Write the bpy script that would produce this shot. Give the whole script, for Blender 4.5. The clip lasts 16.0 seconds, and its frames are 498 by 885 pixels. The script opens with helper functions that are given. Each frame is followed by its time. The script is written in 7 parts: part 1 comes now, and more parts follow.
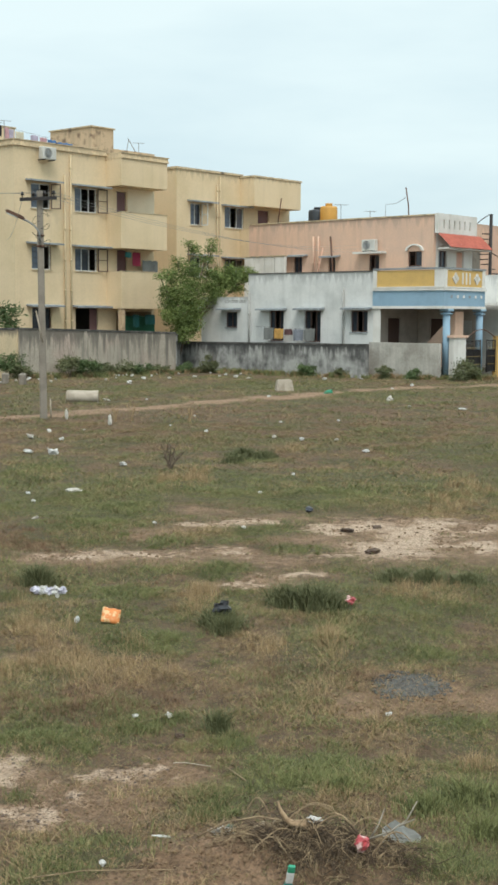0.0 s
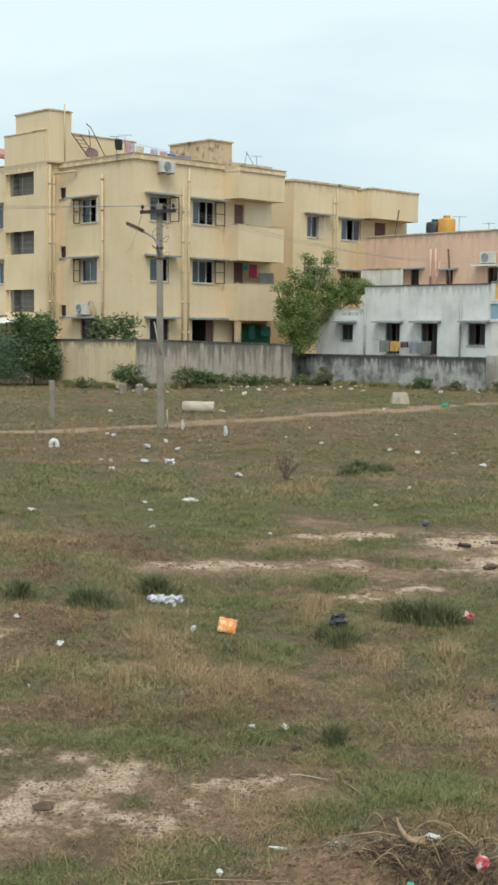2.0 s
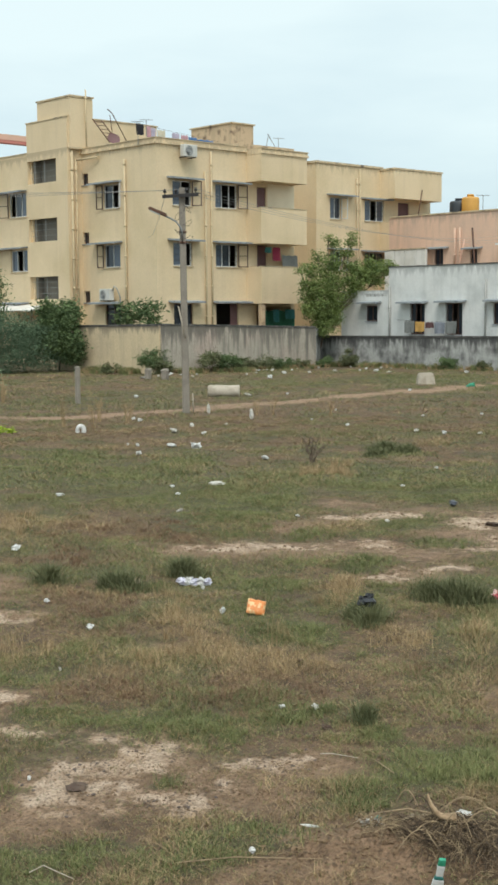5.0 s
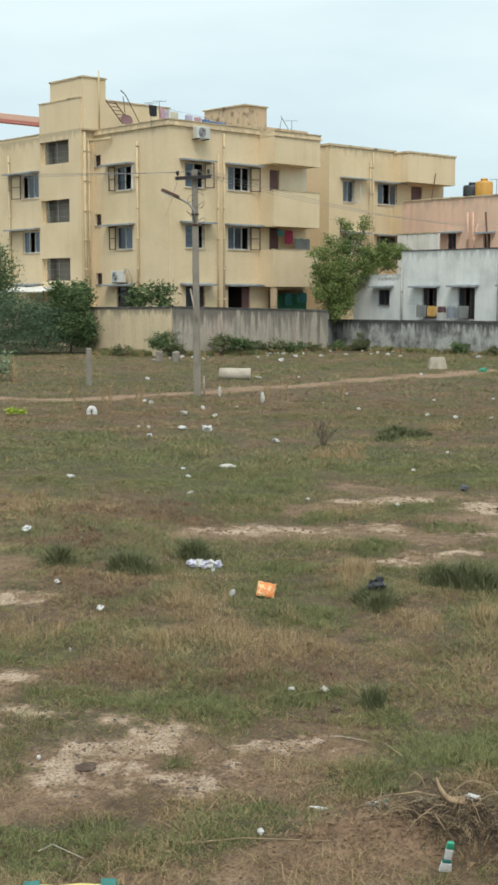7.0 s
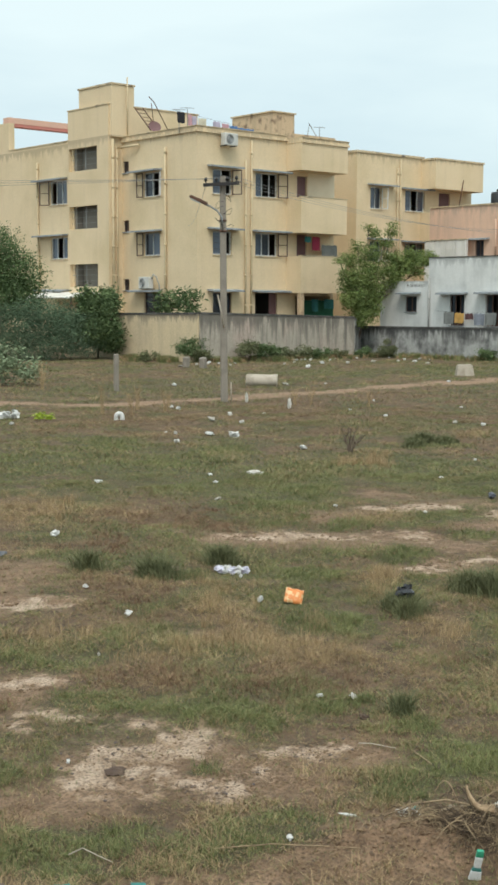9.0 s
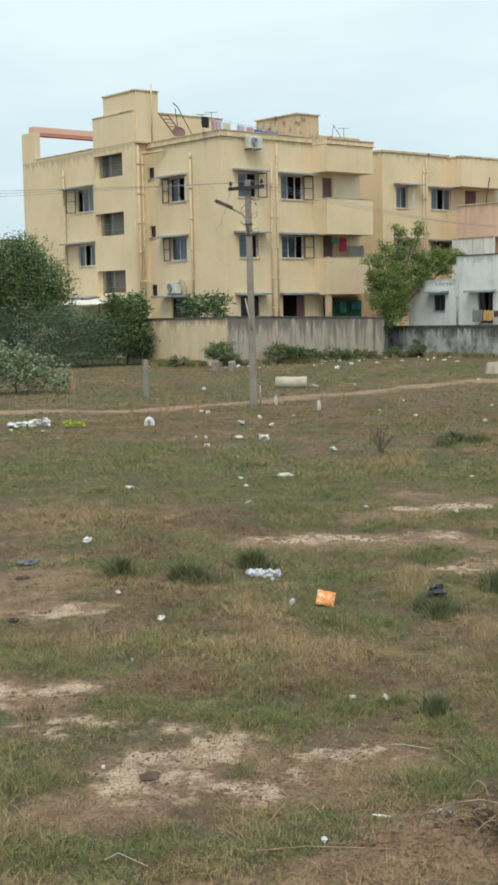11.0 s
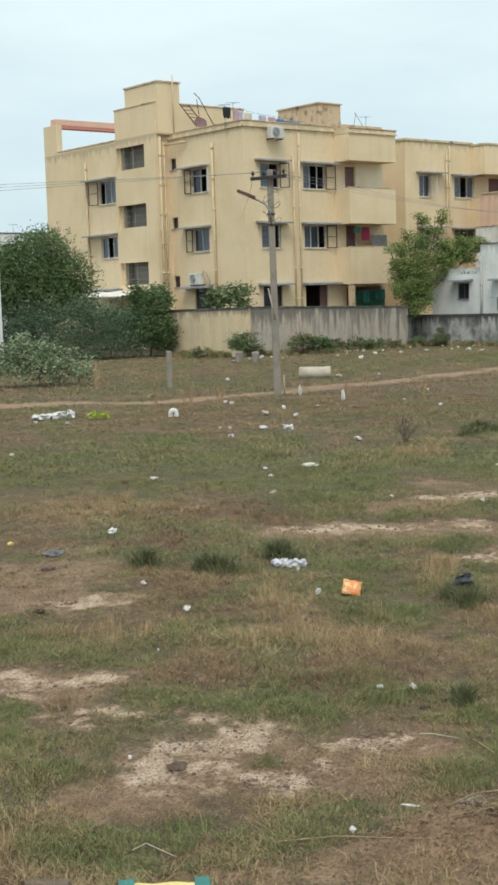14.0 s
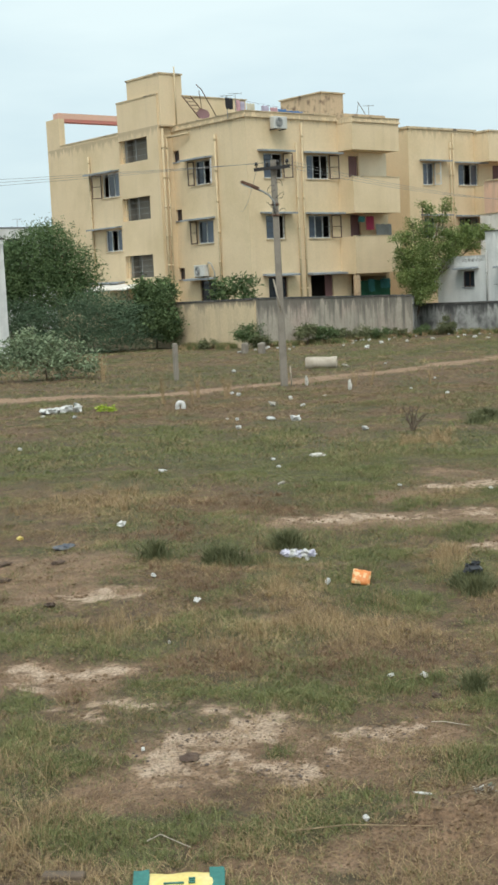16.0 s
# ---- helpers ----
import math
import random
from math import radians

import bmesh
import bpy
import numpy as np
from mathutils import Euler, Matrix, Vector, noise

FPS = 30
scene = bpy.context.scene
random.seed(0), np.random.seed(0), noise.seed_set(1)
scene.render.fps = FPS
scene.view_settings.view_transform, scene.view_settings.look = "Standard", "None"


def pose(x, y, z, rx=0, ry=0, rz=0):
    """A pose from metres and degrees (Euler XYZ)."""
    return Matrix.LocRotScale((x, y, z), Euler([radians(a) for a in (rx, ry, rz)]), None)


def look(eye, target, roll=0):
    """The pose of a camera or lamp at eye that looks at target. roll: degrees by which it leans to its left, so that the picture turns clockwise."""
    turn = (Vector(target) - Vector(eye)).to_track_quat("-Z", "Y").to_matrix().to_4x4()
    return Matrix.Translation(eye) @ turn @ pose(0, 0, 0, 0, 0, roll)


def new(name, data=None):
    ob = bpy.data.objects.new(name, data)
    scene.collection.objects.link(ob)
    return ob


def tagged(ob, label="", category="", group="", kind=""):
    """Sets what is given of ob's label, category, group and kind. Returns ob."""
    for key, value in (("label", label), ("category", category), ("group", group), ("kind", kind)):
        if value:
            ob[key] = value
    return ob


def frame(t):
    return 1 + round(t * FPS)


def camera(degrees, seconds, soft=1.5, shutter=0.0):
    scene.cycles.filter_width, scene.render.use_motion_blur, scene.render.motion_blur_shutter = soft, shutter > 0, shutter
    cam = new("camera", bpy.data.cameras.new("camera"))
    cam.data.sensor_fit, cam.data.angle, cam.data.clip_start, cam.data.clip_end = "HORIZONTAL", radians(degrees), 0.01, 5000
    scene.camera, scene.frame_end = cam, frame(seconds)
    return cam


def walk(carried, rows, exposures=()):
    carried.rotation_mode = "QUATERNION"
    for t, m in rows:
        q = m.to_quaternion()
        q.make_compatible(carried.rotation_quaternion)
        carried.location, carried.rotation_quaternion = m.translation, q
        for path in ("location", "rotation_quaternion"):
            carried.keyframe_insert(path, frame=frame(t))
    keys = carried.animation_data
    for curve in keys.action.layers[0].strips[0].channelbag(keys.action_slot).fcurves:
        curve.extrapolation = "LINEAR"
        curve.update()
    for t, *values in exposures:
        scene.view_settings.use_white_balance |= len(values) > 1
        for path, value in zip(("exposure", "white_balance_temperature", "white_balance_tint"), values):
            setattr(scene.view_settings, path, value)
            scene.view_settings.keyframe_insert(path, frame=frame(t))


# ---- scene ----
cam = camera(21.87, 16.0, soft=2.9)
# seconds, eye, yaw, pitch, roll
PATH_ROWS = [
    (0.0, 0.045, -0.025, 2.719, -48.92, -5.57, 0.32),
    (0.5, 0.028, -0.012, 2.715, -47.58, -5.06, 0.88),
    (1.0, 0.011, -0.005, 2.716, -46.26, -5.43, 1.30),
    (1.5, 0.014, -0.004, 2.713, -44.82, -6.04, 0.67),
    (2.0, 0.018, 0.014, 2.713, -43.87, -5.07, 0.60),
    (2.5, 0.017, 0.006, 2.709, -43.13, -5.10, 0.31),
    (3.0, 0.007, 0.006, 2.711, -42.86, -5.06, -0.21),
    (3.5, 0.005, 0.009, 2.704, -42.21, -5.52, -0.54),
    (4.0, 0.013, -0.001, 2.700, -42.53, -5.45, -0.71),
    (6.5, -0.007, 0.002, 2.701, -42.69, -6.62, 0.05),
    (7.0, 0.007, 0.011, 2.693, -42.23, -6.54, 0.03),
    (7.5, 0.005, 0.009, 2.696, -42.29, -6.08, -0.10),
    (8.0, -0.021, 0.020, 2.695, -41.53, -5.98, 0.57),
    (10.5, -0.025, -0.013, 2.705, -40.04, -6.46, -0.90),
    (11.0, -0.025, -0.024, 2.709, -39.68, -6.14, -1.18),
    (11.5, -0.013, -0.002, 2.699, -39.42, -6.02, -1.32),
    (12.0, -0.026, -0.030, 2.708, -39.72, -5.70, -1.97),
    (12.5, -0.024, -0.004, 2.696, -38.82, -5.99, -1.78),
    (13.0, -0.016, 0.004, 2.694, -38.82, -6.26, -1.55),
    (13.5, -0.023, 0.001, 2.695, -38.78, -6.34, -1.66),
    (14.0, -0.000, 0.012, 2.689, -38.59, -6.51, -1.76),
    (14.5, 0.007, 0.021, 2.684, -38.92, -6.75, -2.05),
    (15.0, -0.004, 0.019, 2.689, -38.72, -7.29, -2.16),
    (15.5, -0.000, 0.012, 2.688, -38.64, -6.97, -2.47),
    (16.0, -0.010, 0.006, 2.691, -38.25, -6.89, -2.64),
]
walk(cam, [(t, pose(x, y, z, 90 + pitch, 0, yaw) @ pose(0, 0, 0, 0, 0, roll)) for t, x, y, z, yaw, pitch, roll in PATH_ROWS])

# ---- world, sun ----
SUN_ELEV, SUN_AZ = radians(58), radians(222)     # azimuth clockwise from +y
world = bpy.data.worlds.new("world")
scene.world = world
world.use_nodes = True
wn, wl = world.node_tree.nodes, world.node_tree.links
wn.clear()
w_out = wn.new("ShaderNodeOutputWorld")
w_bg = wn.new("ShaderNodeBackground")
w_sky = wn.new("ShaderNodeTexSky")
w_sky.sky_type, w_sky.sun_disc = "NISHITA", False
w_sky.sun_elevation, w_sky.sun_rotation = SUN_ELEV, SUN_AZ
w_sky.air_density, w_sky.dust_density = 1.0, 2.5
w_dim = wn.new("ShaderNodeMix")
w_dim.data_type, w_dim.blend_type = "RGBA", "MULTIPLY"
w_dim.inputs["Factor"].default_value = 1.0
w_dim.inputs["B"].default_value = (0.1, 0.1, 0.1, 1)
wl.new(w_sky.outputs[0], w_dim.inputs["A"])
# thin high cloud, brighter towards the zenith
w_tc = wn.new("ShaderNodeTexCoord")
w_map = wn.new("ShaderNodeMapping")
w_map.inputs["Scale"].default_value = (1.3, 1.3, 5.0)
w_map.inputs["Rotation"].default_value = (0.1, 0.06, 0.3)
w_noise = wn.new("ShaderNodeTexNoise")
w_noise.inputs["Scale"].default_value = 2.2
w_noise.inputs["Detail"].default_value = 5
w_noise.inputs["Roughness"].default_value = 0.5
wl.new(w_tc.outputs["Generated"], w_map.inputs[0])
wl.new(w_map.outputs[0], w_noise.inputs["Vector"])
w_sep = wn.new("ShaderNodeSeparateXYZ")
wl.new(w_tc.outputs["Generated"], w_sep.inputs[0])
w_add = wn.new("ShaderNodeMath")
w_add.operation = "MULTIPLY_ADD"
w_add.inputs[1].default_value, w_add.inputs[2].default_value = 1.2, -0.15
wl.new(w_noise.outputs[0], w_add.inputs[0])
w_add2 = wn.new("ShaderNodeMath")
w_add2.operation = "MULTIPLY_ADD"
w_add2.inputs[1].default_value = 1.6
wl.new(w_sep.outputs["Z"], w_add2.inputs[0])
wl.new(w_add.outputs[0], w_add2.inputs[2])
w_ramp = wn.new("ShaderNodeValToRGB")
w_ramp.color_ramp.elements[0].position, w_ramp.color_ramp.elements[0].color = 0.30, (0.52, 0.67, 0.73, 1)
w_ramp.color_ramp.elements[1].position, w_ramp.color_ramp.elements[1].color = 0.85, (0.74, 0.87, 0.875, 1)
wl.new(w_add2.outputs[0], w_ramp.inputs[0])
w_mix = wn.new("ShaderNodeMix")
w_mix.data_type = "RGBA"
w_mix.inputs["Factor"].default_value = 0.86
wl.new(w_dim.outputs["Result"], w_mix.inputs["A"])
wl.new(w_ramp.outputs[0], w_mix.inputs["B"])
wl.new(w_mix.outputs["Result"], w_bg.inputs[0])
w_bg.inputs[1].default_value = 1.22
wl.new(w_bg.outputs[0], w_out.inputs[0])

sun = new("sun", bpy.data.lights.new("sun", "SUN"))
sun.data.energy, sun.data.angle, sun.data.color = 2.1, radians(28), (1.0, 0.95, 0.88)
s_dir = Vector((math.sin(SUN_AZ) * math.cos(SUN_ELEV), math.cos(SUN_AZ) * math.cos(SUN_ELEV), math.sin(SUN_ELEV)))
sun.matrix_world = look(s_dir * 200, (0, 0, 0))


# ---- materials ----
def material(name, base, rough=0.85, second=None, scale=1.5, grain=0.12, fine=40.0, bump=0.15, metal=0.0, streak=0.0, dirt=(0.05, 0.045, 0.04), spread=(0.45, 0.7), per_object=0.0, drip=None):
    """Painted or mineral surface: a broad second tone, a fine grain, weather streaks that run down, and relief."""
    m = bpy.data.materials.new(name)
    m.use_nodes = True
    n, l = m.node_tree.nodes, m.node_tree.links
    b = n["Principled BSDF"]
    b.inputs["Roughness"].default_value, b.inputs["Metallic"].default_value = rough, metal
    geo = n.new("ShaderNodeNewGeometry")
    big = n.new("ShaderNodeTexNoise")
    big.inputs["Scale"].default_value, big.inputs["Detail"].default_value = scale, 6
    l.new(geo.outputs["Position"], big.inputs["Vector"])
    ramp = n.new("ShaderNodeMapRange")
    ramp.inputs["From Min"].default_value, ramp.inputs["From Max"].default_value = spread
    l.new(big.outputs[0], ramp.inputs["Value"])
    mix = n.new("ShaderNodeMix")
    mix.data_type = "RGBA"
    second = second or tuple(c * 0.82 for c in base)
    mix.inputs["A"].default_value, mix.inputs["B"].default_value = (*base, 1), (*second, 1)
    l.new(ramp.outputs[0], mix.inputs["Factor"])
    small = n.new("ShaderNodeTexNoise")
    small.inputs["Scale"].default_value, small.inputs["Detail"].default_value = fine, 4
    l.new(geo.outputs["Position"], small.inputs["Vector"])
    gr = n.new("ShaderNodeMapRange")
    gr.inputs["To Min"].default_value, gr.inputs["To Max"].default_value = 1 - grain * 2, 1 + grain * 2
    l.new(small.outputs[0], gr.inputs["Value"])
    mul = n.new("ShaderNodeMix")
    mul.data_type, mul.blend_type = "RGBA", "MULTIPLY"
    mul.inputs["Factor"].default_value = 1.0
    l.new(mix.outputs["Result"], mul.inputs["A"])
    l.new(gr.outputs[0], mul.inputs["B"])
    last = mul.outputs["Result"]
    if streak:
        mp = n.new("ShaderNodeMapping")
        mp.inputs["Scale"].default_value = (1.9, 1.9, 0.16)
        l.new(geo.outputs["Position"], mp.inputs[0])
        st = n.new("ShaderNodeTexNoise")
        st.inputs["Scale"].default_value, st.inputs["Detail"].default_value = 1.6, 5
        l.new(mp.outputs[0], st.inputs["Vector"])
        sr = n.new("ShaderNodeMapRange")
        sr.inputs["From Min"].default_value, sr.inputs["From Max"].default_value = 0.5, 0.78
        sr.inputs["To Max"].default_value = streak
        l.new(st.outputs[0], sr.inputs["Value"])
        dm = n.new("ShaderNodeMix")
        dm.data_type = "RGBA"
        dm.inputs["B"].default_value = (*dirt, 1)
        l.new(sr.outputs[0], dm.inputs["Factor"])
        l.new(last, dm.inputs["A"])
        last = dm.outputs["Result"]
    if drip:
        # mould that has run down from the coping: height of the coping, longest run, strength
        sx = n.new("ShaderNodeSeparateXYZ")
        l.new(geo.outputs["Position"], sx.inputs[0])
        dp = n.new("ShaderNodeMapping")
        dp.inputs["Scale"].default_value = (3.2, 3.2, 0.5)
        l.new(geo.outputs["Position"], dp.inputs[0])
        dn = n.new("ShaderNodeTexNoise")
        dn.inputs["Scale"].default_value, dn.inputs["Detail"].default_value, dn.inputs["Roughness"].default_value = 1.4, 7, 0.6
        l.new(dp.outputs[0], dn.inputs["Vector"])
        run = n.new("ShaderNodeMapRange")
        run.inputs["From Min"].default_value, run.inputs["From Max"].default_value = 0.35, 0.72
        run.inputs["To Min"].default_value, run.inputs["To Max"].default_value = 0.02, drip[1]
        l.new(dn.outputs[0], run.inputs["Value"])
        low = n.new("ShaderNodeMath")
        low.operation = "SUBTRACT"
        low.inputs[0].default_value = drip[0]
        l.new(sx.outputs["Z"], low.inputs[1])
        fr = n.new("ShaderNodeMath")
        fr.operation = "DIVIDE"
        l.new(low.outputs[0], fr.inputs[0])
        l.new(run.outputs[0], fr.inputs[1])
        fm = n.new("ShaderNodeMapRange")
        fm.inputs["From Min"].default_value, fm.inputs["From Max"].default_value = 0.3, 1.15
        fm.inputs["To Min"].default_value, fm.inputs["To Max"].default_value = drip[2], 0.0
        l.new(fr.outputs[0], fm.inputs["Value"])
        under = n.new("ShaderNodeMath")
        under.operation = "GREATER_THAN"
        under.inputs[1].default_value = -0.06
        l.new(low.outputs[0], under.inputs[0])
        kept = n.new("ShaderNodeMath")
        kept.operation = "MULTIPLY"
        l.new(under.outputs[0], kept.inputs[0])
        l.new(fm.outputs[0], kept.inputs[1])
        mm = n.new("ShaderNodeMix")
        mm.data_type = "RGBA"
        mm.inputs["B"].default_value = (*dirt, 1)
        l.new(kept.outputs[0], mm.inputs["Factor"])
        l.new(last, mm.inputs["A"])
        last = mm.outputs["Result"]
    if per_object:
        oi = n.new("ShaderNodeObjectInfo")
        pr = n.new("ShaderNodeMapRange")
        pr.inputs["To Min"].default_value, pr.inputs["To Max"].default_value = 1 - per_object, 1 + per_object
        l.new(oi.outputs["Random"], pr.inputs["Value"])
        pm = n.new("ShaderNodeMix")
        pm.data_type, pm.blend_type = "RGBA", "MULTIPLY"
        pm.inputs["Factor"].default_value = 1.0
        l.new(last, pm.inputs["A"])
        l.new(pr.outputs[0], pm.inputs["B"])
        last = pm.outputs["Result"]
    l.new(last, b.inputs["Base Color"])
    if bump:
        bp = n.new("ShaderNodeBump")
        bp.inputs["Strength"].default_value, bp.inputs["Distance"].default_value = bump, 0.02
        l.new(small.outputs[0], bp.inputs["Height"])
        l.new(bp.outputs[0], b.inputs["Normal"])
    return m


def leafy(name, dark, light, rough=0.7, scale=3.0):
    """Leaves: a tone of its own for every leaf, and broad changes over the crown."""
    m = bpy.data.materials.new(name)
    m.use_nodes = True
    n, l = m.node_tree.nodes, m.node_tree.links
    b = n["Principled BSDF"]
    b.inputs["Roughness"].default_value = rough
    geo = n.new("ShaderNodeNewGeometry")
    big = n.new("ShaderNodeTexNoise")
    big.inputs["Scale"].default_value, big.inputs["Detail"].default_value = scale, 3
    l.new(geo.outputs["Position"], big.inputs["Vector"])
    add = n.new("ShaderNodeMath")
    add.operation = "MULTIPLY_ADD"
    add.inputs[1].default_value = 0.75
    l.new(geo.outputs["Random Per Island"], add.inputs[0])
    l.new(big.outputs[0], add.inputs[2])
    rng = n.new("ShaderNodeMapRange")
    rng.inputs["From Min"].default_value, rng.inputs["From Max"].default_value = 0.4, 1.3
    l.new(add.outputs[0], rng.inputs["Value"])
    mix = n.new("ShaderNodeMix")
    mix.data_type = "RGBA"
    mix.inputs["A"].default_value, mix.inputs["B"].default_value = (*dark, 1), (*light, 1)
    l.new(rng.outputs[0], mix.inputs["Factor"])
    l.new(mix.outputs["Result"], b.inputs["Base Color"])
    b.inputs["Subsurface Weight"].default_value = 0.0
    return m


def glass(name, tint=(0.02, 0.03, 0.035)):
    """A window pane in front of an unlit room: dark, smooth and reflecting."""
    m = bpy.data.materials.new(name)
    m.use_nodes = True
    b = m.node_tree.nodes["Principled BSDF"]
    b.inputs["Base Color"].default_value = (*tint, 1)
    b.inputs["Roughness"].default_value = 0.06
    b.inputs["IOR"].default_value = 1.5
    b.inputs["Transmission Weight"].default_value = 0.0
    return m


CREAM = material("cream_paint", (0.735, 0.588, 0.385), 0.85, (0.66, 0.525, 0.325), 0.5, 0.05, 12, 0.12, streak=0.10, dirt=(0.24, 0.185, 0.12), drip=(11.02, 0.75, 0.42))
CREAM_EDGE = material("weathered_cream_paint", (0.60, 0.48, 0.31), 0.9, (0.17, 0.145, 0.115), 2.2, 0.1, 20, 0.2, streak=0.4, dirt=(0.16, 0.13, 0.10), spread=(0.52, 0.70))
CREAM_OLD = material("peeling_cream_paint", (0.60, 0.45, 0.29), 0.9, (0.26, 0.18, 0.12), 2.2, 0.12, 20, 0.3, streak=0.4, spread=(0.53, 0.68))
NICHE = material("pale_cream_paint", (0.80, 0.70, 0.52), 0.85, (0.74, 0.64, 0.46), 1.2, 0.05, 20, 0.1)
ROOF_GREY = material("roof_screed", (0.30, 0.28, 0.25), 0.9, (0.2, 0.18, 0.16), 1.0)
SHADE_GREY = material("grey_concrete_sunshade", (0.31, 0.34, 0.36), 0.85, (0.20, 0.22, 0.235), 3, 0.1, 30)
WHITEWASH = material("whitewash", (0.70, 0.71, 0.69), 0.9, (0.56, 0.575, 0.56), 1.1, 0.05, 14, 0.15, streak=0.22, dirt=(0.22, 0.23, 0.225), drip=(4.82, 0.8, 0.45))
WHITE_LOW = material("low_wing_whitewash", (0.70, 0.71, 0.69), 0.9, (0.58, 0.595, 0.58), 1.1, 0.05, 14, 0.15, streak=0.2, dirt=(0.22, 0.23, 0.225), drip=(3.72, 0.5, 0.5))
WHITE_PLAIN = material("white_paint", (0.74, 0.73, 0.69), 0.85, (0.62, 0.61, 0.56), 1.2, 0.05, 20, 0.1, streak=0.25, dirt=(0.25, 0.22, 0.18))
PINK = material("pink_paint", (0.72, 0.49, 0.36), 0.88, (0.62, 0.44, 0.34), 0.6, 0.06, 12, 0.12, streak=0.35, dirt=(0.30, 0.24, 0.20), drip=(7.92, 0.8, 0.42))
YELLOW_PANEL = material("ochre_panel_paint", (0.66, 0.44, 0.15), 0.8, (0.58, 0.38, 0.14), 1.5, 0.06, 20, 0.1)
DULL_OCHRE = material("dull_ochre_iron_paint", (0.22, 0.16, 0.06), 0.7)
BLUE_PAINT = material("light_blue_paint", (0.28, 0.43, 0.55), 0.8, (0.24, 0.37, 0.48), 1.5, 0.06, 20, 0.1)
RED_TILE = material("red_roof_tile", (0.46, 0.13, 0.09), 0.8, (0.36, 0.10, 0.07), 3, 0.15, 30, 0.2, per_object=0.15)
RED_BEAM = material("red_painted_beam", (0.55, 0.20, 0.16), 0.85, (0.48, 0.22, 0.18), 1.5, 0.06, 20, 0.1)
PINK_BEAM = material("pale_pink_paint", (0.72, 0.44, 0.33), 0.85, (0.66, 0.42, 0.32), 1.5, 0.06, 20, 0.1)
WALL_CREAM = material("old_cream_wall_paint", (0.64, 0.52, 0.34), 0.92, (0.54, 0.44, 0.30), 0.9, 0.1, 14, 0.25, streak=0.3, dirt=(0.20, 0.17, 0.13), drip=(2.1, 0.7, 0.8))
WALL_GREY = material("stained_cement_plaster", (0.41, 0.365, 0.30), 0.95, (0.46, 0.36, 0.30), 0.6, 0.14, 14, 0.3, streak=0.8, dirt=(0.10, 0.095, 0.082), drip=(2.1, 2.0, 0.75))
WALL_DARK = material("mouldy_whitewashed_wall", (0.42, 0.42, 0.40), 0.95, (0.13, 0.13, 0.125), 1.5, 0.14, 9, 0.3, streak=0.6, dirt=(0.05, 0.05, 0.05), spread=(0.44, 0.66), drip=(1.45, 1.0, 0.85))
WALL_PORCH = material("stained_porch_wall", (0.50, 0.48, 0.43), 0.95, (0.33, 0.31, 0.27), 1.2, 0.12, 12, 0.25, streak=0.45, dirt=(0.16, 0.15, 0.13))
COPING = material("black_moss_coping", (0.07, 0.07, 0.065), 0.95, (0.16, 0.15, 0.14), 3)
CONCRETE = material("cast_concrete", (0.27, 0.24, 0.20), 0.9, (0.20, 0.175, 0.145), 2.5, 0.14, 40, 0.25)
CONCRETE_PALE = material("pale_weathered_concrete", (0.46, 0.405, 0.33), 0.92, (0.33, 0.285, 0.22), 4, 0.16, 40, 0.3)
FRAME_WHITE = material("white_window_frame", (0.62, 0.63, 0.62), 0.6)
FRAME_BROWN = material("dark_brown_window_wood", (0.10, 0.055, 0.042), 0.6)
DOOR_PLUM = material("dull_plum_door_paint", (0.17, 0.09, 0.09), 0.7)
# inner walls and floors: the gloom of unlit rooms is put into this colour
ROOM_DARK = material("room_wall_toned_unlit", (0.16, 0.15, 0.13), 0.9)
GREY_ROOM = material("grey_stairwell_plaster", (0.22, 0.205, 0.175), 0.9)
PORCH_ROOM = material("pale_porch_wall", (0.48, 0.43, 0.37), 0.9, (0.38, 0.33, 0.28), 2)
PANE = glass("dark_window_pane", (0.035, 0.042, 0.055))
PANE_BLUE = glass("bluish_window_pane", (0.09, 0.115, 0.155))
IRON = material("dark_painted_iron", (0.035, 0.032, 0.032), 0.6, metal=0.3)
RUST = material("rusty_iron", (0.14, 0.07, 0.045), 0.8, (0.08, 0.05, 0.04), 6)
GALV = material("galvanised_steel", (0.32, 0.33, 0.33), 0.5, metal=0.6)
PIPE_CREAM = material("cream_pvc_pipe", (0.60, 0.485, 0.31), 0.9)
PIPE_GREY = material("grey_pvc_pipe", (0.40, 0.40, 0.38), 0.6)
AC_WHITE = material("off_white_sheet_metal", (0.62, 0.62, 0.58), 0.5)
BLACK_PLASTIC = material("black_plastic", (0.04, 0.05, 0.06), 0.5)
ORANGE_PLASTIC = material("orange_tank_plastic", (0.62, 0.33, 0.07), 0.55)
WIRE = material("aluminium_wire", (0.22, 0.22, 0.22), 0.5)
BARK = material("grey_brown_bark", (0.15, 0.11, 0.08), 0.9, (0.09, 0.07, 0.05), 5)


# ---- helpers of this scene ----
def part(name, bm, mat, parent, label=""):
    me = bpy.data.meshes.new(name)
    bm.normal_update()
    bm.to_mesh(me)
    bm.free()
    me.materials.append(mat)
    ob = new(name, me)
    ob.parent = parent
    if parent is not None:
        ob.matrix_parent_inverse = parent.matrix_world.inverted()
    if label:
        tagged(ob, label)
    return ob


def raw(name, verts, faces, mat, parent=None, smooth=False):
    me = bpy.data.meshes.new(name)
    me.from_pydata(verts, [], faces)
    me.materials.append(mat)
    if smooth:
        me.shade_smooth()
    ob = new(name, me)
    ob.parent = parent
    if parent is not None:
        ob.matrix_parent_inverse = parent.matrix_world.inverted()
    return ob


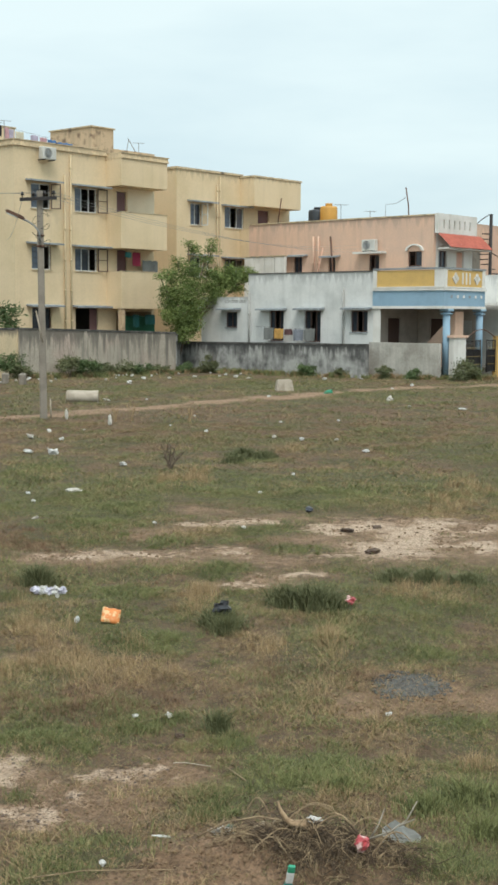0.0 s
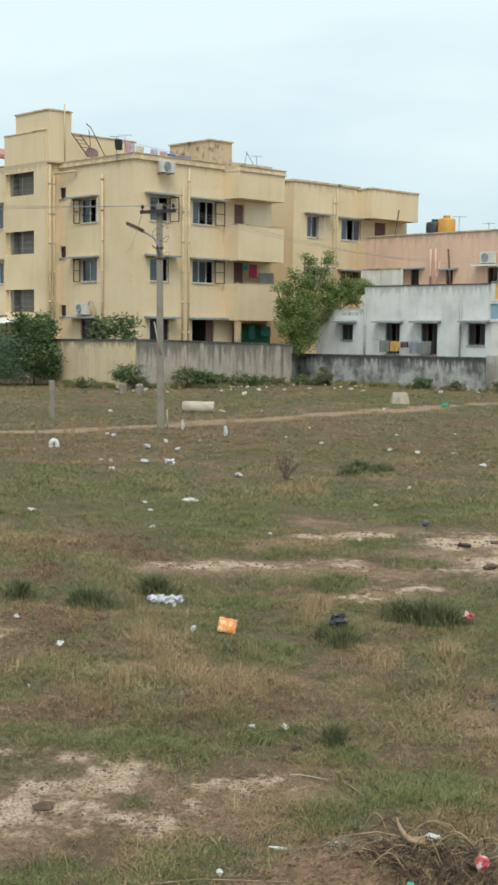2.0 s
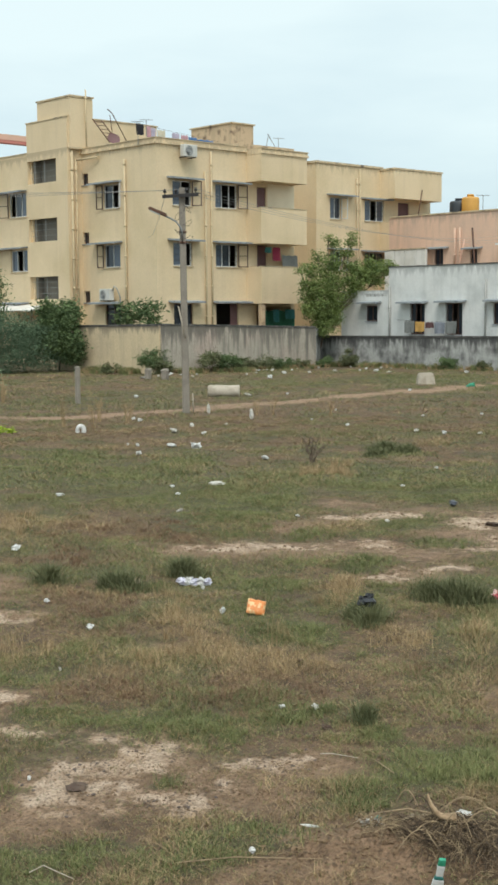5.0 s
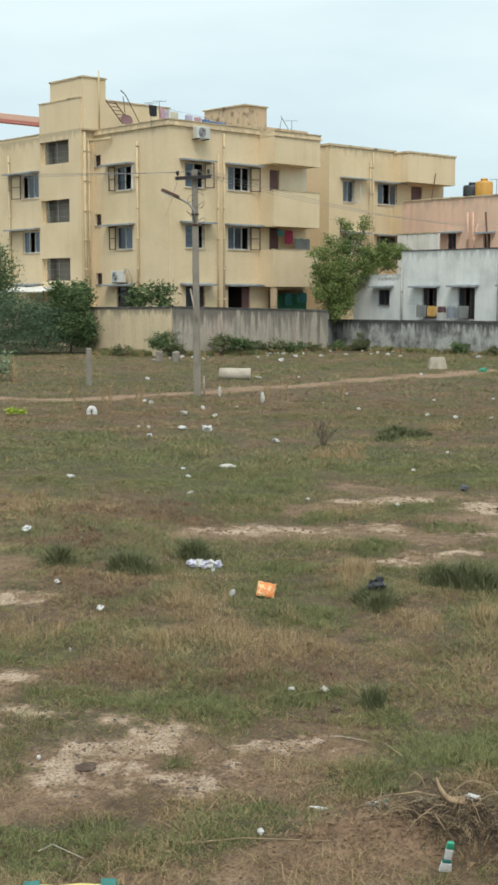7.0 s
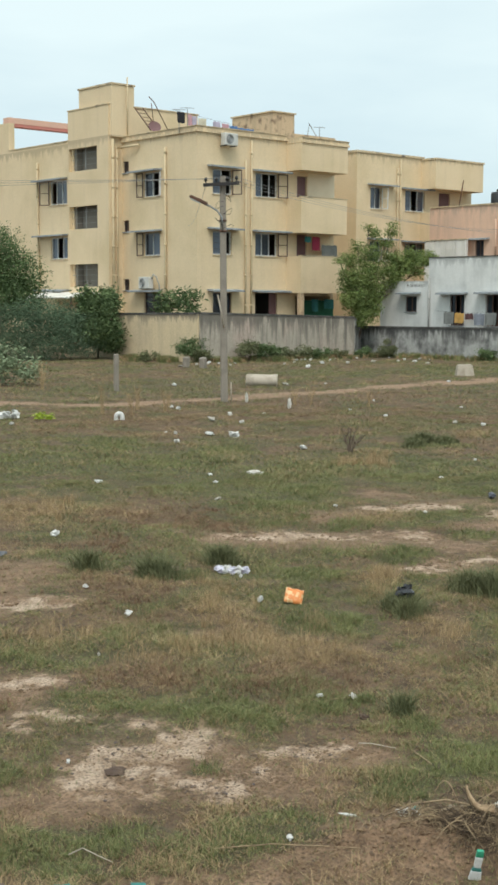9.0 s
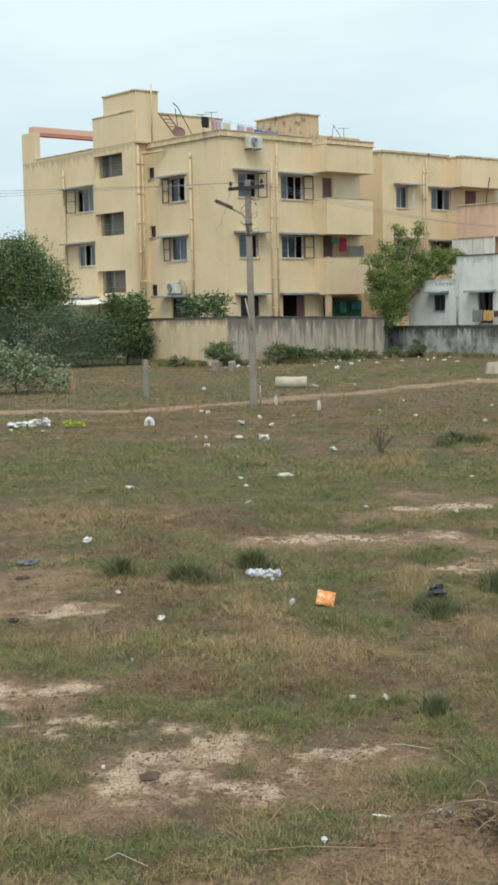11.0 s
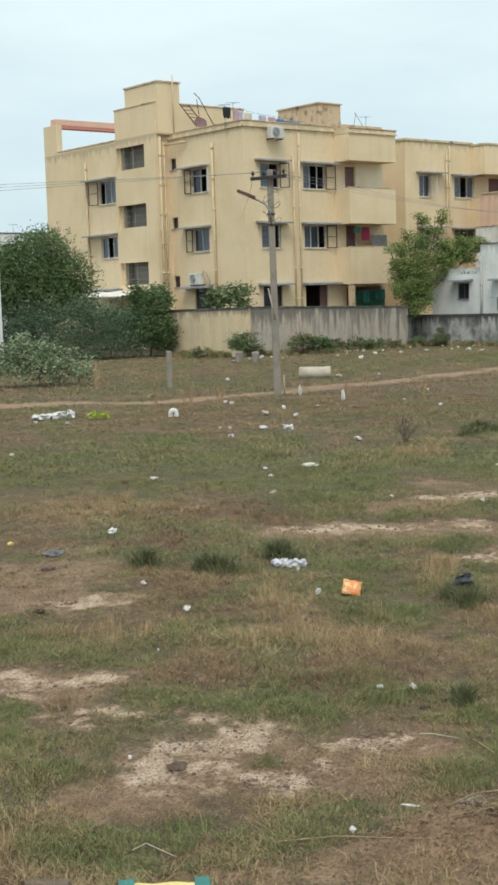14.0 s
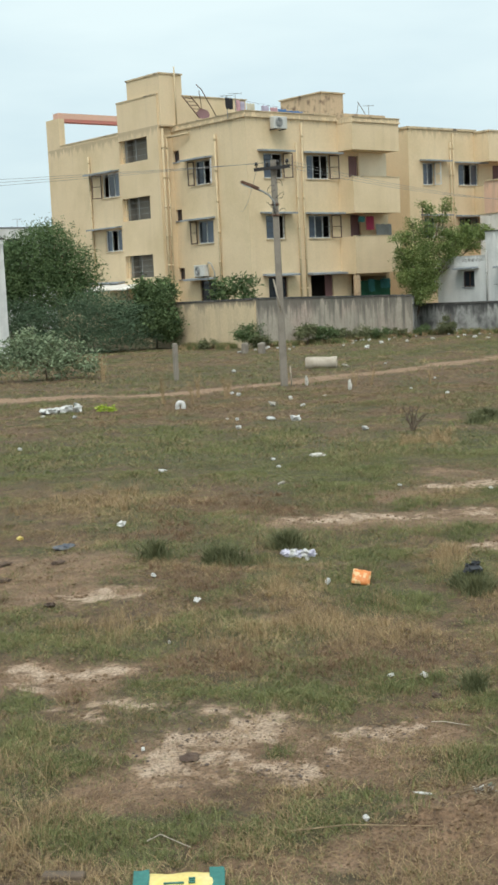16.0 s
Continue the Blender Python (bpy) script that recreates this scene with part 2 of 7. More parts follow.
def base(name, x, y, z, label, category, group="", kind=""):
    e = new(name)
    e.empty_display_size = 0.2
    e.matrix_world = Matrix.Translation((x, y, z))
    return tagged(e, label, category, group, kind)


def box(bm, x0, x1, y0, y1, z0, z1, bevel=0.0):
    m = Matrix.LocRotScale(((x0 + x1) / 2, (y0 + y1) / 2, (z0 + z1) / 2), None, (abs(x1 - x0), abs(y1 - y0), abs(z1 - z0)))
    made = bmesh.ops.create_cube(bm, size=1.0, matrix=m)
    if bevel:
        edges = list({e for v in made["verts"] for e in v.link_edges})
        bmesh.ops.bevel(bm, geom=edges, offset=bevel, segments=1, affect="EDGES")
    return bm


def boxed(*args, bevel=0.0):
    return box(bmesh.new(), *args, bevel=bevel)


def tube(bm, points, r0, r1=None, sides=8, cap=True):
    """A round bar along points, tapered from r0 to r1."""
    r1 = r0 if r1 is None else r1
    pts = [Vector(p) for p in points]
    rings = []
    up = Vector((0.13, 0.21, 0.97))
    for i, p in enumerate(pts):
        d = (pts[min(i + 1, len(pts) - 1)] - pts[max(i - 1, 0)]).normalized()
        a = d.cross(up)
        a = a.normalized() if a.length > 1e-4 else d.orthogonal().normalized()
        b = d.cross(a).normalized()
        r = r0 + (r1 - r0) * i / max(1, len(pts) - 1)
        rings.append([bm.verts.new(p + (a * math.cos(k * math.tau / sides) + b * math.sin(k * math.tau / sides)) * r) for k in range(sides)])
    for q, s in zip(rings, rings[1:]):
        for k in range(sides):
            f = bm.faces.new((q[k], q[(k + 1) % sides], s[(k + 1) % sides], s[k]))
            f.smooth = sides > 5
    if cap:
        bm.faces.new(rings[0][::-1])
        bm.faces.new(rings[-1])
    return bm


def tubed(*args, **kw):
    return tube(bmesh.new(), *args, **kw)


def slab(axis, at, thick, u0, u1, z0, z1, holes=()):
    """An upright wall slab with openings through it. axis 'y': its outer face lies at y = at and it runs along x; 'x': the other way round.
    The thickness goes to the positive side. holes: (u0, u1, z0, z1)."""
    us = sorted({u0, u1, *[h[0] for h in holes], *[h[1] for h in holes]})
    zs = sorted({z0, z1, *[h[2] for h in holes], *[h[3] for h in holes]})
    us = [u for u in us if u0 <= u <= u1]
    zs = [z for z in zs if z0 <= z <= z1]
    bm = bmesh.new()
    cache = {}

    def v(u, z, d):
        k = (round(u, 4), round(z, 4), d)
        if k not in cache:
            w = at + d * thick
            cache[k] = bm.verts.new((u, w, z) if axis == "y" else (w, u, z))
        return cache[k]

    def solid(i, j):
        if not (0 <= i < len(us) - 1 and 0 <= j < len(zs) - 1):
            return False
        cu, cz = (us[i] + us[i + 1]) / 2, (zs[j] + zs[j + 1]) / 2
        return not any(h[0] < cu < h[1] and h[2] < cz < h[3] for h in holes)

    for i in range(len(us) - 1):
        for j in range(len(zs) - 1):
            if not solid(i, j):
                continue
            a, b, c, d = us[i], us[i + 1], zs[j], zs[j + 1]
            bm.faces.new((v(a, c, 0), v(b, c, 0), v(b, d, 0), v(a, d, 0)))
            bm.faces.new((v(a, c, 1), v(a, d, 1), v(b, d, 1), v(b, c, 1)))
            if not solid(i - 1, j):
                bm.faces.new((v(a, c, 0), v(a, d, 0), v(a, d, 1), v(a, c, 1)))
            if not solid(i + 1, j):
                bm.faces.new((v(b, c, 0), v(b, c, 1), v(b, d, 1), v(b, d, 0)))
            if not solid(i, j - 1):
                bm.faces.new((v(a, c, 0), v(a, c, 1), v(b, c, 1), v(b, c, 0)))
            if not solid(i, j + 1):
                bm.faces.new((v(a, d, 0), v(b, d, 0), v(b, d, 1), v(a, d, 1)))
    bmesh.ops.recalc_face_normals(bm, faces=bm.faces)
    return bm


def uv_box(bm, axis, at, u0, u1, d0, d1, z0, z1, bevel=0.0):
    """A box in a wall's own measures: u along it, d outwards from its face (negative: into it)."""
    if axis == "y":
        return box(bm, u0, u1, at - d1, at - d0, z0, z1, bevel)
    return box(bm, at - d1, at - d0, u0, u1, z0, z1, bevel)


# ---- parts of houses ----
def sunshade(parent, axis, at, u0, u1, z, out=0.5):
    bm = bmesh.new()
    uv_box(bm, axis, at, u0, u1, 0.0, out, z - 0.08, z)
    for v in bm.verts:
        far = (at - v.co.y if axis == "y" else at - v.co.x) > out * 0.5
        if far:
            v.co.z -= 0.05
    part("sunshade", bm, SHADE_GREY, parent)


def window(parent, axis, at, u0, u1, z0, z1, leaves=3, frame=FRAME_WHITE, pane=PANE, deep=0.1, open_leaf=None, bars=0, shut=()):
    """A casement window set back in its opening; open_leaf: (hinge u, width, swing in degrees, frame material); shut: leaves with curtain-grey glass."""
    w = 0.05
    step = (u1 - u0) / leaves
    lights = [(u0 + k * step + (w if k == 0 else w / 2), u0 + (k + 1) * step - (w if k == leaves - 1 else w / 2), z0 + w, z1 - w) for k in range(leaves)]
    win = part("window", slab(axis, at + deep, 0.06, u0, u1, z0, z1, lights), frame, parent)
    for k in range(leaves):
        if k in shut:
            continue
        bm = bmesh.new()
        uv_box(bm, axis, at, u0 + k * step + w / 2, u0 + (k + 1) * step - w / 2, -deep - 0.04, -deep - 0.03, z0 + w, z1 - w)
        part("pane", bm, pane if k % 2 == 0 else PANE, win)
    if bars:
        for k in range(1, bars):
            zz = z0 + (z1 - z0) * k / bars
            bm = bmesh.new()
            uv_box(bm, axis, at, u0 + 0.002, u1 - 0.002, -deep + 0.02, -deep + 0.035, zz - 0.008, zz + 0.008)
            part("grille_bar", bm, IRON, win)
    bm = bmesh.new()
    uv_box(bm, axis, at, u0 - 0.03, u1 + 0.03, -0.12, 0.05, z0 - 0.05, z0 - 0.003)
    part("window_sill", bm, CREAM_EDGE if frame is FRAME_WHITE else SHADE_GREY, win)
    if open_leaf:
        for hinge, width, swing, fm in open_leaf if isinstance(open_leaf[0], tuple) else (open_leaf,):
            t, hh = 0.045, z1 - z0
            bm = slab("y", -0.02, 0.04, 0, width, 0, hh, [(t, width - t, t, hh / 2 - 0.015), (t, width - t, hh / 2 + 0.015, hh - t)])
            if axis == "y":
                m = pose(hinge, at - 0.03, z0, 0, 0, swing)
            else:
                m = pose(at - 0.03, hinge, z0, 0, 0, swing)
            bmesh.ops.transform(bm, matrix=m, verts=bm.verts)
            part("casement_leaf", bm, fm, win, "window leaf standing open")
    return win


def drain(parent, axis, at, u, z0, z1, r=0.05, mat=PIPE_CREAM):
    bm = bmesh.new()
    d = at - 0.09
    p = (lambda z: (u, d, z)) if axis == "y" else (lambda z: (d, u, z))
    tube(bm, [p(z0), p(z1)], r)
    for z in np.arange(z0 + 0.7, z1, 1.5):
        tube(bm, [p(z), p(z + 0.12)], r * 1.2)
    part("drain_pipe", bm, mat, parent)


def balcony(parent, x0, x1, yf, yw, z0, z1, mat=CREAM):
    t = 0.13
    bm = bmesh.new()
    box(bm, x0, x1, yf, yf + t, z0, z1)
    box(bm, x0, x0 + t, yf + t, yw, z0, z1)
    box(bm, x1 - t, x1, yf + t, yw, z0, z1)
    b = part("balcony", bm, mat, parent)
    part("floor_slab", boxed(x0 + t, x1 - t, yf + t, yw, z0 + 0.02, z0 + 0.17), mat, b)
    part("coping", boxed(x0 - 0.02, x1 + 0.02, yf - 0.02, yf + t + 0.02, z1 + 0.002, z1 + 0.04), CREAM_EDGE, b)
    return b


# ---- cream apartment building ----
def apartment_front():
    X0, Y0, X1, Y1, TOP = 39.38, 49.12, 48.7, 67.42, 10.75
    XW = 39.12
    h = base("apartment_building", 44, 56, 0, "three-storey cream painted apartment building with grey sunshades and balconies", "building")
    floors = ((1.95, 3.1), (4.95, 6.1), (7.88, 9.08))
    holes = []
    for k, (a, b) in enumerate(floors):
        holes += [(40.4, 41.62, a, b), (43.16, 44.66, a if k else 0.9, b)]
    holes += [(46.0, 46.68, 6.3, 9.08), (46.0, 46.72, 3.28, 6.12), (45.95, 48.45, 0.3, 2.95)]
    part("wall", slab("y", Y0, 0.23, X0, X1, 0, TOP, holes), CREAM, h)
    lh = []
    for k, (a, b) in enumerate(floors):
        lh += [(52.04, 53.4, a, b)]
        lh += [(54.66, 55.16, b + 0.12, b + 0.7)]
    part("wall", slab("x", X0, 0.23, Y0 + 0.23, 55.3, 0, TOP, lh), CREAM, h)
    wh = [(60.0, 61.7, 4.95, 6.12), (60.0, 61.75, 7.9, 9.2)]
    part("wall", slab("x", XW, 0.23, 58.9, Y1, 0, 11.2, wh), CREAM, h)
    part("wall", slab("x", X1 - 0.23, 0.23, Y0 + 0.23, Y1 - 0.23, 0, TOP), CREAM, h)
    part("wall", slab("y", Y1 - 0.23, 0.23, X0 + 0.23, X1, 0, 11.2), CREAM, h)
    # floors and partitions inside keep the rooms apart and dark; their colour is darkened too
    for z in (0.45, 3.28, 6.28, 10.1):
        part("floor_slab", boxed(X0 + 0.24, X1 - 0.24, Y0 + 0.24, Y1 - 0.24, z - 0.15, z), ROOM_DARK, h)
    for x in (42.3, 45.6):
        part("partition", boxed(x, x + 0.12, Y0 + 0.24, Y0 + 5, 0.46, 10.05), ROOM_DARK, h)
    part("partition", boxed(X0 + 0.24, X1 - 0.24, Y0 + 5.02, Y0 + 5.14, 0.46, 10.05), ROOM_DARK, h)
    # parapet cornice round the roof
    for o, z0, z1, m in ((0.1, 0.002, 0.1, CREAM), (0.04, 0.102, 0.27, CREAM), (0.07, 0.272, 0.31, CREAM_EDGE)):
        part("cornice", boxed(X0 - o, 45.25, Y0 - o, Y0 + 0.2, TOP + z0, TOP + z1), m, h)
        part("cornice", boxed(X0 - o, X0 + 0.2, Y0 + 0.202, 55.19, TOP + z0, TOP + z1), m, h)
    # fascia over the top balcony
    bm = bmesh.new()
    box(bm, 45.27, 48.55, 48.0, 48.15, 9.27, 10.62)
    box(bm, 45.27, 45.42, 48.15, Y0, 9.27, 10.62)
    box(bm, 48.4, 48.55, 48.15, Y0, 9.27, 10.62)
    box(bm, 45.42, 48.4, 48.15, Y0, 9.29, 9.42)
    part("balcony_roof", bm, CREAM, h)
    part("cornice", boxed(45.253, 48.62, 47.93, Y0 + 0.2, 10.622, 10.7), CREAM, h)
    part("cornice", boxed(45.253, 48.58, 47.97, Y0 + 0.2, 10.702, 10.86), CREAM, h)
    part("cornice", boxed(45.253, 48.62, 47.93, Y0 + 0.2, 10.862, 10.9), CREAM_EDGE, h)
    balcony(h, 45.25, 48.52, 48.0, Y0 - 0.003, 6.14, 7.93)
    balcony(h, 45.25, 48.52, 48.0, Y0 - 0.003, 3.1, 4.97)
    part("niche_lining", boxed(46.75, 48.68, Y0 - 0.02, Y0 - 0.004, 7.2, 9.26), NICHE, h)
    # ground floor recess under the balcony
    bm = bmesh.new()
    box(bm, 45.3, 45.55, 48.05, 48.3, 0, 3.09)
    part("column", bm, CREAM_OLD, h)
    for z0, z1, x1 in ((6.3, 9.08, 46.68), (3.28, 6.12, 46.72)):
        part("door", boxed(46.03, x1 - 0.03, Y0 + 0.08, Y0 + 0.12, z0, z1 - 0.03), DOOR_PLUM, h, "dull plum balcony door")
    for k, (a, b) in enumerate(floors):
        sunshade(h, "y", Y0 - 0.002, 40.05, 42.05, b + 0.17)
        sunshade(h, "y", Y0 - 0.002, 42.9, 45.24, b + 0.15)
        sunshade(h, "x", X0 - 0.002, 51.85, 54.15, b + 0.15)
    for k, (a, b) in enumerate(floors[1:]):
        window(h, "y", Y0, 40.4, 41.62, a, b, 2, shut=(1,), pane=PANE_BLUE, open_leaf=((41.62, 0.5, -60, FRAME_BROWN),) if k else None, bars=4)
        window(h, "y", Y0, 43.16, 44.66, a, b, 3, pane=PANE_BLUE, shut=(2,) if k == 0 else (1, 2), open_leaf=(44.66, 0.55, -18, FRAME_BROWN), bars=4)
    window(h, "y", Y0, 40.4, 41.62, 1.95, 3.1, 2, FRAME_BROWN, bars=4)
    part("door", boxed(44.15, 44.63, Y0 + 0.06, Y0 + 0.1, 0.5, 3.08), DOOR_PLUM, h, "plum door leaf standing half open")
    window(h, "x", X0, 52.04, 53.4, 7.88, 9.08, 2, shut=(0,), pane=PANE_BLUE, open_leaf=((53.4, 0.42, 105, FRAME_BROWN), (52.04, 0.4, -120, FRAME_WHITE)), bars=3)
    window(h, "x", X0, 52.04, 53.4, 4.95, 6.1, 2, pane=PANE_BLUE, open_leaf=(53.4, 0.4, 110, FRAME_BROWN))
    window(h, "x", X0, 52.04, 53.4, 1.95, 3.1, 2, FRAME_BROWN, bars=6)
    for a, b in floors:
        window(h, "x", X0, 54.66, 55.16, b + 0.12, b + 0.7, 2, FRAME_BROWN, bars=3)
    window(h, "x", XW, 60.0, 61.7, 4.95, 6.12, 3, pane=PANE_BLUE, shut=(1,))
    window(h, "x", XW, 60.0, 61.75, 7.9, 9.2, 3, pane=PANE_BLUE, shut=(2,), open_leaf=(61.75, 0.6, 120, FRAME_BROWN))
    sunshade(h, "x", XW - 0.002, 59.95, 62.9, 9.33)
    sunshade(h, "x", XW - 0.002, 59.95, 62.9, 6.3)
    sunshade(h, "x", XW - 0.002, 59.95, 62.9, 3.3)
    # stair bay and head room
    S = 38.5
    oh = [(56.22, 58.86, z, z + 1.18) for z in (3.42, 6.44, 9.46)]
    part("stair_bay", slab("x", S, 0.2, 55.2, 58.9, 0, 12.56, oh), CREAM, h)
    bm = bmesh.new()
    box(bm, S + 0.201, X0 + 0.3, 55.2, 55.4, 0, 12.56)
    box(bm, S + 0.201, X0 + 0.3, 58.7, 58.9, 0, 12.56)
    box(bm, S, X0 + 3, 55.2, 58.9, 12.562, 12.6)
    part("stair_bay_side", bm, CREAM, h)
    bm = bmesh.new()
    box(bm, 41.0, 41.2, 55.41, 58.69, 0, 12.55)
    box(bm, S + 0.55, S + 0.65, 55.41, 58.39, 0.5, 12.5)
    box(bm, S + 0.21, 41.0, 58.4, 58.6, 0.5, 12.55)
    for z in (3.3, 6.3, 9.3):
        box(bm, S + 0.21, S + 0.54, 55.41, 58.4, z - 0.25, z)
        for k in range(8):
            box(bm, 39.9, 41.0, 55.8 + k * 0.28, 56.08 + k * 0.28, z - 0.25 + k * 0.17, z + k * 0.17)
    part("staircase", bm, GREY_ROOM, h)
    for z in (3.42, 6.44, 9.46):
        bm = bmesh.new()
        for k in range(1, 4):
            tube(bm, [(S + 0.1, 56.22, z + 0.3 * k), (S + 0.1, 58.72, z + 0.3 * k)], 0.008, sides=5)
        tube(bm, [(S + 0.1, 57.4, z), (S + 0.1, 57.4, z + 1.18)], 0.02, sides=5)
        part("stair_grille", bm, GALV, h)
    bm = bmesh.new()
    box(bm, S + 0.1, 40.0, 55.0, 57.98, 11.0, 13.6)
    box(bm, 40.0, 44.2, 55.02, 57.9, 10.76, 12.56)
    part("stair_head_room", bm, CREAM, h)
    bm = bmesh.new()
    box(bm, S + 0.05, 40.05, 54.95, 58.03, 13.602, 13.68)
    box(bm, 40.06, 44.25, 54.97, 57.95, 12.562, 12.62)
    box(bm, S - 0.03, S + 0.22, 55.17, 58.93, 12.602, 12.66)
    part("coping", bm, CREAM_EDGE, h)
    part("roof", boxed(X0 + 0.23, X1 - 0.23, Y0 + 0.23, Y1 - 0.23, 10.4, 10.52), ROOF_GREY, h)
    # frame on the roof of the far wing
    part("roof_frame_post", boxed(XW, 39.5, 66.0, Y1, 11.202, 12.8), CREAM, h)
    part("roof_frame_beam", boxed(XW + 0.02, 46.5, 66.02, 66.6, 12.8, 13.12), PINK_BEAM, h, "pale pink beam of an open roof frame")
    part("beam_soffit", boxed(39.52, 46.5, 66.03, 66.58, 12.62, 12.797), RED_BEAM, h, "dark red underside of the beam")
    part("coping", boxed(XW - 0.03, XW + 0.26, 58.92, 65.98, 11.202, 11.26), CREAM_EDGE, h)
    # water pipes
    for u in (42.44, 42.83):
        drain(h, "y", Y0, u, 0.2, 9.6 if u < 42.6 else 10.6)
    drain(h, "x", X0, 51.48, 0.2, 10.2, 0.06)
    drain(h, "y", 55.2, 38.72, 0.2, 10.9, 0.07)
    drain(h, "y", 55.2, 38.98, 0.2, 10.5, 0.05)
    drain(h, "x", XW, 62.85, 0.2, 10.3, 0.06)
    bm = tubed([(39.0, 55.08, 10.45), (39.25, 53.6, 10.5)], 0.06)
    part("drain_pipe", bm, PIPE_CREAM, h)
    part("drain_pipe", tubed([(39.5, 54.9, 11.1), (39.5, 54.9, 14.0)], 0.035), PIPE_CREAM, h)
    # weathered water tank room on the roof
    bm = bmesh.new()
    box(bm, 47.8, 49.4, 53.0, 56.4, 10.53, 12.88)
    part("tank_room", bm, CREAM_OLD, h, "cream roof room with black peeling stains")
    part("tank_room_coping", boxed(47.72, 49.48, 52.92, 56.48, 12.882, 12.95), CREAM_EDGE, h)
    bm = bmesh.new()
    box(bm, 45.6, 49.6, 50.0, 51.2, 10.91, 11.35)
    part("roof_kerb", bm, CREAM_OLD, h)
    return h


def apartment_rear():
    X0, Y0, X1, Y1, TOP = 52.43, 51.12, 62.4, 66.0, 10.95
    h = base("apartment_building", 57, 58, 0, "second cream apartment block with grey sunshades beside a pink house", "building")
    holes = []
    for a, b in ((1.95, 3.1), (4.95, 6.1), (7.9, 9.12)):
        holes += [(53.55, 54.45, a, b), (56.45, 58.15, a, b)]
    holes += [(59.4, 60.4, 6.3, 9.1)]
    part("wall", slab("y", Y0, 0.23, X0, X1, 0, TOP, holes), CREAM, h)
    part("wall", slab("x", X0, 0.23, Y0 + 0.23, Y1, 0, TOP), CREAM, h)
    part("wall", slab("x", X1 - 0.23, 0.23, Y0 + 0.23, Y1, 0, TOP), CREAM, h)
    part("wall", slab("y", Y1, 0.23, X0, X1, 0, TOP), CREAM, h)
    for z in (3.28, 6.28, 10.4):
        part("floor_slab", boxed(X0 + 0.24, X1 - 0.24, Y0 + 0.24, Y1 - 0.01, z - 0.15, z), ROOM_DARK, h)
    bm = bmesh.new()
    box(bm, X0 - 0.06, 58.0, Y0 - 0.06, Y0 + 0.26, TOP + 0.002, TOP + 0.12)
    box(bm, X0 - 0.06, X0 + 0.26, Y0 + 0.26, Y1, TOP + 0.002, TOP + 0.12)
    part("cornice", bm, CREAM_EDGE, h)
    bm = bmesh.new()
    box(bm, 57.8, 62.1, 50.0, 50.15, 9.2, 10.85)
    box(bm, 57.8, 57.95, 50.15, Y0, 9.2, 10.85)
    box(bm, 61.95, 62.1, 50.15, Y0, 9.2, 10.85)
    box(bm, 57.95, 61.95, 50.15, Y0, 9.22, 9.35)
    part("balcony_roof", bm, CREAM, h)
    part("cornice", boxed(57.75, 62.15, 49.95, Y0 + 0.25, 10.852, 10.95), CREAM_EDGE, h)
    balcony(h, 57.8, 62.05, 50.0, Y0 - 0.003, 6.1, 7.85)
    balcony(h, 57.8, 62.05, 50.0, Y0 - 0.003, 3.1, 4.9)
    part("door", boxed(59.42, 60.38, Y0 + 0.06, Y0 + 0.1, 6.3, 9.08), DOOR_PLUM, h, "dull plum balcony door")
    for a, b in ((1.95, 3.1), (4.95, 6.1), (7.9, 9.12)):
        sunshade(h, "y", Y0 - 0.002, 53.3, 55.45, b + 0.18)
        sunshade(h, "y", Y0 - 0.002, 56.15, 57.78 if b < 9 else 58.5, b + 0.12)
        window(h, "y", Y0, 53.55, 54.45, a, b, 2, pane=PANE_BLUE, bars=4, open_leaf=(54.45, 0.4, -70, FRAME_WHITE))
        window(h, "y", Y0, 56.45, 58.15, a, b, 3, pane=PANE_BLUE, shut=(1,), bars=4)
    drain(h, "y", Y0, 55.72, 0.2, 10.3)
    drain(h, "y", Y0, 55.95, 0.2, 10.8, 0.04)
    return h


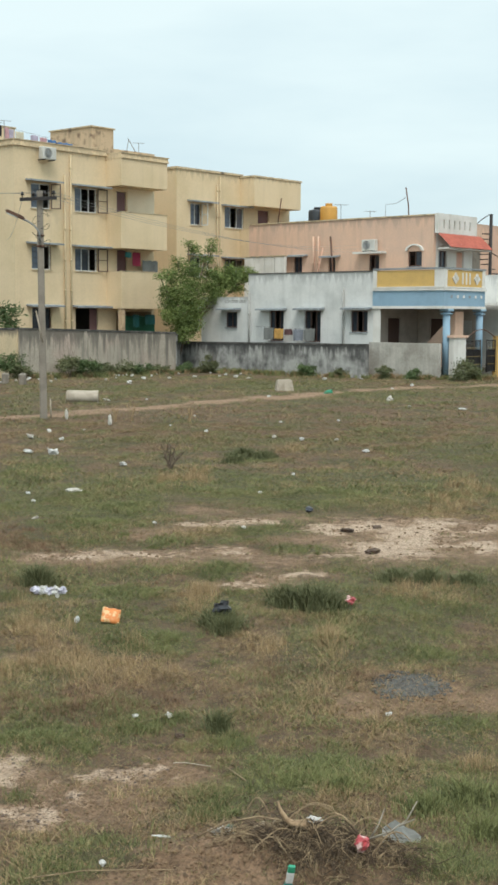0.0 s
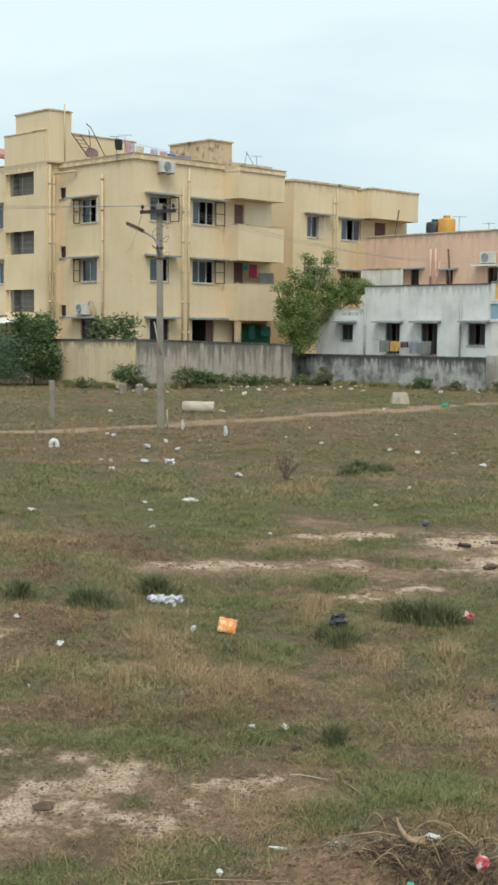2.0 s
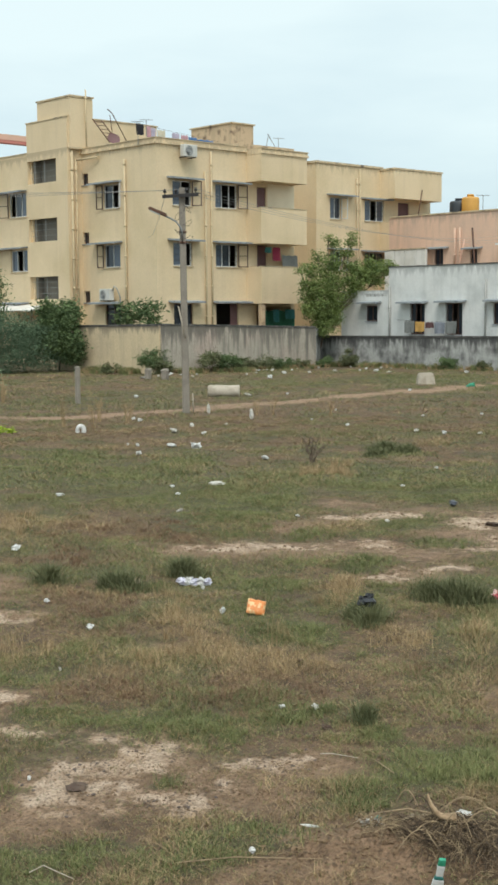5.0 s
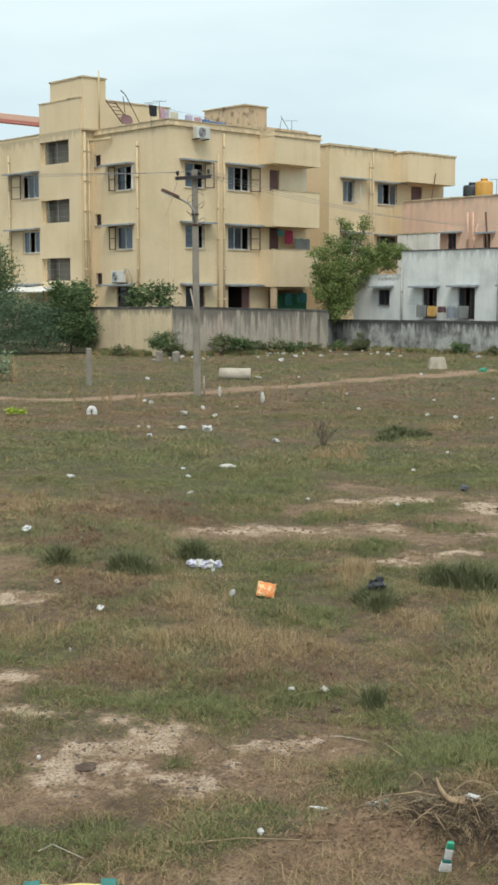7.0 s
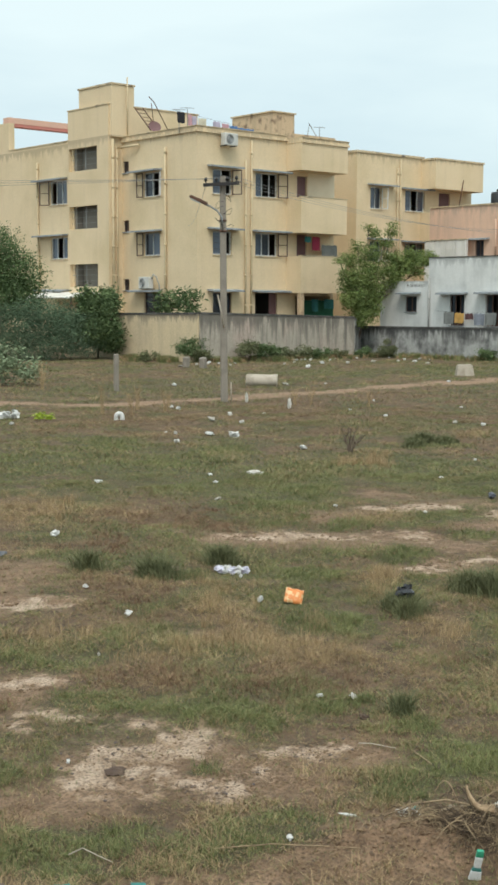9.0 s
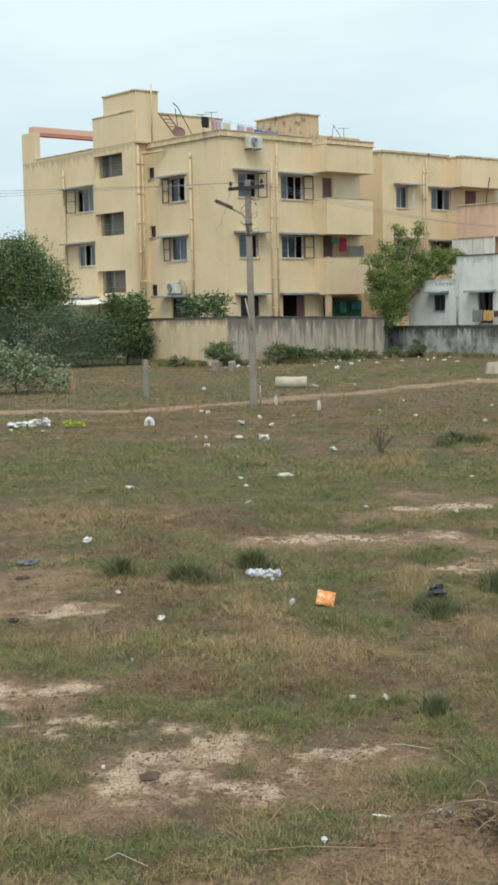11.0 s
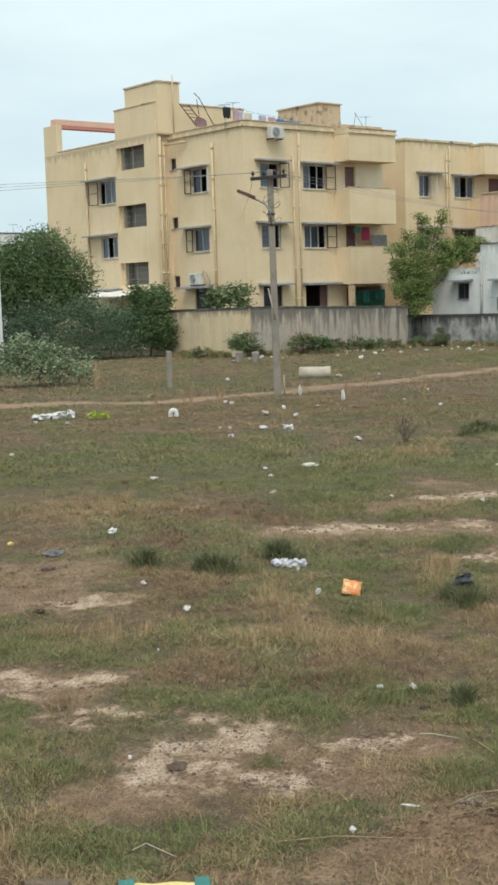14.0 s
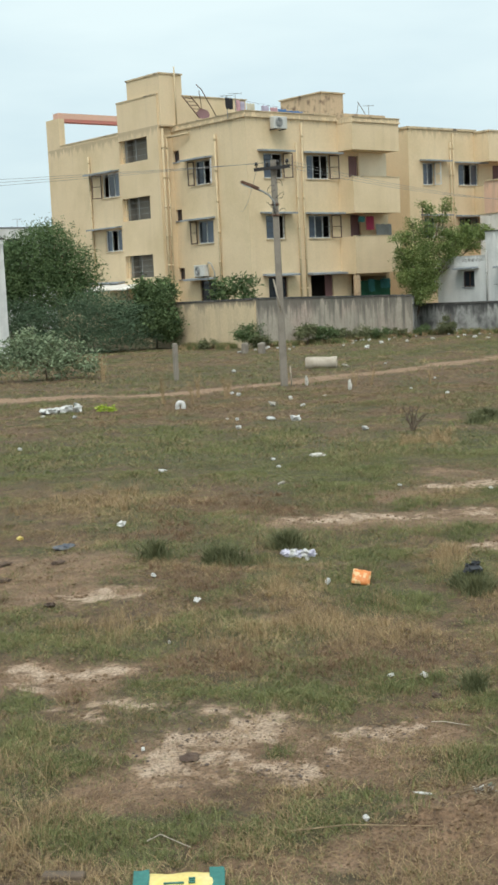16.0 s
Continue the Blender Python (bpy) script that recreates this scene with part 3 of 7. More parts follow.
# ---- white house with a porch ----
def white_house():
    X0, TOP = 48.4, 4.8
    h = base("white_house", 51, 39, 0, "whitewashed single-storey house with a blue and ochre porch", "house")
    wins = ((39.95, 40.85), (37.68, 38.66), (34.95, 35.92))
    holes = [(a, b, 1.55 if k < 2 else 2.05, 3.02) for k, (a, b) in enumerate(wins)]
    part("wall", slab("x", X0, 0.23, 34.62, 42.2, 0, TOP, holes), WHITEWASH, h)
    part("wall", slab("x", X0 + 0.02, 0.23, 42.2, 45.2, 0, 3.7, [(42.98, 43.75, 2.18, 2.95)]), WHITE_LOW, h)
    part("wall", slab("y", 45.2, 0.23, X0 + 0.02, 55.0, 0, 3.7), WHITE_LOW, h)
    part("wall", slab("y", 42.2, 0.23, X0 + 0.26, 55.0, 3.3, TOP), WHITEWASH, h)
    part("wall", slab("x", 55.0, 0.23, 31.2, 45.4, 0, TOP), WHITEWASH, h)
    part("roof", boxed(X0 + 0.25, 54.98, 34.7, 42.18, 3.75, 3.9), ROOF_GREY, h)
    part("roof", boxed(X0 + 0.02, 54.98, 42.45, 45.18, 3.4, 3.55), ROOF_GREY, h)
    part("floor_slab", boxed(X0 + 0.25, 54.98, 31.3, 45.18, 0, 0.45), ROOM_DARK, h)
    part("partition", boxed(50.6, 50.72, 34.9, 45.1, 0.46, 3.4), ROOM_DARK, h)
    part("coping", boxed(X0 - 0.03, X0 + 0.26, 34.6, 42.22, TOP + 0.002, TOP + 0.05), COPING, h, "parapet coping black with moss")
    for (a, b), hole in zip(wins, holes):
        window(h, "x", X0, a, b, hole[2], hole[3], 3, FRAME_BROWN, bars=0, shut=(1,))
    window(h, "x", X0 + 0.02, 42.98, 43.75, 2.18, 2.95, 2, FRAME_BROWN)
    for a, b, z in ((39.75, 41.4, 3.16), (37.45, 39.05, 3.18), (34.68, 36.2, 3.2), (42.7, 44.0, 3.17)):
        sunshade(h, "x", X0 - 0.002, a, b, z, 0.45)
    drain(h, "x", X0, 36.3, 0.6, 4.1, 0.045, PIPE_GREY)
    drain(h, "x", X0, 42.1, 0.6, 3.9, 0.05, PIPE_GREY)
    # porch: beam, balustrade wall and pillars
    F = 30.8
    part("partition", slab("y", 34.64, 0.2, X0 + 0.24, 55.0, 0.46, 4.75, [(49.6, 50.6, 0.5, 2.7), (52.2, 53.6, 1.4, 2.7)]), PORCH_ROOM, h)
    part("door", boxed(49.62, 50.58, 34.7, 34.75, 0.5, 2.68), FRAME_BROWN, h)
    bm = bmesh.new()
    box(bm, X0 - 0.1, X0 + 0.2, F, 34.61, 3.24, 3.92)
    box(bm, X0 + 0.2, 51.75, F, F + 0.3, 3.24, 3.92)
    part("porch_beam", bm, BLUE_PAINT, h, "light blue porch beam with a white line")
    bm = bmesh.new()
    for z0, z1, o in ((3.12, 3.238, 0.03), (3.922, 4.0, 0.06), (4.04, 4.1, 0.04)):
        box(bm, X0 - 0.1 - o, X0 + 0.2, F - o, 34.61, z0, z1)
        box(bm, X0 + 0.2, 51.75 + o, F - o, F + 0.3, z0, z1)
    box(bm, X0 - 0.09, X0 + 0.18, F + 0.01, 34.61, 4.0, 4.04)
    box(bm, X0 - 0.1, X0 + 0.16, F, F + 0.5, 4.1, 4.86)
    box(bm, X0 - 0.1, X0 + 0.16, 34.4, 34.61, 4.1, 4.84)
    box(bm, 51.5, 51.75, F, F + 0.25, 4.1, 4.86)
    part("porch_moulding", bm, WHITE_PLAIN, h)
    bm = bmesh.new()
    box(bm, X0 - 0.07, X0 + 0.12, F + 0.5, 34.4, 4.1, 4.82)
    box(bm, X0 + 0.16, 51.5, F + 0.03, F + 0.2, 4.1, 4.82)
    part("porch_parapet", bm, YELLOW_PANEL, h, "ochre balustrade panel")
    bm = bmesh.new()
    box(bm, X0 - 0.12, X0 + 0.2, F - 0.02, 34.61, 4.862, 4.93)
    box(bm, X0 + 0.2, 51.78, F - 0.02, F + 0.24, 4.862, 4.93)
    part("coping", bm, SHADE_GREY, h)
    # raised ornaments on the front panel: two diamonds of four tiles, and three bars
    for cx in (49.25, 51.05):
        bm = bmesh.new()
        for a, b in ((0, 0.14), (0, -0.14), (0.14, 0), (-0.14, 0)):
            made = bmesh.ops.create_cube(bm, size=1, matrix=pose(cx + a, F + 0.02, 4.46 + b, 0, 45, 0) @ Matrix.Diagonal((0.17, 0.06, 0.17, 1)))
        part("ornament", bm, WHITE_PLAIN, h, "white diamond of four small tiles")
    for cx in (49.85, 50.15, 50.45):
        part("ornament", boxed(cx - 0.05, cx + 0.05, F - 0.01, F + 0.05, 4.2, 4.72, bevel=0.02), WHITE_PLAIN, h)
    for k in range(6):
        part("ornament", boxed(48.85 + k * 0.5, 48.97 + k * 0.5, F - 0.03, F - 0.002, 3.6, 3.72), WHITE_PLAIN if k % 3 else SHADE_GREY, h)
    for cx, cy in ((48.84, F + 0.18), (51.6, F + 0.18)):
        bm = bmesh.new()
        tube(bm, [(cx, cy, 0.2), (cx, cy, 3.0)], 0.17, 0.16, 12)
        box(bm, cx - 0.24, cx + 0.24, cy - 0.24, cy + 0.24, 3.0, 3.118, bevel=0.03)
        box(bm, cx - 0.2, cx + 0.2, cy - 0.2, cy + 0.2, 2.86, 2.93, bevel=0.02)
        part("pillar", bm, BLUE_PAINT, h, "light blue porch pillar")
    part("pilaster", boxed(X0 - 0.06, X0 - 0.003, 34.2, 34.6, 0.2, 3.115), WHITE_PLAIN, h)
    part("inner_wall", slab("x", 52.0, 0.15, 31.15, 34.6, 0.46, 3.29, [(33.0, 33.9, 0.5, 2.7), (31.6, 32.4, 1.5, 2.6)]), PORCH_ROOM, h)
    part("door", boxed(52.05, 52.1, 33.03, 33.87, 0.5, 2.68), FRAME_BROWN, h)
    part("porch_ceiling", boxed(X0 + 0.21, 54.9, F + 0.31, 34.6, 3.3, 3.42), WHITE_PLAIN, h)
    # porch front wall, inner screen and slanting stair side
    part("porch_wall", slab("x", X0 - 0.35, 0.2, F + 0.05, 34.6, 0, 1.6), WALL_PORCH, h, "stained low porch wall")
    bm = bmesh.new()
    vs = [bm.verts.new(p) for p in ((49.9, 31.2, 0.5), (49.9, 33.8, 0.5), (49.9, 31.2, 3.0), (50.6, 31.2, 0.5), (50.6, 33.8, 0.5), (50.6, 31.2, 3.0))]
    for f in ((0, 1, 2), (3, 5, 4), (0, 3, 4, 1), (1, 4, 5, 2), (2, 5, 3, 0)):
        bm.faces.new([vs[i] for i in f])
    bmesh.ops.recalc_face_normals(bm, faces=bm.faces)
    part("stair_side", bm, PINK, h, "pink sloping side of the porch stair")
    # gate wall and gate
    part("gate_pier", boxed(48.75, 49.75, F - 0.28, F - 0.03, 0, 1.85), WHITE_PLAIN, h)
    part("gate_pier_cap", boxed(48.65, 49.85, F - 0.34, F + 0.02, 1.852, 1.95), PINK, h)
    for x0, x1 in ((49.85, 51.2), (51.75, 52.5)):
        g = part("gate", boxed(x0 + 0.02, x1 - 0.02, F - 0.13, F - 0.12, 0.3, 1.3), IRON, h, "black sheet-iron gate with yellow bars")
        for x in (x0, x1):
            part("gate_post", tubed([(x, F - 0.15, 0.25), (x, F - 0.15, 1.75)], 0.035, sides=6), IRON, g)
        for z in (0.3, 1.7):
            part("gate_rail", tubed([(x0, F - 0.15, z), (x1, F - 0.15, z)], 0.025, sides=6), IRON, g)
        n = int((x1 - x0) / 0.11)
        for k in range(1, n):
            x = x0 + (x1 - x0) * k / n
            part("gate_bar", tubed([(x, F - 0.15, 0.3), (x, F - 0.15, 1.7)], 0.014, sides=5), IRON, g)
        for z in (0.62, 0.98, 1.36):
            part("gate_strip", boxed(x0 + 0.04, x1 - 0.04, F - 0.2, F - 0.18, z, z + 0.03), DULL_OCHRE, g)
    part("gate_pier", boxed(52.5, 52.75, F - 0.28, F - 0.03, 0, 1.9), YELLOW_PANEL, h)
    bm = bmesh.new()
    tube(bm, [(49.85 + 2.8 * k / 12, F - 0.15, 1.75 + 0.45 * math.sin(math.pi * k / 12)) for k in range(13)], 0.025, sides=6)
    part("gate_arch", bm, RUST, h)
    return h


# ---- pink house behind ----
def pink_house():
    X0, F, TOP = 56.0, 36.4, 7.9
    h = base("pink_house", 59, 42, 0, "weathered pink two-storey house with a white front and red tiled eave", "house")
    holes = [(37.1, 37.95, 5.35, 6.12), (39.75, 40.4, 5.1, 6.0), (42.65, 43.1, 5.1, 5.93), (44.95, 45.55, 5.1, 6.03)]
    part("wall", slab("x", X0, 0.23, F, 48.6, 0, TOP, holes), PINK, h)
    part("wall", slab("y", F, 0.23, X0 + 0.24, 59.75, 0, TOP, [(56.5, 57.3, 5.2, 6.15), (58.2, 58.9, 4.6, 6.15)]), WHITE_PLAIN, h)
    part("wall", slab("y", 48.6, 0.23, X0, 66.0, 0, TOP), PINK, h)
    part("wall", slab("x", 66.0, 0.23, F, 48.8, 0, TOP), PINK, h)
    part("wall", slab("y", F + 1.5, 0.23, 59.75, 66.0, 0, TOP), PINK, h)
    part("roof", boxed(X0 + 0.24, 65.9, F + 1.75, 48.58, 7.0, 7.15), ROOF_GREY, h)
    part("floor_slab", boxed(X0 + 0.24, 65.9, F + 1.75, 48.58, 3.2, 3.35), ROOM_DARK, h)
    part("coping", boxed(X0 - 0.05, X0 + 0.28, F - 0.02, 48.7, TOP + 0.002, TOP + 0.07), CREAM_EDGE, h)
    for a, b, z0, z1 in holes:
        window(h, "x", X0, a, b, z0, z1, 2, FRAME_BROWN, bars=3, shut=(1,) if a < 40 else ())
    window(h, "y", F, 56.5, 57.3, 5.2, 6.15, 2, FRAME_BROWN)
    part("door", boxed(58.22, 58.88, F + 0.08, F + 0.12, 4.6, 6.12), PINK_BEAM, h)
    for a, b, z in ((44.55, 46.2, 6.15), (42.3, 43.5, 6.05)):
        sunshade(h, "x", X0 - 0.002, a, b, z, 0.35)
    bm = bmesh.new()
    for k in range(8):
        a = math.pi * k / 8
        b = math.pi * (k + 1) / 8
        c = 37.52
        vs = [bm.verts.new((X0 - d, c + 0.55 * math.cos(q) * s, 6.14 + 0.35 * math.sin(q) * s)) for d in (0.12, 0.002) for q in (a, b) for s in (0.8, 1.0)]
        for f in ((0, 1, 3, 2), (4, 6, 7, 5), (1, 5, 7, 3), (0, 2, 6, 4)):
            bm.faces.new([vs[i] for i in f])
    bmesh.ops.recalc_face_normals(bm, faces=bm.faces)
    part("window_hood", bm, WHITE_PLAIN, h, "small white arched window hood")
    part("shelf", boxed(X0 - 0.55, X0 - 0.002, 39.3, 41.1, 6.06, 6.16), WHITE_PLAIN, h)
    drain(h, "x", X0, 44.1, 4.9, 7.1, 0.06, PINK)
    drain(h, "x", X0, 43.75, 4.9, 7.1, 0.05, PINK)
    # pierced white parapet and tiled eave on the front
    slots = [(56.5 + k * 0.5, 56.62 + k * 0.5, 7.25, 7.7) for k in range(6)]
    part("front_parapet", slab("y", F - 0.25, 0.2, X0, 59.75, 7.0, 8.0, slots), WHITE_PLAIN, h, "white parapet pierced by slots")
    part("parapet_back", boxed(X0 + 0.25, 59.7, F - 0.02, F - 0.002, 7.0, 7.88), SHADE_GREY, h)
    eave = part("eave", boxed(X0 + 0.05, 60.15, F - 0.9, F - 0.26, 6.2, 6.26), WHITE_PLAIN, h)
    bm = bmesh.new()
    for k in range(4):
        z0 = 6.98 - k * 0.17
        for c in range(22):
            x0 = X0 + 0.05 + c * 0.187
            y0 = F - 0.26 - k * 0.18
            vs = [bm.verts.new(p) for p in ((x0, y0, z0), (x0 + 0.175, y0, z0), (x0 + 0.175, y0 - 0.22, z0 - 0.19), (x0, y0 - 0.22, z0 - 0.19), (x0 + 0.0875, y0, z0 + 0.05), (x0 + 0.0875, y0 - 0.22, z0 - 0.14))]
            bm.faces.new((vs[0], vs[4], vs[5], vs[3]))
            bm.faces.new((vs[4], vs[1], vs[2], vs[5]))
            bm.faces.new((vs[3], vs[5], vs[2]))
    t = part("roof_tiles", bm, RED_TILE, h, "rows of red clay tiles on the eave")
    tagged(t, kind="stuff")
    return h


APT = apartment_front()
bm = boxed(36.6, 39.0, 56.0, 61.6, 3.1, 3.14)
bmesh.ops.subdivide_edges(bm, edges=[e for e in bm.edges if abs(e.verts[0].co.y - e.verts[1].co.y) > 1], cuts=56)
for v in bm.verts:
    v.co.z += 0.03 * math.sin(v.co.y * 30) + (v.co.x - 39.0) * 0.12
LEAN_TO = base("lean_to_roof", 37.8, 58.8, 0, "pale corrugated lean-to roof sheet behind the bushes", "roof")
part("roof_sheet", bm, WHITE_PLAIN, LEAN_TO)
for y in (56.2, 61.4):
    part("post", tubed([(36.8, y, 0), (36.8, y, 2.9)], 0.05, sides=6), RUST, LEAN_TO)
REAR = apartment_rear()
WHITE = white_house()
PINKH = pink_house()
tw = base("terrace_screen", 55.3, 47.0, 0, "white panelled terrace screen streaked with grime beside the pink house", "wall")
for k in range(4):
    part("panel", boxed(55.2, 55.4, 45.55 + 0.74 * k, 46.26 + 0.74 * k, 0.0, 6.05, bevel=0.012), WHITE_PLAIN, tw)
part("coping", boxed(55.16, 55.44, 45.52, 48.5, 6.052, 6.1), CREAM_EDGE, tw)


# ---- compound walls ----
def compound_wall(name, a, b, h0, h1, mat, label, cope=True):
    a, b = Vector((*a, 0)), Vector((*b, 0))
    d = (b - a).normalized()
    nrm = Vector((-d.y, d.x, 0)) * 0.1
    bm = bmesh.new()
    n = max(2, int((b - a).length / 0.5))
    prev = None
    rnd = random.Random(name)
    for k in range(n + 1):
        p = a.lerp(b, k / n)
        z = h0 + (h1 - h0) * k / n + rnd.uniform(-0.02, 0.02)
        ring = [bm.verts.new(p + nrm - Vector((0, 0, 0.3))), bm.verts.new(p - nrm - Vector((0, 0, 0.3))), bm.verts.new(p - nrm + Vector((0, 0, z))), bm.verts.new(p + nrm + Vector((0, 0, z)))]
        if prev:
            for i in range(4):
                bm.faces.new((prev[i], prev[(i + 1) % 4], ring[(i + 1) % 4], ring[i]))
        else:
            bm.faces.new(ring)
        prev = ring
    bm.faces.new(prev[::-1])
    bmesh.ops.recalc_face_normals(bm, faces=bm.faces)
    w = tagged(part(name, bm, mat, None), label, "wall", kind="structure")
    if cope:
        bm = bmesh.new()
        for k in range(n):
            p, q = a.lerp(b, k / n), a.lerp(b, (k + 1) / n - 0.002)
            z = h0 + (h1 - h0) * (k + 0.5) / n
            m = Matrix.Translation((p + q) / 2 + Vector((0, 0, z + 0.02))) @ Matrix.Rotation(math.atan2(d.y, d.x), 4, "Z") @ Matrix.Diagonal(((q - p).length, 0.25, 0.08, 1))
            bmesh.ops.create_cube(bm, size=1, matrix=m)
        part("coping", bm, COPING, w, "wall coping black with moss")
    return w


compound_wall("wall_west", (34.9, 51.3), (35.62, 44.3), 2.05, 2.12, WALL_CREAM, "old cream plastered compound wall stained by rain")
compound_wall("wall_south", (35.64, 44.3), (45.2, 44.2), 2.14, 1.9, WALL_GREY, "grey cement compound wall with dark rain streaks")
compound_wall("wall_east", (47.4, 45.9), (47.4, 34.2), 1.4, 1.47, WALL_DARK, "low whitewashed compound wall black with mould")
compound_wall("wall_link", (45.2, 44.2), (47.4, 45.9), 1.85, 1.5, WALL_DARK, "mouldy end of a compound wall under a tree")


# ---- the field: where sand, bare soil, green, dry and dead growth lie (x, y, half width across, half depth away) ----
SAND = [(3.89, 5.64, 0.13, 0.08), (4.37, 5.38, 0.18, 0.13), (4.25, 5.49, 0.13, 0.12), (4.45, 5.34, 0.13, 0.1), (4.18, 5.84, 0.17, 0.12), (4.76, 5.39, 0.17, 0.09), (4.08, 6.13, 0.15, 0.28), (5.08, 5.46, 0.2, 0.07), (5.29, 5.39, 0.22, 0.1), (4.28, 6.23, 0.18, 0.22), (4.74, 6.07, 0.16, 0.19), (4.65, 6.22, 0.31, 0.19), (4.09, 6.92, 0.12, 0.11), (4.31, 6.97, 0.26, 0.14), (4.16, 7.84, 0.18, 0.12), (4.56, 7.84, 0.31, 0.12), (4.3, 8.22, 0.19, 0.11), (5.9, 9.71, 0.34, 0.19), (9.81, 8.39, 0.23, 0.18), (10.59, 8.49, 0.35, 0.2), (9.66, 10.92, 0.43, 0.21), (9.86, 10.86, 0.42, 0.21), (10.53, 10.33, 0.93, 0.26), (12.21, 8.51, 0.58, 0.48)]
SAND_MORE = [(13.1, 7.95, 0.34, 0.33), (13.57, 8.71, 0.78, 0.68), (13.37, 9.85, 0.38, 0.3), (12.37, 11.45, 0.32, 0.17), (14.47, 8.67, 0.49, 0.4), (12.99, 11.14, 0.3, 0.14)]
BARE = [(3.43, 4.51, 0.33, 0.11), (4.07, 4.07, 0.42, 0.26), (4.6, 4.14, 0.5, 0.24), (3.43, 5.81, 0.25, 0.2), (4.72, 5.29, 0.47, 0.39), (4.32, 5.79, 0.72, 0.68), (5.36, 5.22, 0.32, 0.29), (4.38, 7.89, 0.58, 0.41), (7.45, 5.15, 0.33, 0.35), (7.86, 4.93, 0.49, 0.58), (5.69, 10, 0.73, 0.4), (6.04, 11.15, 0.81, 0.98), (9.95, 8.4, 0.46, 0.37), (10.56, 9.91, 1.78, 0.56), (10.42, 10.22, 1.11, 0.57), (9.57, 11.04, 0.57, 0.42), (12.83, 8.64, 1.4, 1.58), (11.18, 11.46, 0.26, 0.62), (11.7, 11.64, 0.37, 0.72), (13.13, 11.26, 1.29, 0.43), (13.24, 11.94, 0.62, 0.53)]
GREEN = [(3.17, 5.06, 0.18, 0.19), (3.89, 4.69, 0.27, 0.22), (3.08, 5.42, 0.32, 0.25), (3.55, 5.17, 0.25, 0.2), (4.18, 4.69, 0.35, 0.22), (5.4, 3.25, 0.23, 0.2), (4.35, 4.74, 0.17, 0.13), (5.02, 4.59, 0.2, 0.12), (5.21, 4.7, 0.18, 0.28), (4.55, 5.61, 0.13, 0.12), (3.57, 6.31, 0.27, 0.23), (5.6, 4.64, 0.31, 0.2), (6.24, 3.74, 0.26, 0.39), (3.9, 6.42, 0.1, 0.1), (6.06, 4.44, 0.55, 0.39), (3.59, 6.83, 0.29, 0.41), (6, 5.29, 0.16, 0.14), (5.42, 6.05, 0.15, 0.21), (5.25, 6.31, 0.29, 0.23), (5.13, 6.55, 0.36, 0.34), (5.83, 6.11, 0.25, 0.25), (6, 5.95, 0.3, 0.18), (7.25, 4.4, 0.39, 0.31), (3.91, 7.58, 0.2, 0.32)]
GREEN_MORE = [(4.76, 7.14, 0.29, 0.21), (4.74, 8.83, 0.51, 0.37), (8.78, 5.56, 0.51, 0.24), (7.33, 7.54, 0.41, 0.34), (7.51, 7.46, 0.31, 0.42), (10.11, 6.69, 0.71, 0.44), (8.58, 9.02, 0.48, 0.37), (7.8, 9.89, 0.25, 0.35), (10, 9.13, 0.33, 0.4), (10.17, 9.2, 0.35, 0.5), (11.76, 9.31, 0.49, 0.32), (10.99, 10.91, 0.32, 0.41), (12.52, 10.52, 0.58, 0.45), (11.15, 12.03, 0.27, 0.72), (11.12, 12.5, 0.64, 1.34), (13.27, 14.28, 1.57, 2.8), (15.87, 12.76, 3.17, 2.25), (9.96, 18.56, 0.89, 2.12), (12.81, 16.77, 2.11, 2.73), (15.47, 14.38, 0.94, 2.15)]
GREEN_FAR = [(11.28, 18.28, 1.84, 2.52), (14.43, 17.41, 0.71, 2.43), (13.31, 19.13, 0.97, 1.97), (18.99, 16.54, 0.49, 1.66), (22.68, 13.85, 1.11, 2.5), (39.34, 32.5, 3.18, 3.37), (22.78, 32.74, 2.72, 2.6), (33.62, 34.6, 2.11, 3), (37.68, 25.95, 2.44, 2.69)]
DRY = [(2.73, 5.49, 0.1, 0.24), (6.72, 3.92, 0.14, 0.22), (6.64, 6.91, 0.5, 0.46), (5.88, 7.58, 0.45, 0.41), (6.68, 7.68, 0.5, 0.57), (5.42, 8.62, 0.55, 0.26), (8.05, 6.75, 0.28, 0.48), (8.42, 6.34, 0.16, 0.62), (7.22, 8.7, 0.3, 0.96), (8.85, 8.32, 0.21, 0.63), (8.9, 8.4, 0.14, 0.65), (10.7, 6.99, 0.41, 0.49), (8.41, 14.21, 1.23, 1.32), (16.03, 9.96, 0.48, 1.18), (17.73, 10.8, 0.33, 1.27), (15.49, 14.86, 0.41, 1.1), (15.84, 15.09, 0.42, 1.26)]
DEAD = [(4.22, 7.45, 0.13, 0.13), (6.01, 6.35, 0.46, 0.29), (5.59, 6.94, 0.68, 0.4), (5.37, 7.33, 0.37, 0.26), (6.29, 6.59, 0.66, 0.41), (7.3, 6.11, 0.35, 0.45), (7.77, 5.76, 0.29, 0.35), (6.98, 9.75, 0.4, 0.53), (8.02, 11.64, 0.43, 0.73), (9.8, 12.12, 0.49, 0.86), (9.59, 12.61, 1.2, 0.92), (23.5, 16.81, 2.62, 4.01), (17.54, 23.8, 2.08, 4.26), (20.75, 21.29, 2.73, 3.73), (23.05, 19.45, 2.24, 3.27), (22.32, 24.35, 1.15, 2.84), (29.09, 23.78, 3.65, 2.34), (23.2, 22.84, 4.75, 6.4), (27.28, 18.76, 4.42, 6.59), (17.67, 23.64, 3.48, 3.47), (22.07, 34.86, 4.35, 4.46)]
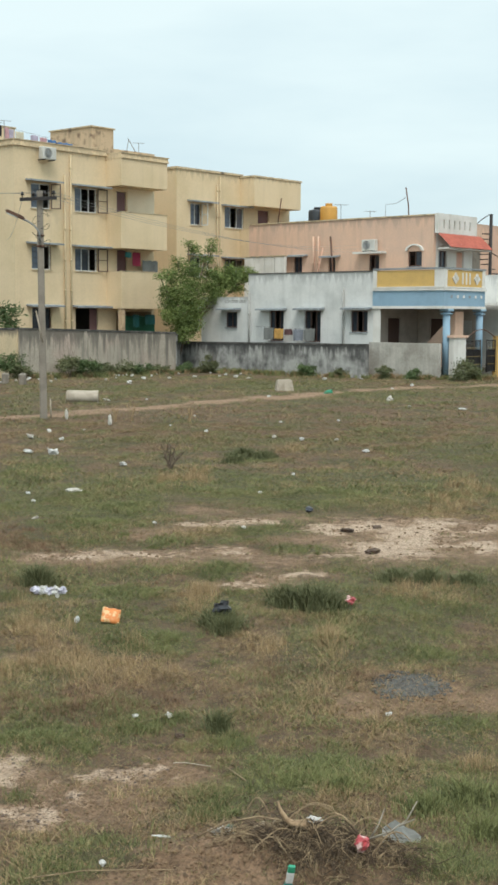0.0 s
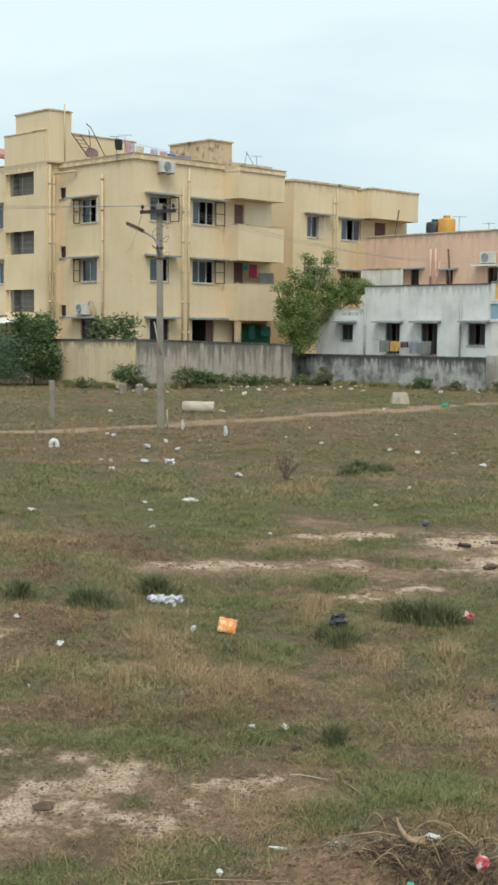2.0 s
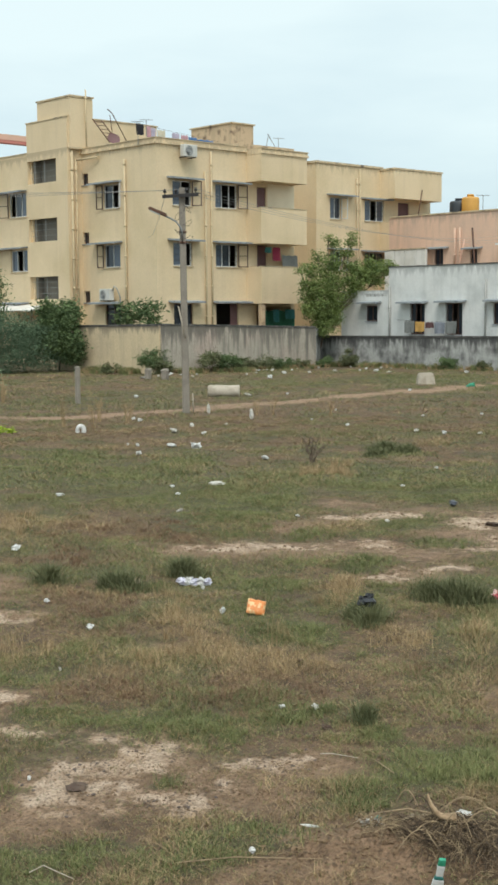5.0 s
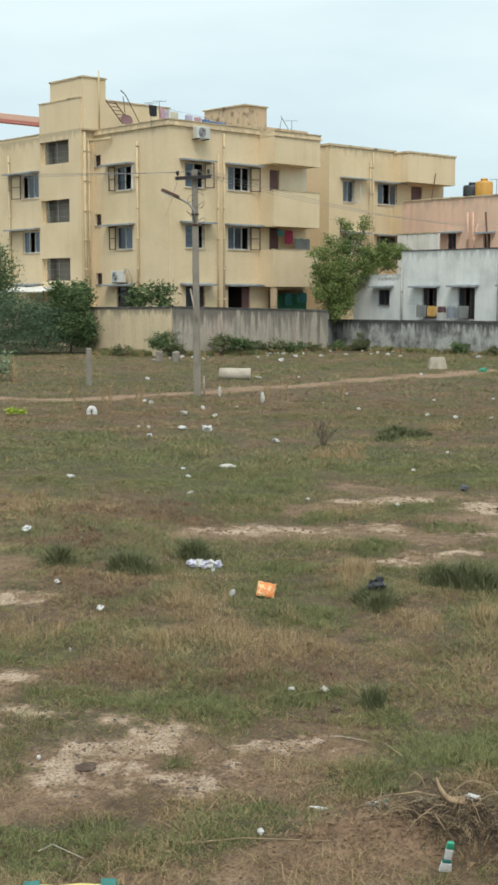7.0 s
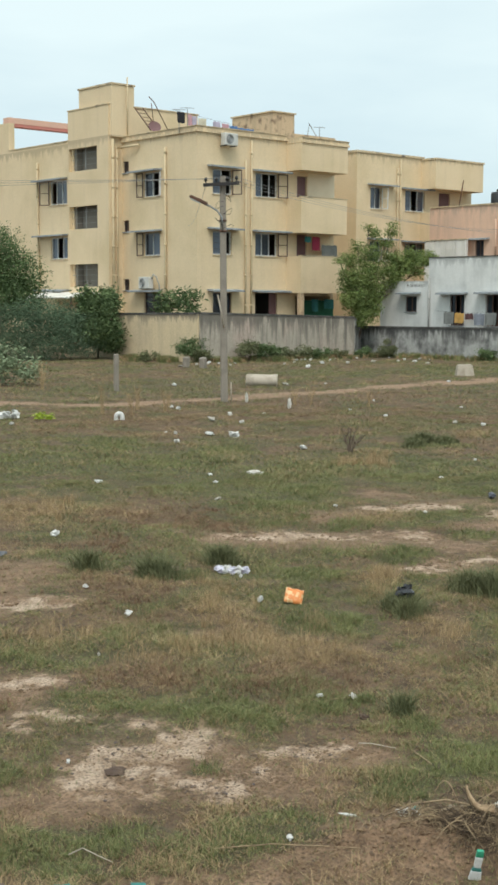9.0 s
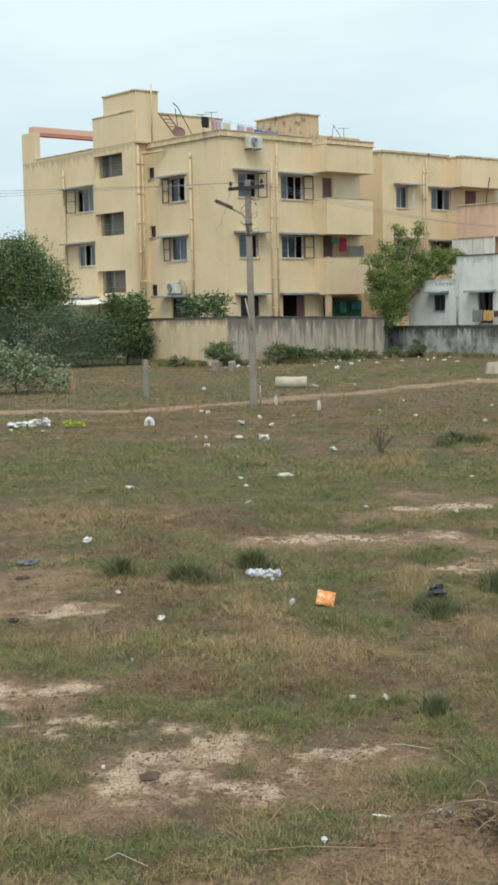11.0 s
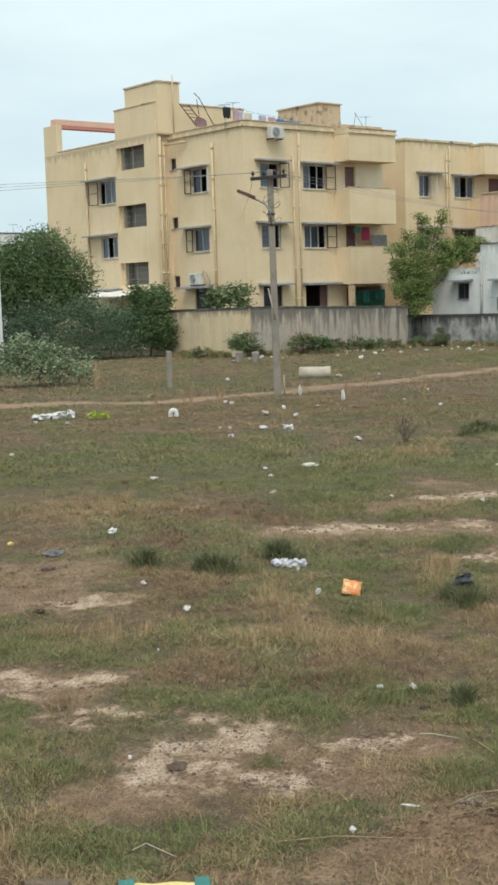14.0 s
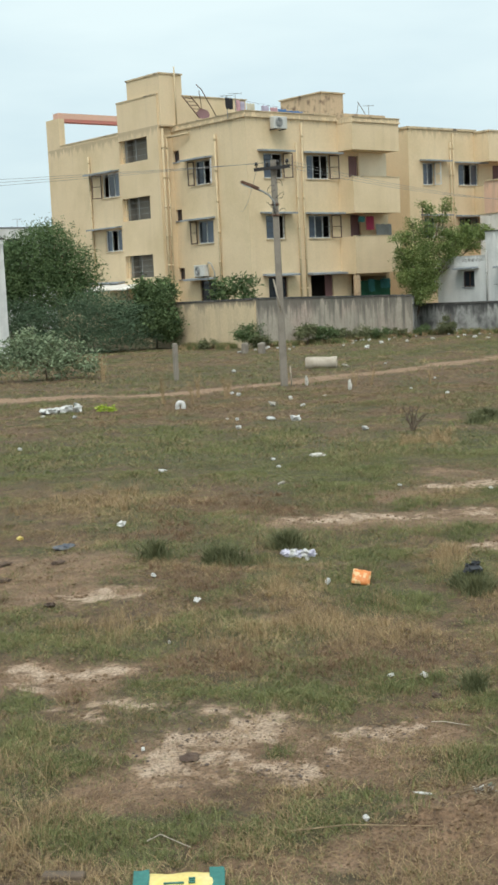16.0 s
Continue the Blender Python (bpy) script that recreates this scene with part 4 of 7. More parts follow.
TRACK = [(11.3, 36.1), (16.0, 30.9), (17.6, 29.2), (19.0, 27.4), (27.2, 27.5), (30.7, 27.7), (34.0, 28.1), (37.6, 28.4), (41.0, 28.2), (45.8, 27.1), (46.5, 27.0), (58.1, 25.1)]
CLUMPS = [(9.39, 7.44, 0.33, 1.0), (9.42, 7.23, 0.27, 1.0), (9.31, 7.63, 0.22, 1.0), (8.32, 7.45, 0.23, 0.8), (8.27, 7.57, 0.15, 0.7), (11.20, 7.21, 0.30, 0.2), (11.35, 6.83, 0.28, 0.15), (11.00, 7.50, 0.24, 0.3), (8.36, 10.08, 0.20, 0.7), (8.41, 10.11, 0.24, 0.7), (7.56, 9.98, 0.25, 0.8), (7.49, 10.16, 0.17, 0.7), (7.14, 10.70, 0.20, 0.8), (8.17, 7.32, 0.17, 0.7), (6.11, 5.52, 0.11, 0.5), (18.76, 16.45, 0.38, 0.4), (18.91, 16.01, 0.27, 0.4), (6.16, 3.69, 0.20, 0.6), (5.89, 3.74, 0.16, 0.6), (5.83, 3.35, 0.16, 0.6), (5.87, 4.34, 0.14, 0.4), (17.92, 15.94, 0.26, 0.4)]
SCRAPS = [(16.48, 19.40, 0.27, 'bag'), (16.34, 20.00, 0.23, 'flat'), (13.18, 15.03, 0.23, 'flat'), (12.17, 14.76, 0.08, 'flat'), (12.58, 15.39, 0.09, 'flat'), (11.00, 13.29, 0.11, 'flat'), (16.11, 17.02, 0.21, 'flat'), (22.63, 22.22, 0.14, 'flat'), (21.80, 23.52, 0.14, 'pack'), (22.31, 25.74, 0.12, 'pack'), (22.33, 20.75, 0.11, 'bag'), (22.16, 18.49, 0.13, 'bag'), (21.87, 17.48, 0.14, 'bag'), (26.82, 20.22, 0.13, 'flat'), (22.51, 17.01, 0.15, 'flat'), (21.22, 15.28, 0.17, 'flat'), (32.70, 20.10, 0.30, 'flat'), (25.46, 21.06, 0.12, 'flat'), (33.69, 28.42, 0.19, 'flat'), (11.95, 12.00, 0.07, 'flat'), (12.45, 10.87, 0.09, 'flat'), (17.15, 13.87, 0.08, 'flat'), (15.02, 12.81, 0.08, 'flat'), (32.76, 22.03, 0.14, 'bag'), (19.83, 23.49, 0.11, 'bag'), (18.66, 21.67, 0.11, 'bag'), (18.52, 22.57, 0.18, 'flat'), (25.25, 23.90, 0.12, 'flat')]
SCRAPS_FAR = [(43.30, 38.49, 0.23, 'bag'), (42.92, 37.41, 0.30, 'flat'), (39.15, 40.13, 0.22, 'bag'), (41.54, 39.36, 0.23, 'bag'), (44.62, 34.48, 0.25, 'bag'), (40.57, 28.08, 0.13, 'bag'), (33.59, 42.59, 0.38, 'flat'), (39.97, 39.39, 0.20, 'bag'), (32.59, 41.68, 0.37, 'flat'), (25.12, 32.48, 0.18, 'bag'), (36.25, 38.00, 0.28, 'bag'), (46.25, 33.69, 0.25, 'flat'), (42.82, 28.70, 0.18, 'bag'), (28.32, 30.71, 0.26, 'flat'), (29.44, 30.03, 0.15, 'flat')]
SCRAPS_NEAR = [(10.76, 15.80, 0.12, 'flat'), (7.80, 12.36, 0.13, 'bag'), (19.91, 25.60, 0.17, 'bag'), (20.00, 25.99, 0.12, 'bag'), (18.40, 22.42, 0.20, 'flat'), (15.02, 19.37, 0.15, 'bag'), (16.35, 19.98, 0.23, 'flat'), (15.83, 20.45, 0.10, 'bag'), (15.88, 20.85, 0.08, 'bag'), (18.54, 21.57, 0.11, 'bag'), (6.64, 10.00, 0.06, 'bag'), (6.39, 8.96, 0.09, 'bag'), (19.54, 23.14, 0.11, 'bag'), (20.54, 23.06, 0.14, 'flat'), (10.84, 20.33, 0.11, 'bag'), (10.80, 15.82, 0.11, 'flat'), (14.09, 25.24, 0.15, 'flat'), (14.46, 24.51, 0.15, 'flat'), (8.10, 9.45, 0.05, 'bag'), (6.10, 5.95, 0.05, 'flat'), (5.93, 6.11, 0.05, 'flat'), (7.18, 4.91, 0.05, 'flat'), (4.17, 4.51, 0.04, 'bag'), (6.12, 5.98, 0.05, 'flat'), (5.43, 8.01, 0.03, 'bag'), (3.98, 6.21, 0.03, 'bag')]

rng = np.random.default_rng(7)
LATTICE = rng.random((256, 256))


def value_noise(x, y, size):
    """Smooth noise from 0 to 1 with features of that size in metres."""
    u, v = np.asarray(x) / size + 100.0, np.asarray(y) / size + 100.0
    i, j = np.floor(u).astype(int), np.floor(v).astype(int)
    a, b = u - i, v - j
    a, b = a * a * (3 - 2 * a), b * b * (3 - 2 * b)
    p = LATTICE[i % 256, j % 256] * (1 - a) + LATTICE[(i + 1) % 256, j % 256] * a
    q = LATTICE[i % 256, (j + 1) % 256] * (1 - a) + LATTICE[(i + 1) % 256, (j + 1) % 256] * a
    return p * (1 - b) + q * b


def fbm(x, y, size, octaves=4):
    s, w, t = 0.0, 1.0, 0.0
    for k in range(octaves):
        s = s + w * value_noise(np.asarray(x) + 17.3 * k, np.asarray(y) - 9.1 * k, size / 2 ** k)
        t += w
        w *= 0.55
    return s / t


def spots(patches, x, y, ragged=0.6, grow_by=1.0, soft=0.75):
    """1 inside the patches, 0 outside, with ragged edges. Patches lie across the line of sight from the road."""
    best = np.zeros_like(x)
    rag = {}
    for cx, cy, a, b in patches:
        a, b = a * grow_by, b * grow_by
        r = math.hypot(cx, cy)
        ux, uy = cx / r, cy / r
        reach = 2.6 * max(a, b)
        near = np.nonzero((np.abs(x - cx) < reach) & (np.abs(y - cy) < reach))[0]
        if not len(near):
            continue
        px, py = x[near], y[near]
        dx, dy = px - cx, py - cy
        along, across = dx * ux + dy * uy, -dx * uy + dy * ux
        n = (fbm(px + cx, py - cy, max(0.12, min(a, b) * 0.9), 4) - 0.5) * ragged * 3.2
        d = np.sqrt((across / a) ** 2 + (along / b) ** 2) + n
        best[near] = np.maximum(best[near], np.clip((1.35 - d) / soft, 0, 1))
    return best


def track(x, y):
    d = np.full_like(x, 99.0)
    for (x0, y0), (x1, y1) in zip(TRACK, TRACK[1:]):
        ux, uy = x1 - x0, y1 - y0
        k = np.clip(((x - x0) * ux + (y - y0) * uy) / (ux * ux + uy * uy), 0, 1)
        d = np.minimum(d, np.hypot(x - x0 - k * ux, y - y0 - k * uy))
    w = 0.5 + (fbm(x, y, 1.2) - 0.5) * 1.8
    return 0.85 * np.clip((w + 0.35 - d) / 0.6, 0, 1)


HEAP = (4.93, 3.79)


def height(x, y):
    x, y = np.asarray(x, float), np.asarray(y, float)
    r = np.hypot(x, y)
    z = (fbm(x, y, 1.1, 3) - 0.5) * 0.10 * np.clip(r / 12, 0.6, 1) + (fbm(x, y, 0.22, 3) - 0.5) * 0.035
    dx, dy = x - HEAP[0], y - HEAP[1]
    along, across = dx * 0.8 + dy * 0.6, -dx * 0.6 + dy * 0.8
    z = z + 0.10 * np.exp(-((along / 0.22) ** 2 + ((across + 0.02) / 0.36) ** 2)) * (0.6 + 0.8 * fbm(x, y, 0.12, 3))
    z = z + 0.09 * np.exp(-(((along + 0.05) / 0.26) ** 2 + ((across - 0.5) / 0.36) ** 2)) * (0.3 + 1.5 * fbm(x, y, 0.09, 3))
    return np.where(r > 200, 0.0, z)


def lie(x, y):
    return float(height(np.array([x]), np.array([y]))[0])


def cover(x, y):
    """Shares of sand, bare soil, green, dry and dead growth."""
    sand = np.maximum(spots(SAND, x, y, 0.8, 1.3, 1.3), spots(SAND_MORE, x, y, 0.8, 1.45, 1.0))
    way = track(x, y)
    turf = np.maximum(np.maximum(spots(GREEN, x, y, 0.5), spots(GREEN_MORE, x, y, 0.5)), spots(GREEN_FAR, x, y, 0.5))
    green = np.maximum(turf, np.clip((fbm(x + 40, y, 0.9) - 0.45) * 6, 0, 0.75))
    dry = np.maximum(spots(DRY, x, y), np.clip((fbm(x, y + 60, 1.0) - 0.56) * 6, 0, 0.7))
    dead = np.maximum(spots(DEAD, x, y), np.clip((fbm(x + 90, y + 30, 1.3) - 0.57) * 6, 0, 0.6))
    bare = spots(BARE, x, y) * (1 - 0.8 * turf)
    bare = np.maximum(bare, np.clip(1.4 - np.hypot((x - HEAP[0] + 0.22) / 0.42, (y - HEAP[1] - 0.30) / 0.42), 0, 1))
    green = green * (1 - 0.8 * bare)
    sand = sand * np.clip((fbm(x, y, 0.35, 4) - 0.25) * 5, 0, 1) * (1 - 0.45 * turf)
    return sand, np.maximum(bare, way), green * (1 - way), dry * (1 - way), dead * (1 - way), way


def soil_material():
    m = bpy.data.materials.new("field_soil")
    m.use_nodes = True
    n, l = m.node_tree.nodes, m.node_tree.links
    b = n["Principled BSDF"]
    b.inputs["Roughness"].default_value = 0.95
    geo = n.new("ShaderNodeNewGeometry")
    at = n.new("ShaderNodeAttribute")
    at.attribute_name = "soil"
    sep = n.new("ShaderNodeSeparateColor")
    l.new(at.outputs["Color"], sep.inputs[0])

    def noise_of(scale, detail, lo, hi):
        t = n.new("ShaderNodeTexNoise")
        t.inputs["Scale"].default_value, t.inputs["Detail"].default_value, t.inputs["Roughness"].default_value = scale, detail, 0.65
        l.new(geo.outputs["Position"], t.inputs["Vector"])
        r = n.new("ShaderNodeMapRange")
        r.inputs["From Min"].default_value, r.inputs["From Max"].default_value = lo, hi
        l.new(t.outputs[0], r.inputs["Value"])
        return t, r.outputs[0]

    def blend(fac, a, c):
        x = n.new("ShaderNodeMix")
        x.data_type = "RGBA"
        for s, v in (("Factor", fac), ("A", a), ("B", c)):
            if isinstance(v, tuple):
                x.inputs[s].default_value = (*v, 1)
            else:
                l.new(v, x.inputs[s])
        return x.outputs["Result"]

    def edge(mask, noise, k=0.9):
        """The mask's edge broken up by the noise."""
        a = n.new("ShaderNodeMath")
        a.operation = "MULTIPLY_ADD"
        a.inputs[1].default_value, a.inputs[2].default_value = k, -k / 2
        l.new(noise, a.inputs[0])
        c = n.new("ShaderNodeMath")
        c.use_clamp = True
        l.new(a.outputs[0], c.inputs[0])
        l.new(mask, c.inputs[1])
        z = n.new("ShaderNodeMath")
        z.operation = "MULTIPLY"
        z.use_clamp = True
        l.new(c.outputs[0], z.inputs[0])
        g = n.new("ShaderNodeMapRange")
        g.inputs["From Min"].default_value, g.inputs["From Max"].default_value = 0.0, 0.35
        l.new(mask, g.inputs["Value"])
        l.new(g.outputs[0], z.inputs[1])
        return z.outputs[0]

    _, mid = noise_of(5.0, 9, 0.34, 0.66)
    fine_tex, fine = noise_of(28.0, 6, 0.3, 0.7)
    _, patch = noise_of(9.0, 7, 0.35, 0.65)
    _, crumb = noise_of(48.0, 6, 0.47, 0.64)
    base_c = blend(mid, (0.075, 0.048, 0.027), (0.215, 0.138, 0.078))
    base_c = blend(edge(sep.outputs[1], patch), base_c, blend(mid, (0.185, 0.114, 0.067), (0.375, 0.244, 0.152)))
    base_c = blend(edge(sep.outputs[2], patch, 0.6), base_c, (0.092, 0.085, 0.038))
    base_c = blend(edge(sep.outputs[0], patch, 2.0), base_c, blend(fine, (0.37, 0.25, 0.16), (0.48, 0.34, 0.23)))
    core = n.new("ShaderNodeMapRange")
    core.inputs["From Min"].default_value, core.inputs["From Max"].default_value = 0.35, 1.0
    l.new(sep.outputs[0], core.inputs["Value"])
    base_c = blend(edge(core.outputs[0], mid, 1.5), base_c, blend(fine, (0.51, 0.375, 0.27), (0.68, 0.52, 0.385)))
    way = n.new("ShaderNodeAttribute")
    way.attribute_name = "way"
    base_c = blend(edge(way.outputs["Fac"], patch, 0.5), base_c, blend(mid, (0.33, 0.21, 0.13), (0.42, 0.28, 0.18)))
    dark = n.new("ShaderNodeMath")
    dark.operation = "MULTIPLY"
    dark.inputs[1].default_value = 0.7
    l.new(crumb, dark.inputs[0])
    base_c = blend(dark.outputs[0], base_c, (0.06, 0.042, 0.028))
    l.new(base_c, b.inputs["Base Color"])
    bp = n.new("ShaderNodeBump")
    bp.inputs["Strength"].default_value, bp.inputs["Distance"].default_value = 0.9, 0.045
    l.new(fine_tex.outputs[0], bp.inputs["Height"])
    l.new(bp.outputs[0], b.inputs["Normal"])
    return m


def build_ground():
    """One sheet in rings round the road's edge, fine over the open field and coarse beyond, out to the horizon."""
    ang = np.radians(np.concatenate([np.linspace(70, 386, 80)[:-1], np.linspace(26, 70, 520)[:-1]]))
    ang = np.unique(np.mod(ang, math.tau))
    rad = np.concatenate([[0.3, 1.5, 3.0, 4.2], np.geomspace(4.8, 62, 400), np.geomspace(66, 1600, 22)])
    A, R = np.meshgrid(ang, rad)
    x, y = (R * np.cos(A)).ravel(), (R * np.sin(A)).ravel()
    z = height(x, y)
    na, nr = len(ang), len(rad)
    i = np.arange(nr - 1)[:, None] * na
    j = np.arange(na)[None, :]
    k = (j + 1) % na
    quads = np.stack([i + j, i + na + j, i + na + k, i + k], -1).reshape(-1, 4)
    co = np.concatenate([np.stack([x, y, z], 1), [[0, 0, 0]]])
    tri = np.stack([np.full(na, len(x)), np.arange(na), (np.arange(na) + 1) % na], 1)
    me = bpy.data.meshes.new("ground")
    me.vertices.add(len(co))
    me.vertices.foreach_set("co", co.ravel())
    loops = np.concatenate([quads.ravel(), tri.ravel()])
    me.loops.add(len(loops))
    me.loops.foreach_set("vertex_index", loops)
    starts = np.concatenate([np.arange(len(quads)) * 4, len(quads) * 4 + np.arange(len(tri)) * 3])
    me.polygons.add(len(starts))
    me.polygons.foreach_set("loop_start", starts)
    me.update(calc_edges=True)
    sand, bare, green, dry, dead, way = cover(co[:, 0], co[:, 1])
    col = me.color_attributes.new("soil", "FLOAT_COLOR", "POINT")
    col.data.foreach_set("color", np.stack([sand, bare, green, np.ones_like(sand)], 1).astype(np.float32).ravel())
    wa = me.attributes.new("way", "FLOAT", "POINT")
    wa.data.foreach_set("value", way.astype(np.float32))
    me.shade_smooth()
    me.materials.append(soil_material())
    ob = new("ground", me)
    return tagged(ob, "vacant field of patchy grass, bare soil and pale sand", "ground", kind="structure")


GROUND = build_ground()


def blades(name, x, y, h, w, mat, label, category, lean=0.5, bent=True):
    """Grass as one mesh: a narrow bent blade at every place."""
    n = len(x)
    z = height(x, y) - 0.004
    az = rng.random(n) * math.tau
    tilt = np.abs(rng.normal(0, lean, n)) * h
    face = rng.random(n) * math.tau
    px, py = np.cos(face) * w / 2, np.sin(face) * w / 2
    tx, ty = np.cos(az) * tilt, np.sin(az) * tilt
    if bent:
        pts = np.stack([x - px, y - py, z, x + px, y + py, z,
                        x + tx * 0.4 + px * 0.7, y + ty * 0.4 + py * 0.7, z + h * 0.62, x + tx * 0.4 - px * 0.7, y + ty * 0.4 - py * 0.7, z + h * 0.62,
                        x + tx, y + ty, z + h * 0.95], 1).reshape(-1, 3)
        b = np.arange(n)[:, None] * 5
        loops = (b + np.array([0, 1, 2, 3, 3, 2, 4])).ravel()
        starts = (np.arange(n)[:, None] * 7 + np.array([0, 4])).ravel()
    else:
        pts = np.stack([x - px, y - py, z, x + px, y + py, z, x + tx, y + ty, z + h * 0.95], 1).reshape(-1, 3)
        loops = np.arange(n * 3)
        starts = np.arange(n) * 3
    me = bpy.data.meshes.new(name)
    me.vertices.add(len(pts))
    me.vertices.foreach_set("co", pts.ravel())
    me.loops.add(len(loops))
    me.loops.foreach_set("vertex_index", loops)
    me.polygons.add(len(starts))
    me.polygons.foreach_set("loop_start", starts)
    me.update(calc_edges=True)
    me.materials.append(mat)
    return tagged(new(name, me), label, category, kind="stuff")


GRASS_GREEN = leafy("green_grass", (0.082, 0.099, 0.036), (0.252, 0.268, 0.104), 0.85, 1.6)
GRASS_DRY = leafy("dry_straw_grass", (0.20, 0.138, 0.070), (0.47, 0.342, 0.188), 0.85, 1.6)
GRASS_DEAD = leafy("dead_brown_weeds", (0.108, 0.067, 0.039), (0.32, 0.208, 0.124), 0.9, 1.6)
SEDGE = leafy("dark_sedge", (0.075, 0.090, 0.036), (0.18, 0.185, 0.085), 0.75, 3.0)


def grow():
    zones = ((5.2, 9, 17000, 0.0032, 0.36, True), (9, 13, 10000, 0.0045, 0.42, False), (13, 20, 4600, 0.0065, 0.42, False), (20, 33, 1300, 0.011, 0.55, False), (33, 60, 300, 0.018, 0.7, False))
    kinds = {"green": [], "dry": [], "dead": []}
    for r0, r1, density, width, tall, bent in zones:
        a0, a1 = radians(26.5), radians(68)
        n = int(density * (a1 - a0) * (r1 * r1 - r0 * r0) / 2)
        r = np.sqrt(rng.random(n) * (r1 * r1 - r0 * r0) + r0 * r0)
        a = a0 + rng.random(n) * (a1 - a0)
        x, y = r * np.cos(a), r * np.sin(a)
        # tufts: pull the blades together
        pull = 0.02 + 0.03 * rng.random(n)
        cell = 0.09 if r1 < 14 else 0.2
        cx, cy = (np.floor(x / cell) + 0.5) * cell, (np.floor(y / cell) + 0.5) * cell
        jx, jy = (LATTICE[np.floor(x / cell).astype(int) % 256, np.floor(y / cell).astype(int) % 256] - 0.5) * cell, (LATTICE[np.floor(y / cell).astype(int) % 256, np.floor(x / cell).astype(int) % 256] - 0.5) * cell
        near = rng.random(n) < (0.35 if r1 < 14 else 0.0)
        x = np.where(near, cx + jx + (x - cx) * 0.35, x)
        y = np.where(near, cy + jy + (y - cy) * 0.35, y)
        ok = ~((y > 43.6) & (x > 34)) & ~((x > 47) & (y > 30.4))
        x, y = x[ok], y[ok]
        sand, bare, green, dry, dead, way = cover(x, y)
        fine = 0.14 if r1 < 14 else 0.4
        growth = np.clip(1.6 * fbm(x, y, 0.45) + 0.02, 0.25, 1) * np.clip((fbm(x + 7, y, fine, 2) - 0.3) * 3.5, 0.2, 1) * (1 - 0.93 * np.clip(sand * 1.6, 0, 1)) * (1 - 0.86 * bare) * (1 - 0.9 * way)
        growth = np.maximum(growth, np.maximum(0.75 * green, 0.7 * np.maximum(dead, dry) * (1 - 0.7 * bare)) * (1 - 0.8 * np.clip(sand * 1.5, 0, 1)))
        u = rng.random(len(x))
        keep = u < growth
        x, y, green, dry, dead = x[keep], y[keep], green[keep], dry[keep], dead[keep]
        wg, wd, wk = 0.36 + 1.2 * green, (0.26 if r1 < 10 else 0.36) + 1.1 * dry, 0.24 + 1.5 * dead
        s = rng.random(len(x)) * (wg + wd + wk)
        pick = np.where(s < wg, 0, np.where(s < wg + wd, 1, 2))
        lump = np.clip((fbm(x + 5, y + 3, 0.3 if r1 < 14 else 0.7, 3) - 0.3) * 2.5, 0.12, 1.3)
        base_h = 0.02 + 0.075 * lump + 0.022 * rng.random(len(x))
        for k, key in enumerate(("green", "dry", "dead")):
            q = pick == k
            h = base_h[q] * (1.0 + 0.5 * green[q], 1.0 + 1.3 * dry[q] * (rng.random(q.sum()) < 0.4), 0.55 + 0.2 * dead[q])[k] * tall
            kinds[key].append((x[q], y[q], h, np.full(q.sum(), width) * (0.6 + 0.8 * rng.random(q.sum())), bent))
    mats = {"green": (GRASS_GREEN, "short green grass growing in patches over the field"), "dry": (GRASS_DRY, "dry straw-coloured grass standing among the green"), "dead": (GRASS_DEAD, "dead brown weeds and creepers lying over the soil")}
    for key, lots in kinds.items():
        for flag in (True, False):
            these = [q for q in lots if q[4] is flag]
            if these:
                x, y, h, w = (np.concatenate([q[i] for q in these]) for i in range(4))
                blades("grass" if key != "dead" else "weeds", x, y, h, w, mats[key][0], mats[key][1] + (", close to the road" if flag else ""), "grass", {"green": 1.25, "dry": 1.8, "dead": 2.4}[key], flag)


grow()


def clump(x, y, r, tall):
    soft = math.hypot(x, y) < 7.5
    r = r * (1.6 if soft else 1.1)
    n = int(800 * (r / 0.3) ** 1.2) + 150
    a, d = rng.random(n) * math.tau, np.abs(rng.normal(0, 0.5, n)) * r
    px, py = x + np.cos(a) * d, y + np.sin(a) * d
    far = max(1.0, math.hypot(x, y) / 10)
    h = (0.07 + 0.25 * rng.random(n)) * np.clip(1.05 - 0.7 * (d / r) ** 1.5, 0.2, 1) * (0.55 + 0.9 * fbm(px, py, 0.16, 2)) * (0.5 + 0.6 * tall) * (0.5 if soft else 0.85)
    return blades("sedge_clump", px, py, h, np.full(n, 0.0055 * far), GRASS_GREEN if soft else SEDGE, "dense dark green sedge clump standing in the field", "plant", 0.85, True)


for c in CLUMPS:
    clump(*c)


def tufts(name, patches, per, mat, h0, h1, width, lean, label, seed):
    """Taller tufts scattered through the given patches, as one mesh."""
    g = np.random.default_rng(seed)
    xs, ys, hs, ws = [], [], [], []
    for cx, cy, a, b in patches:
        r = math.hypot(cx, cy)
        m = max(4, int(per * min(1.2, a * b) ** 0.5 * 2))
        for _ in range(m):
            u, v = g.normal(0, 0.5, 2)
            tx, ty = cx - u * a * cy / r + v * b * cx / r, cy + u * a * cx / r + v * b * cy / r
            k = int(g.integers(14, 46))
            s = g.uniform(0.02, 0.07)
            xs.append(tx + g.normal(0, s, k))
            ys.append(ty + g.normal(0, s, k))
            hs.append(g.uniform(h0, h1) * g.uniform(0.4, 1.0, k))
            ws.append(np.full(k, width * max(1.0, r / 9)))
    x, y, h, w = (np.concatenate(q) for q in (xs, ys, hs, ws))
    return blades(name, x, y, h, w, mat, label, "grass", lean, True)


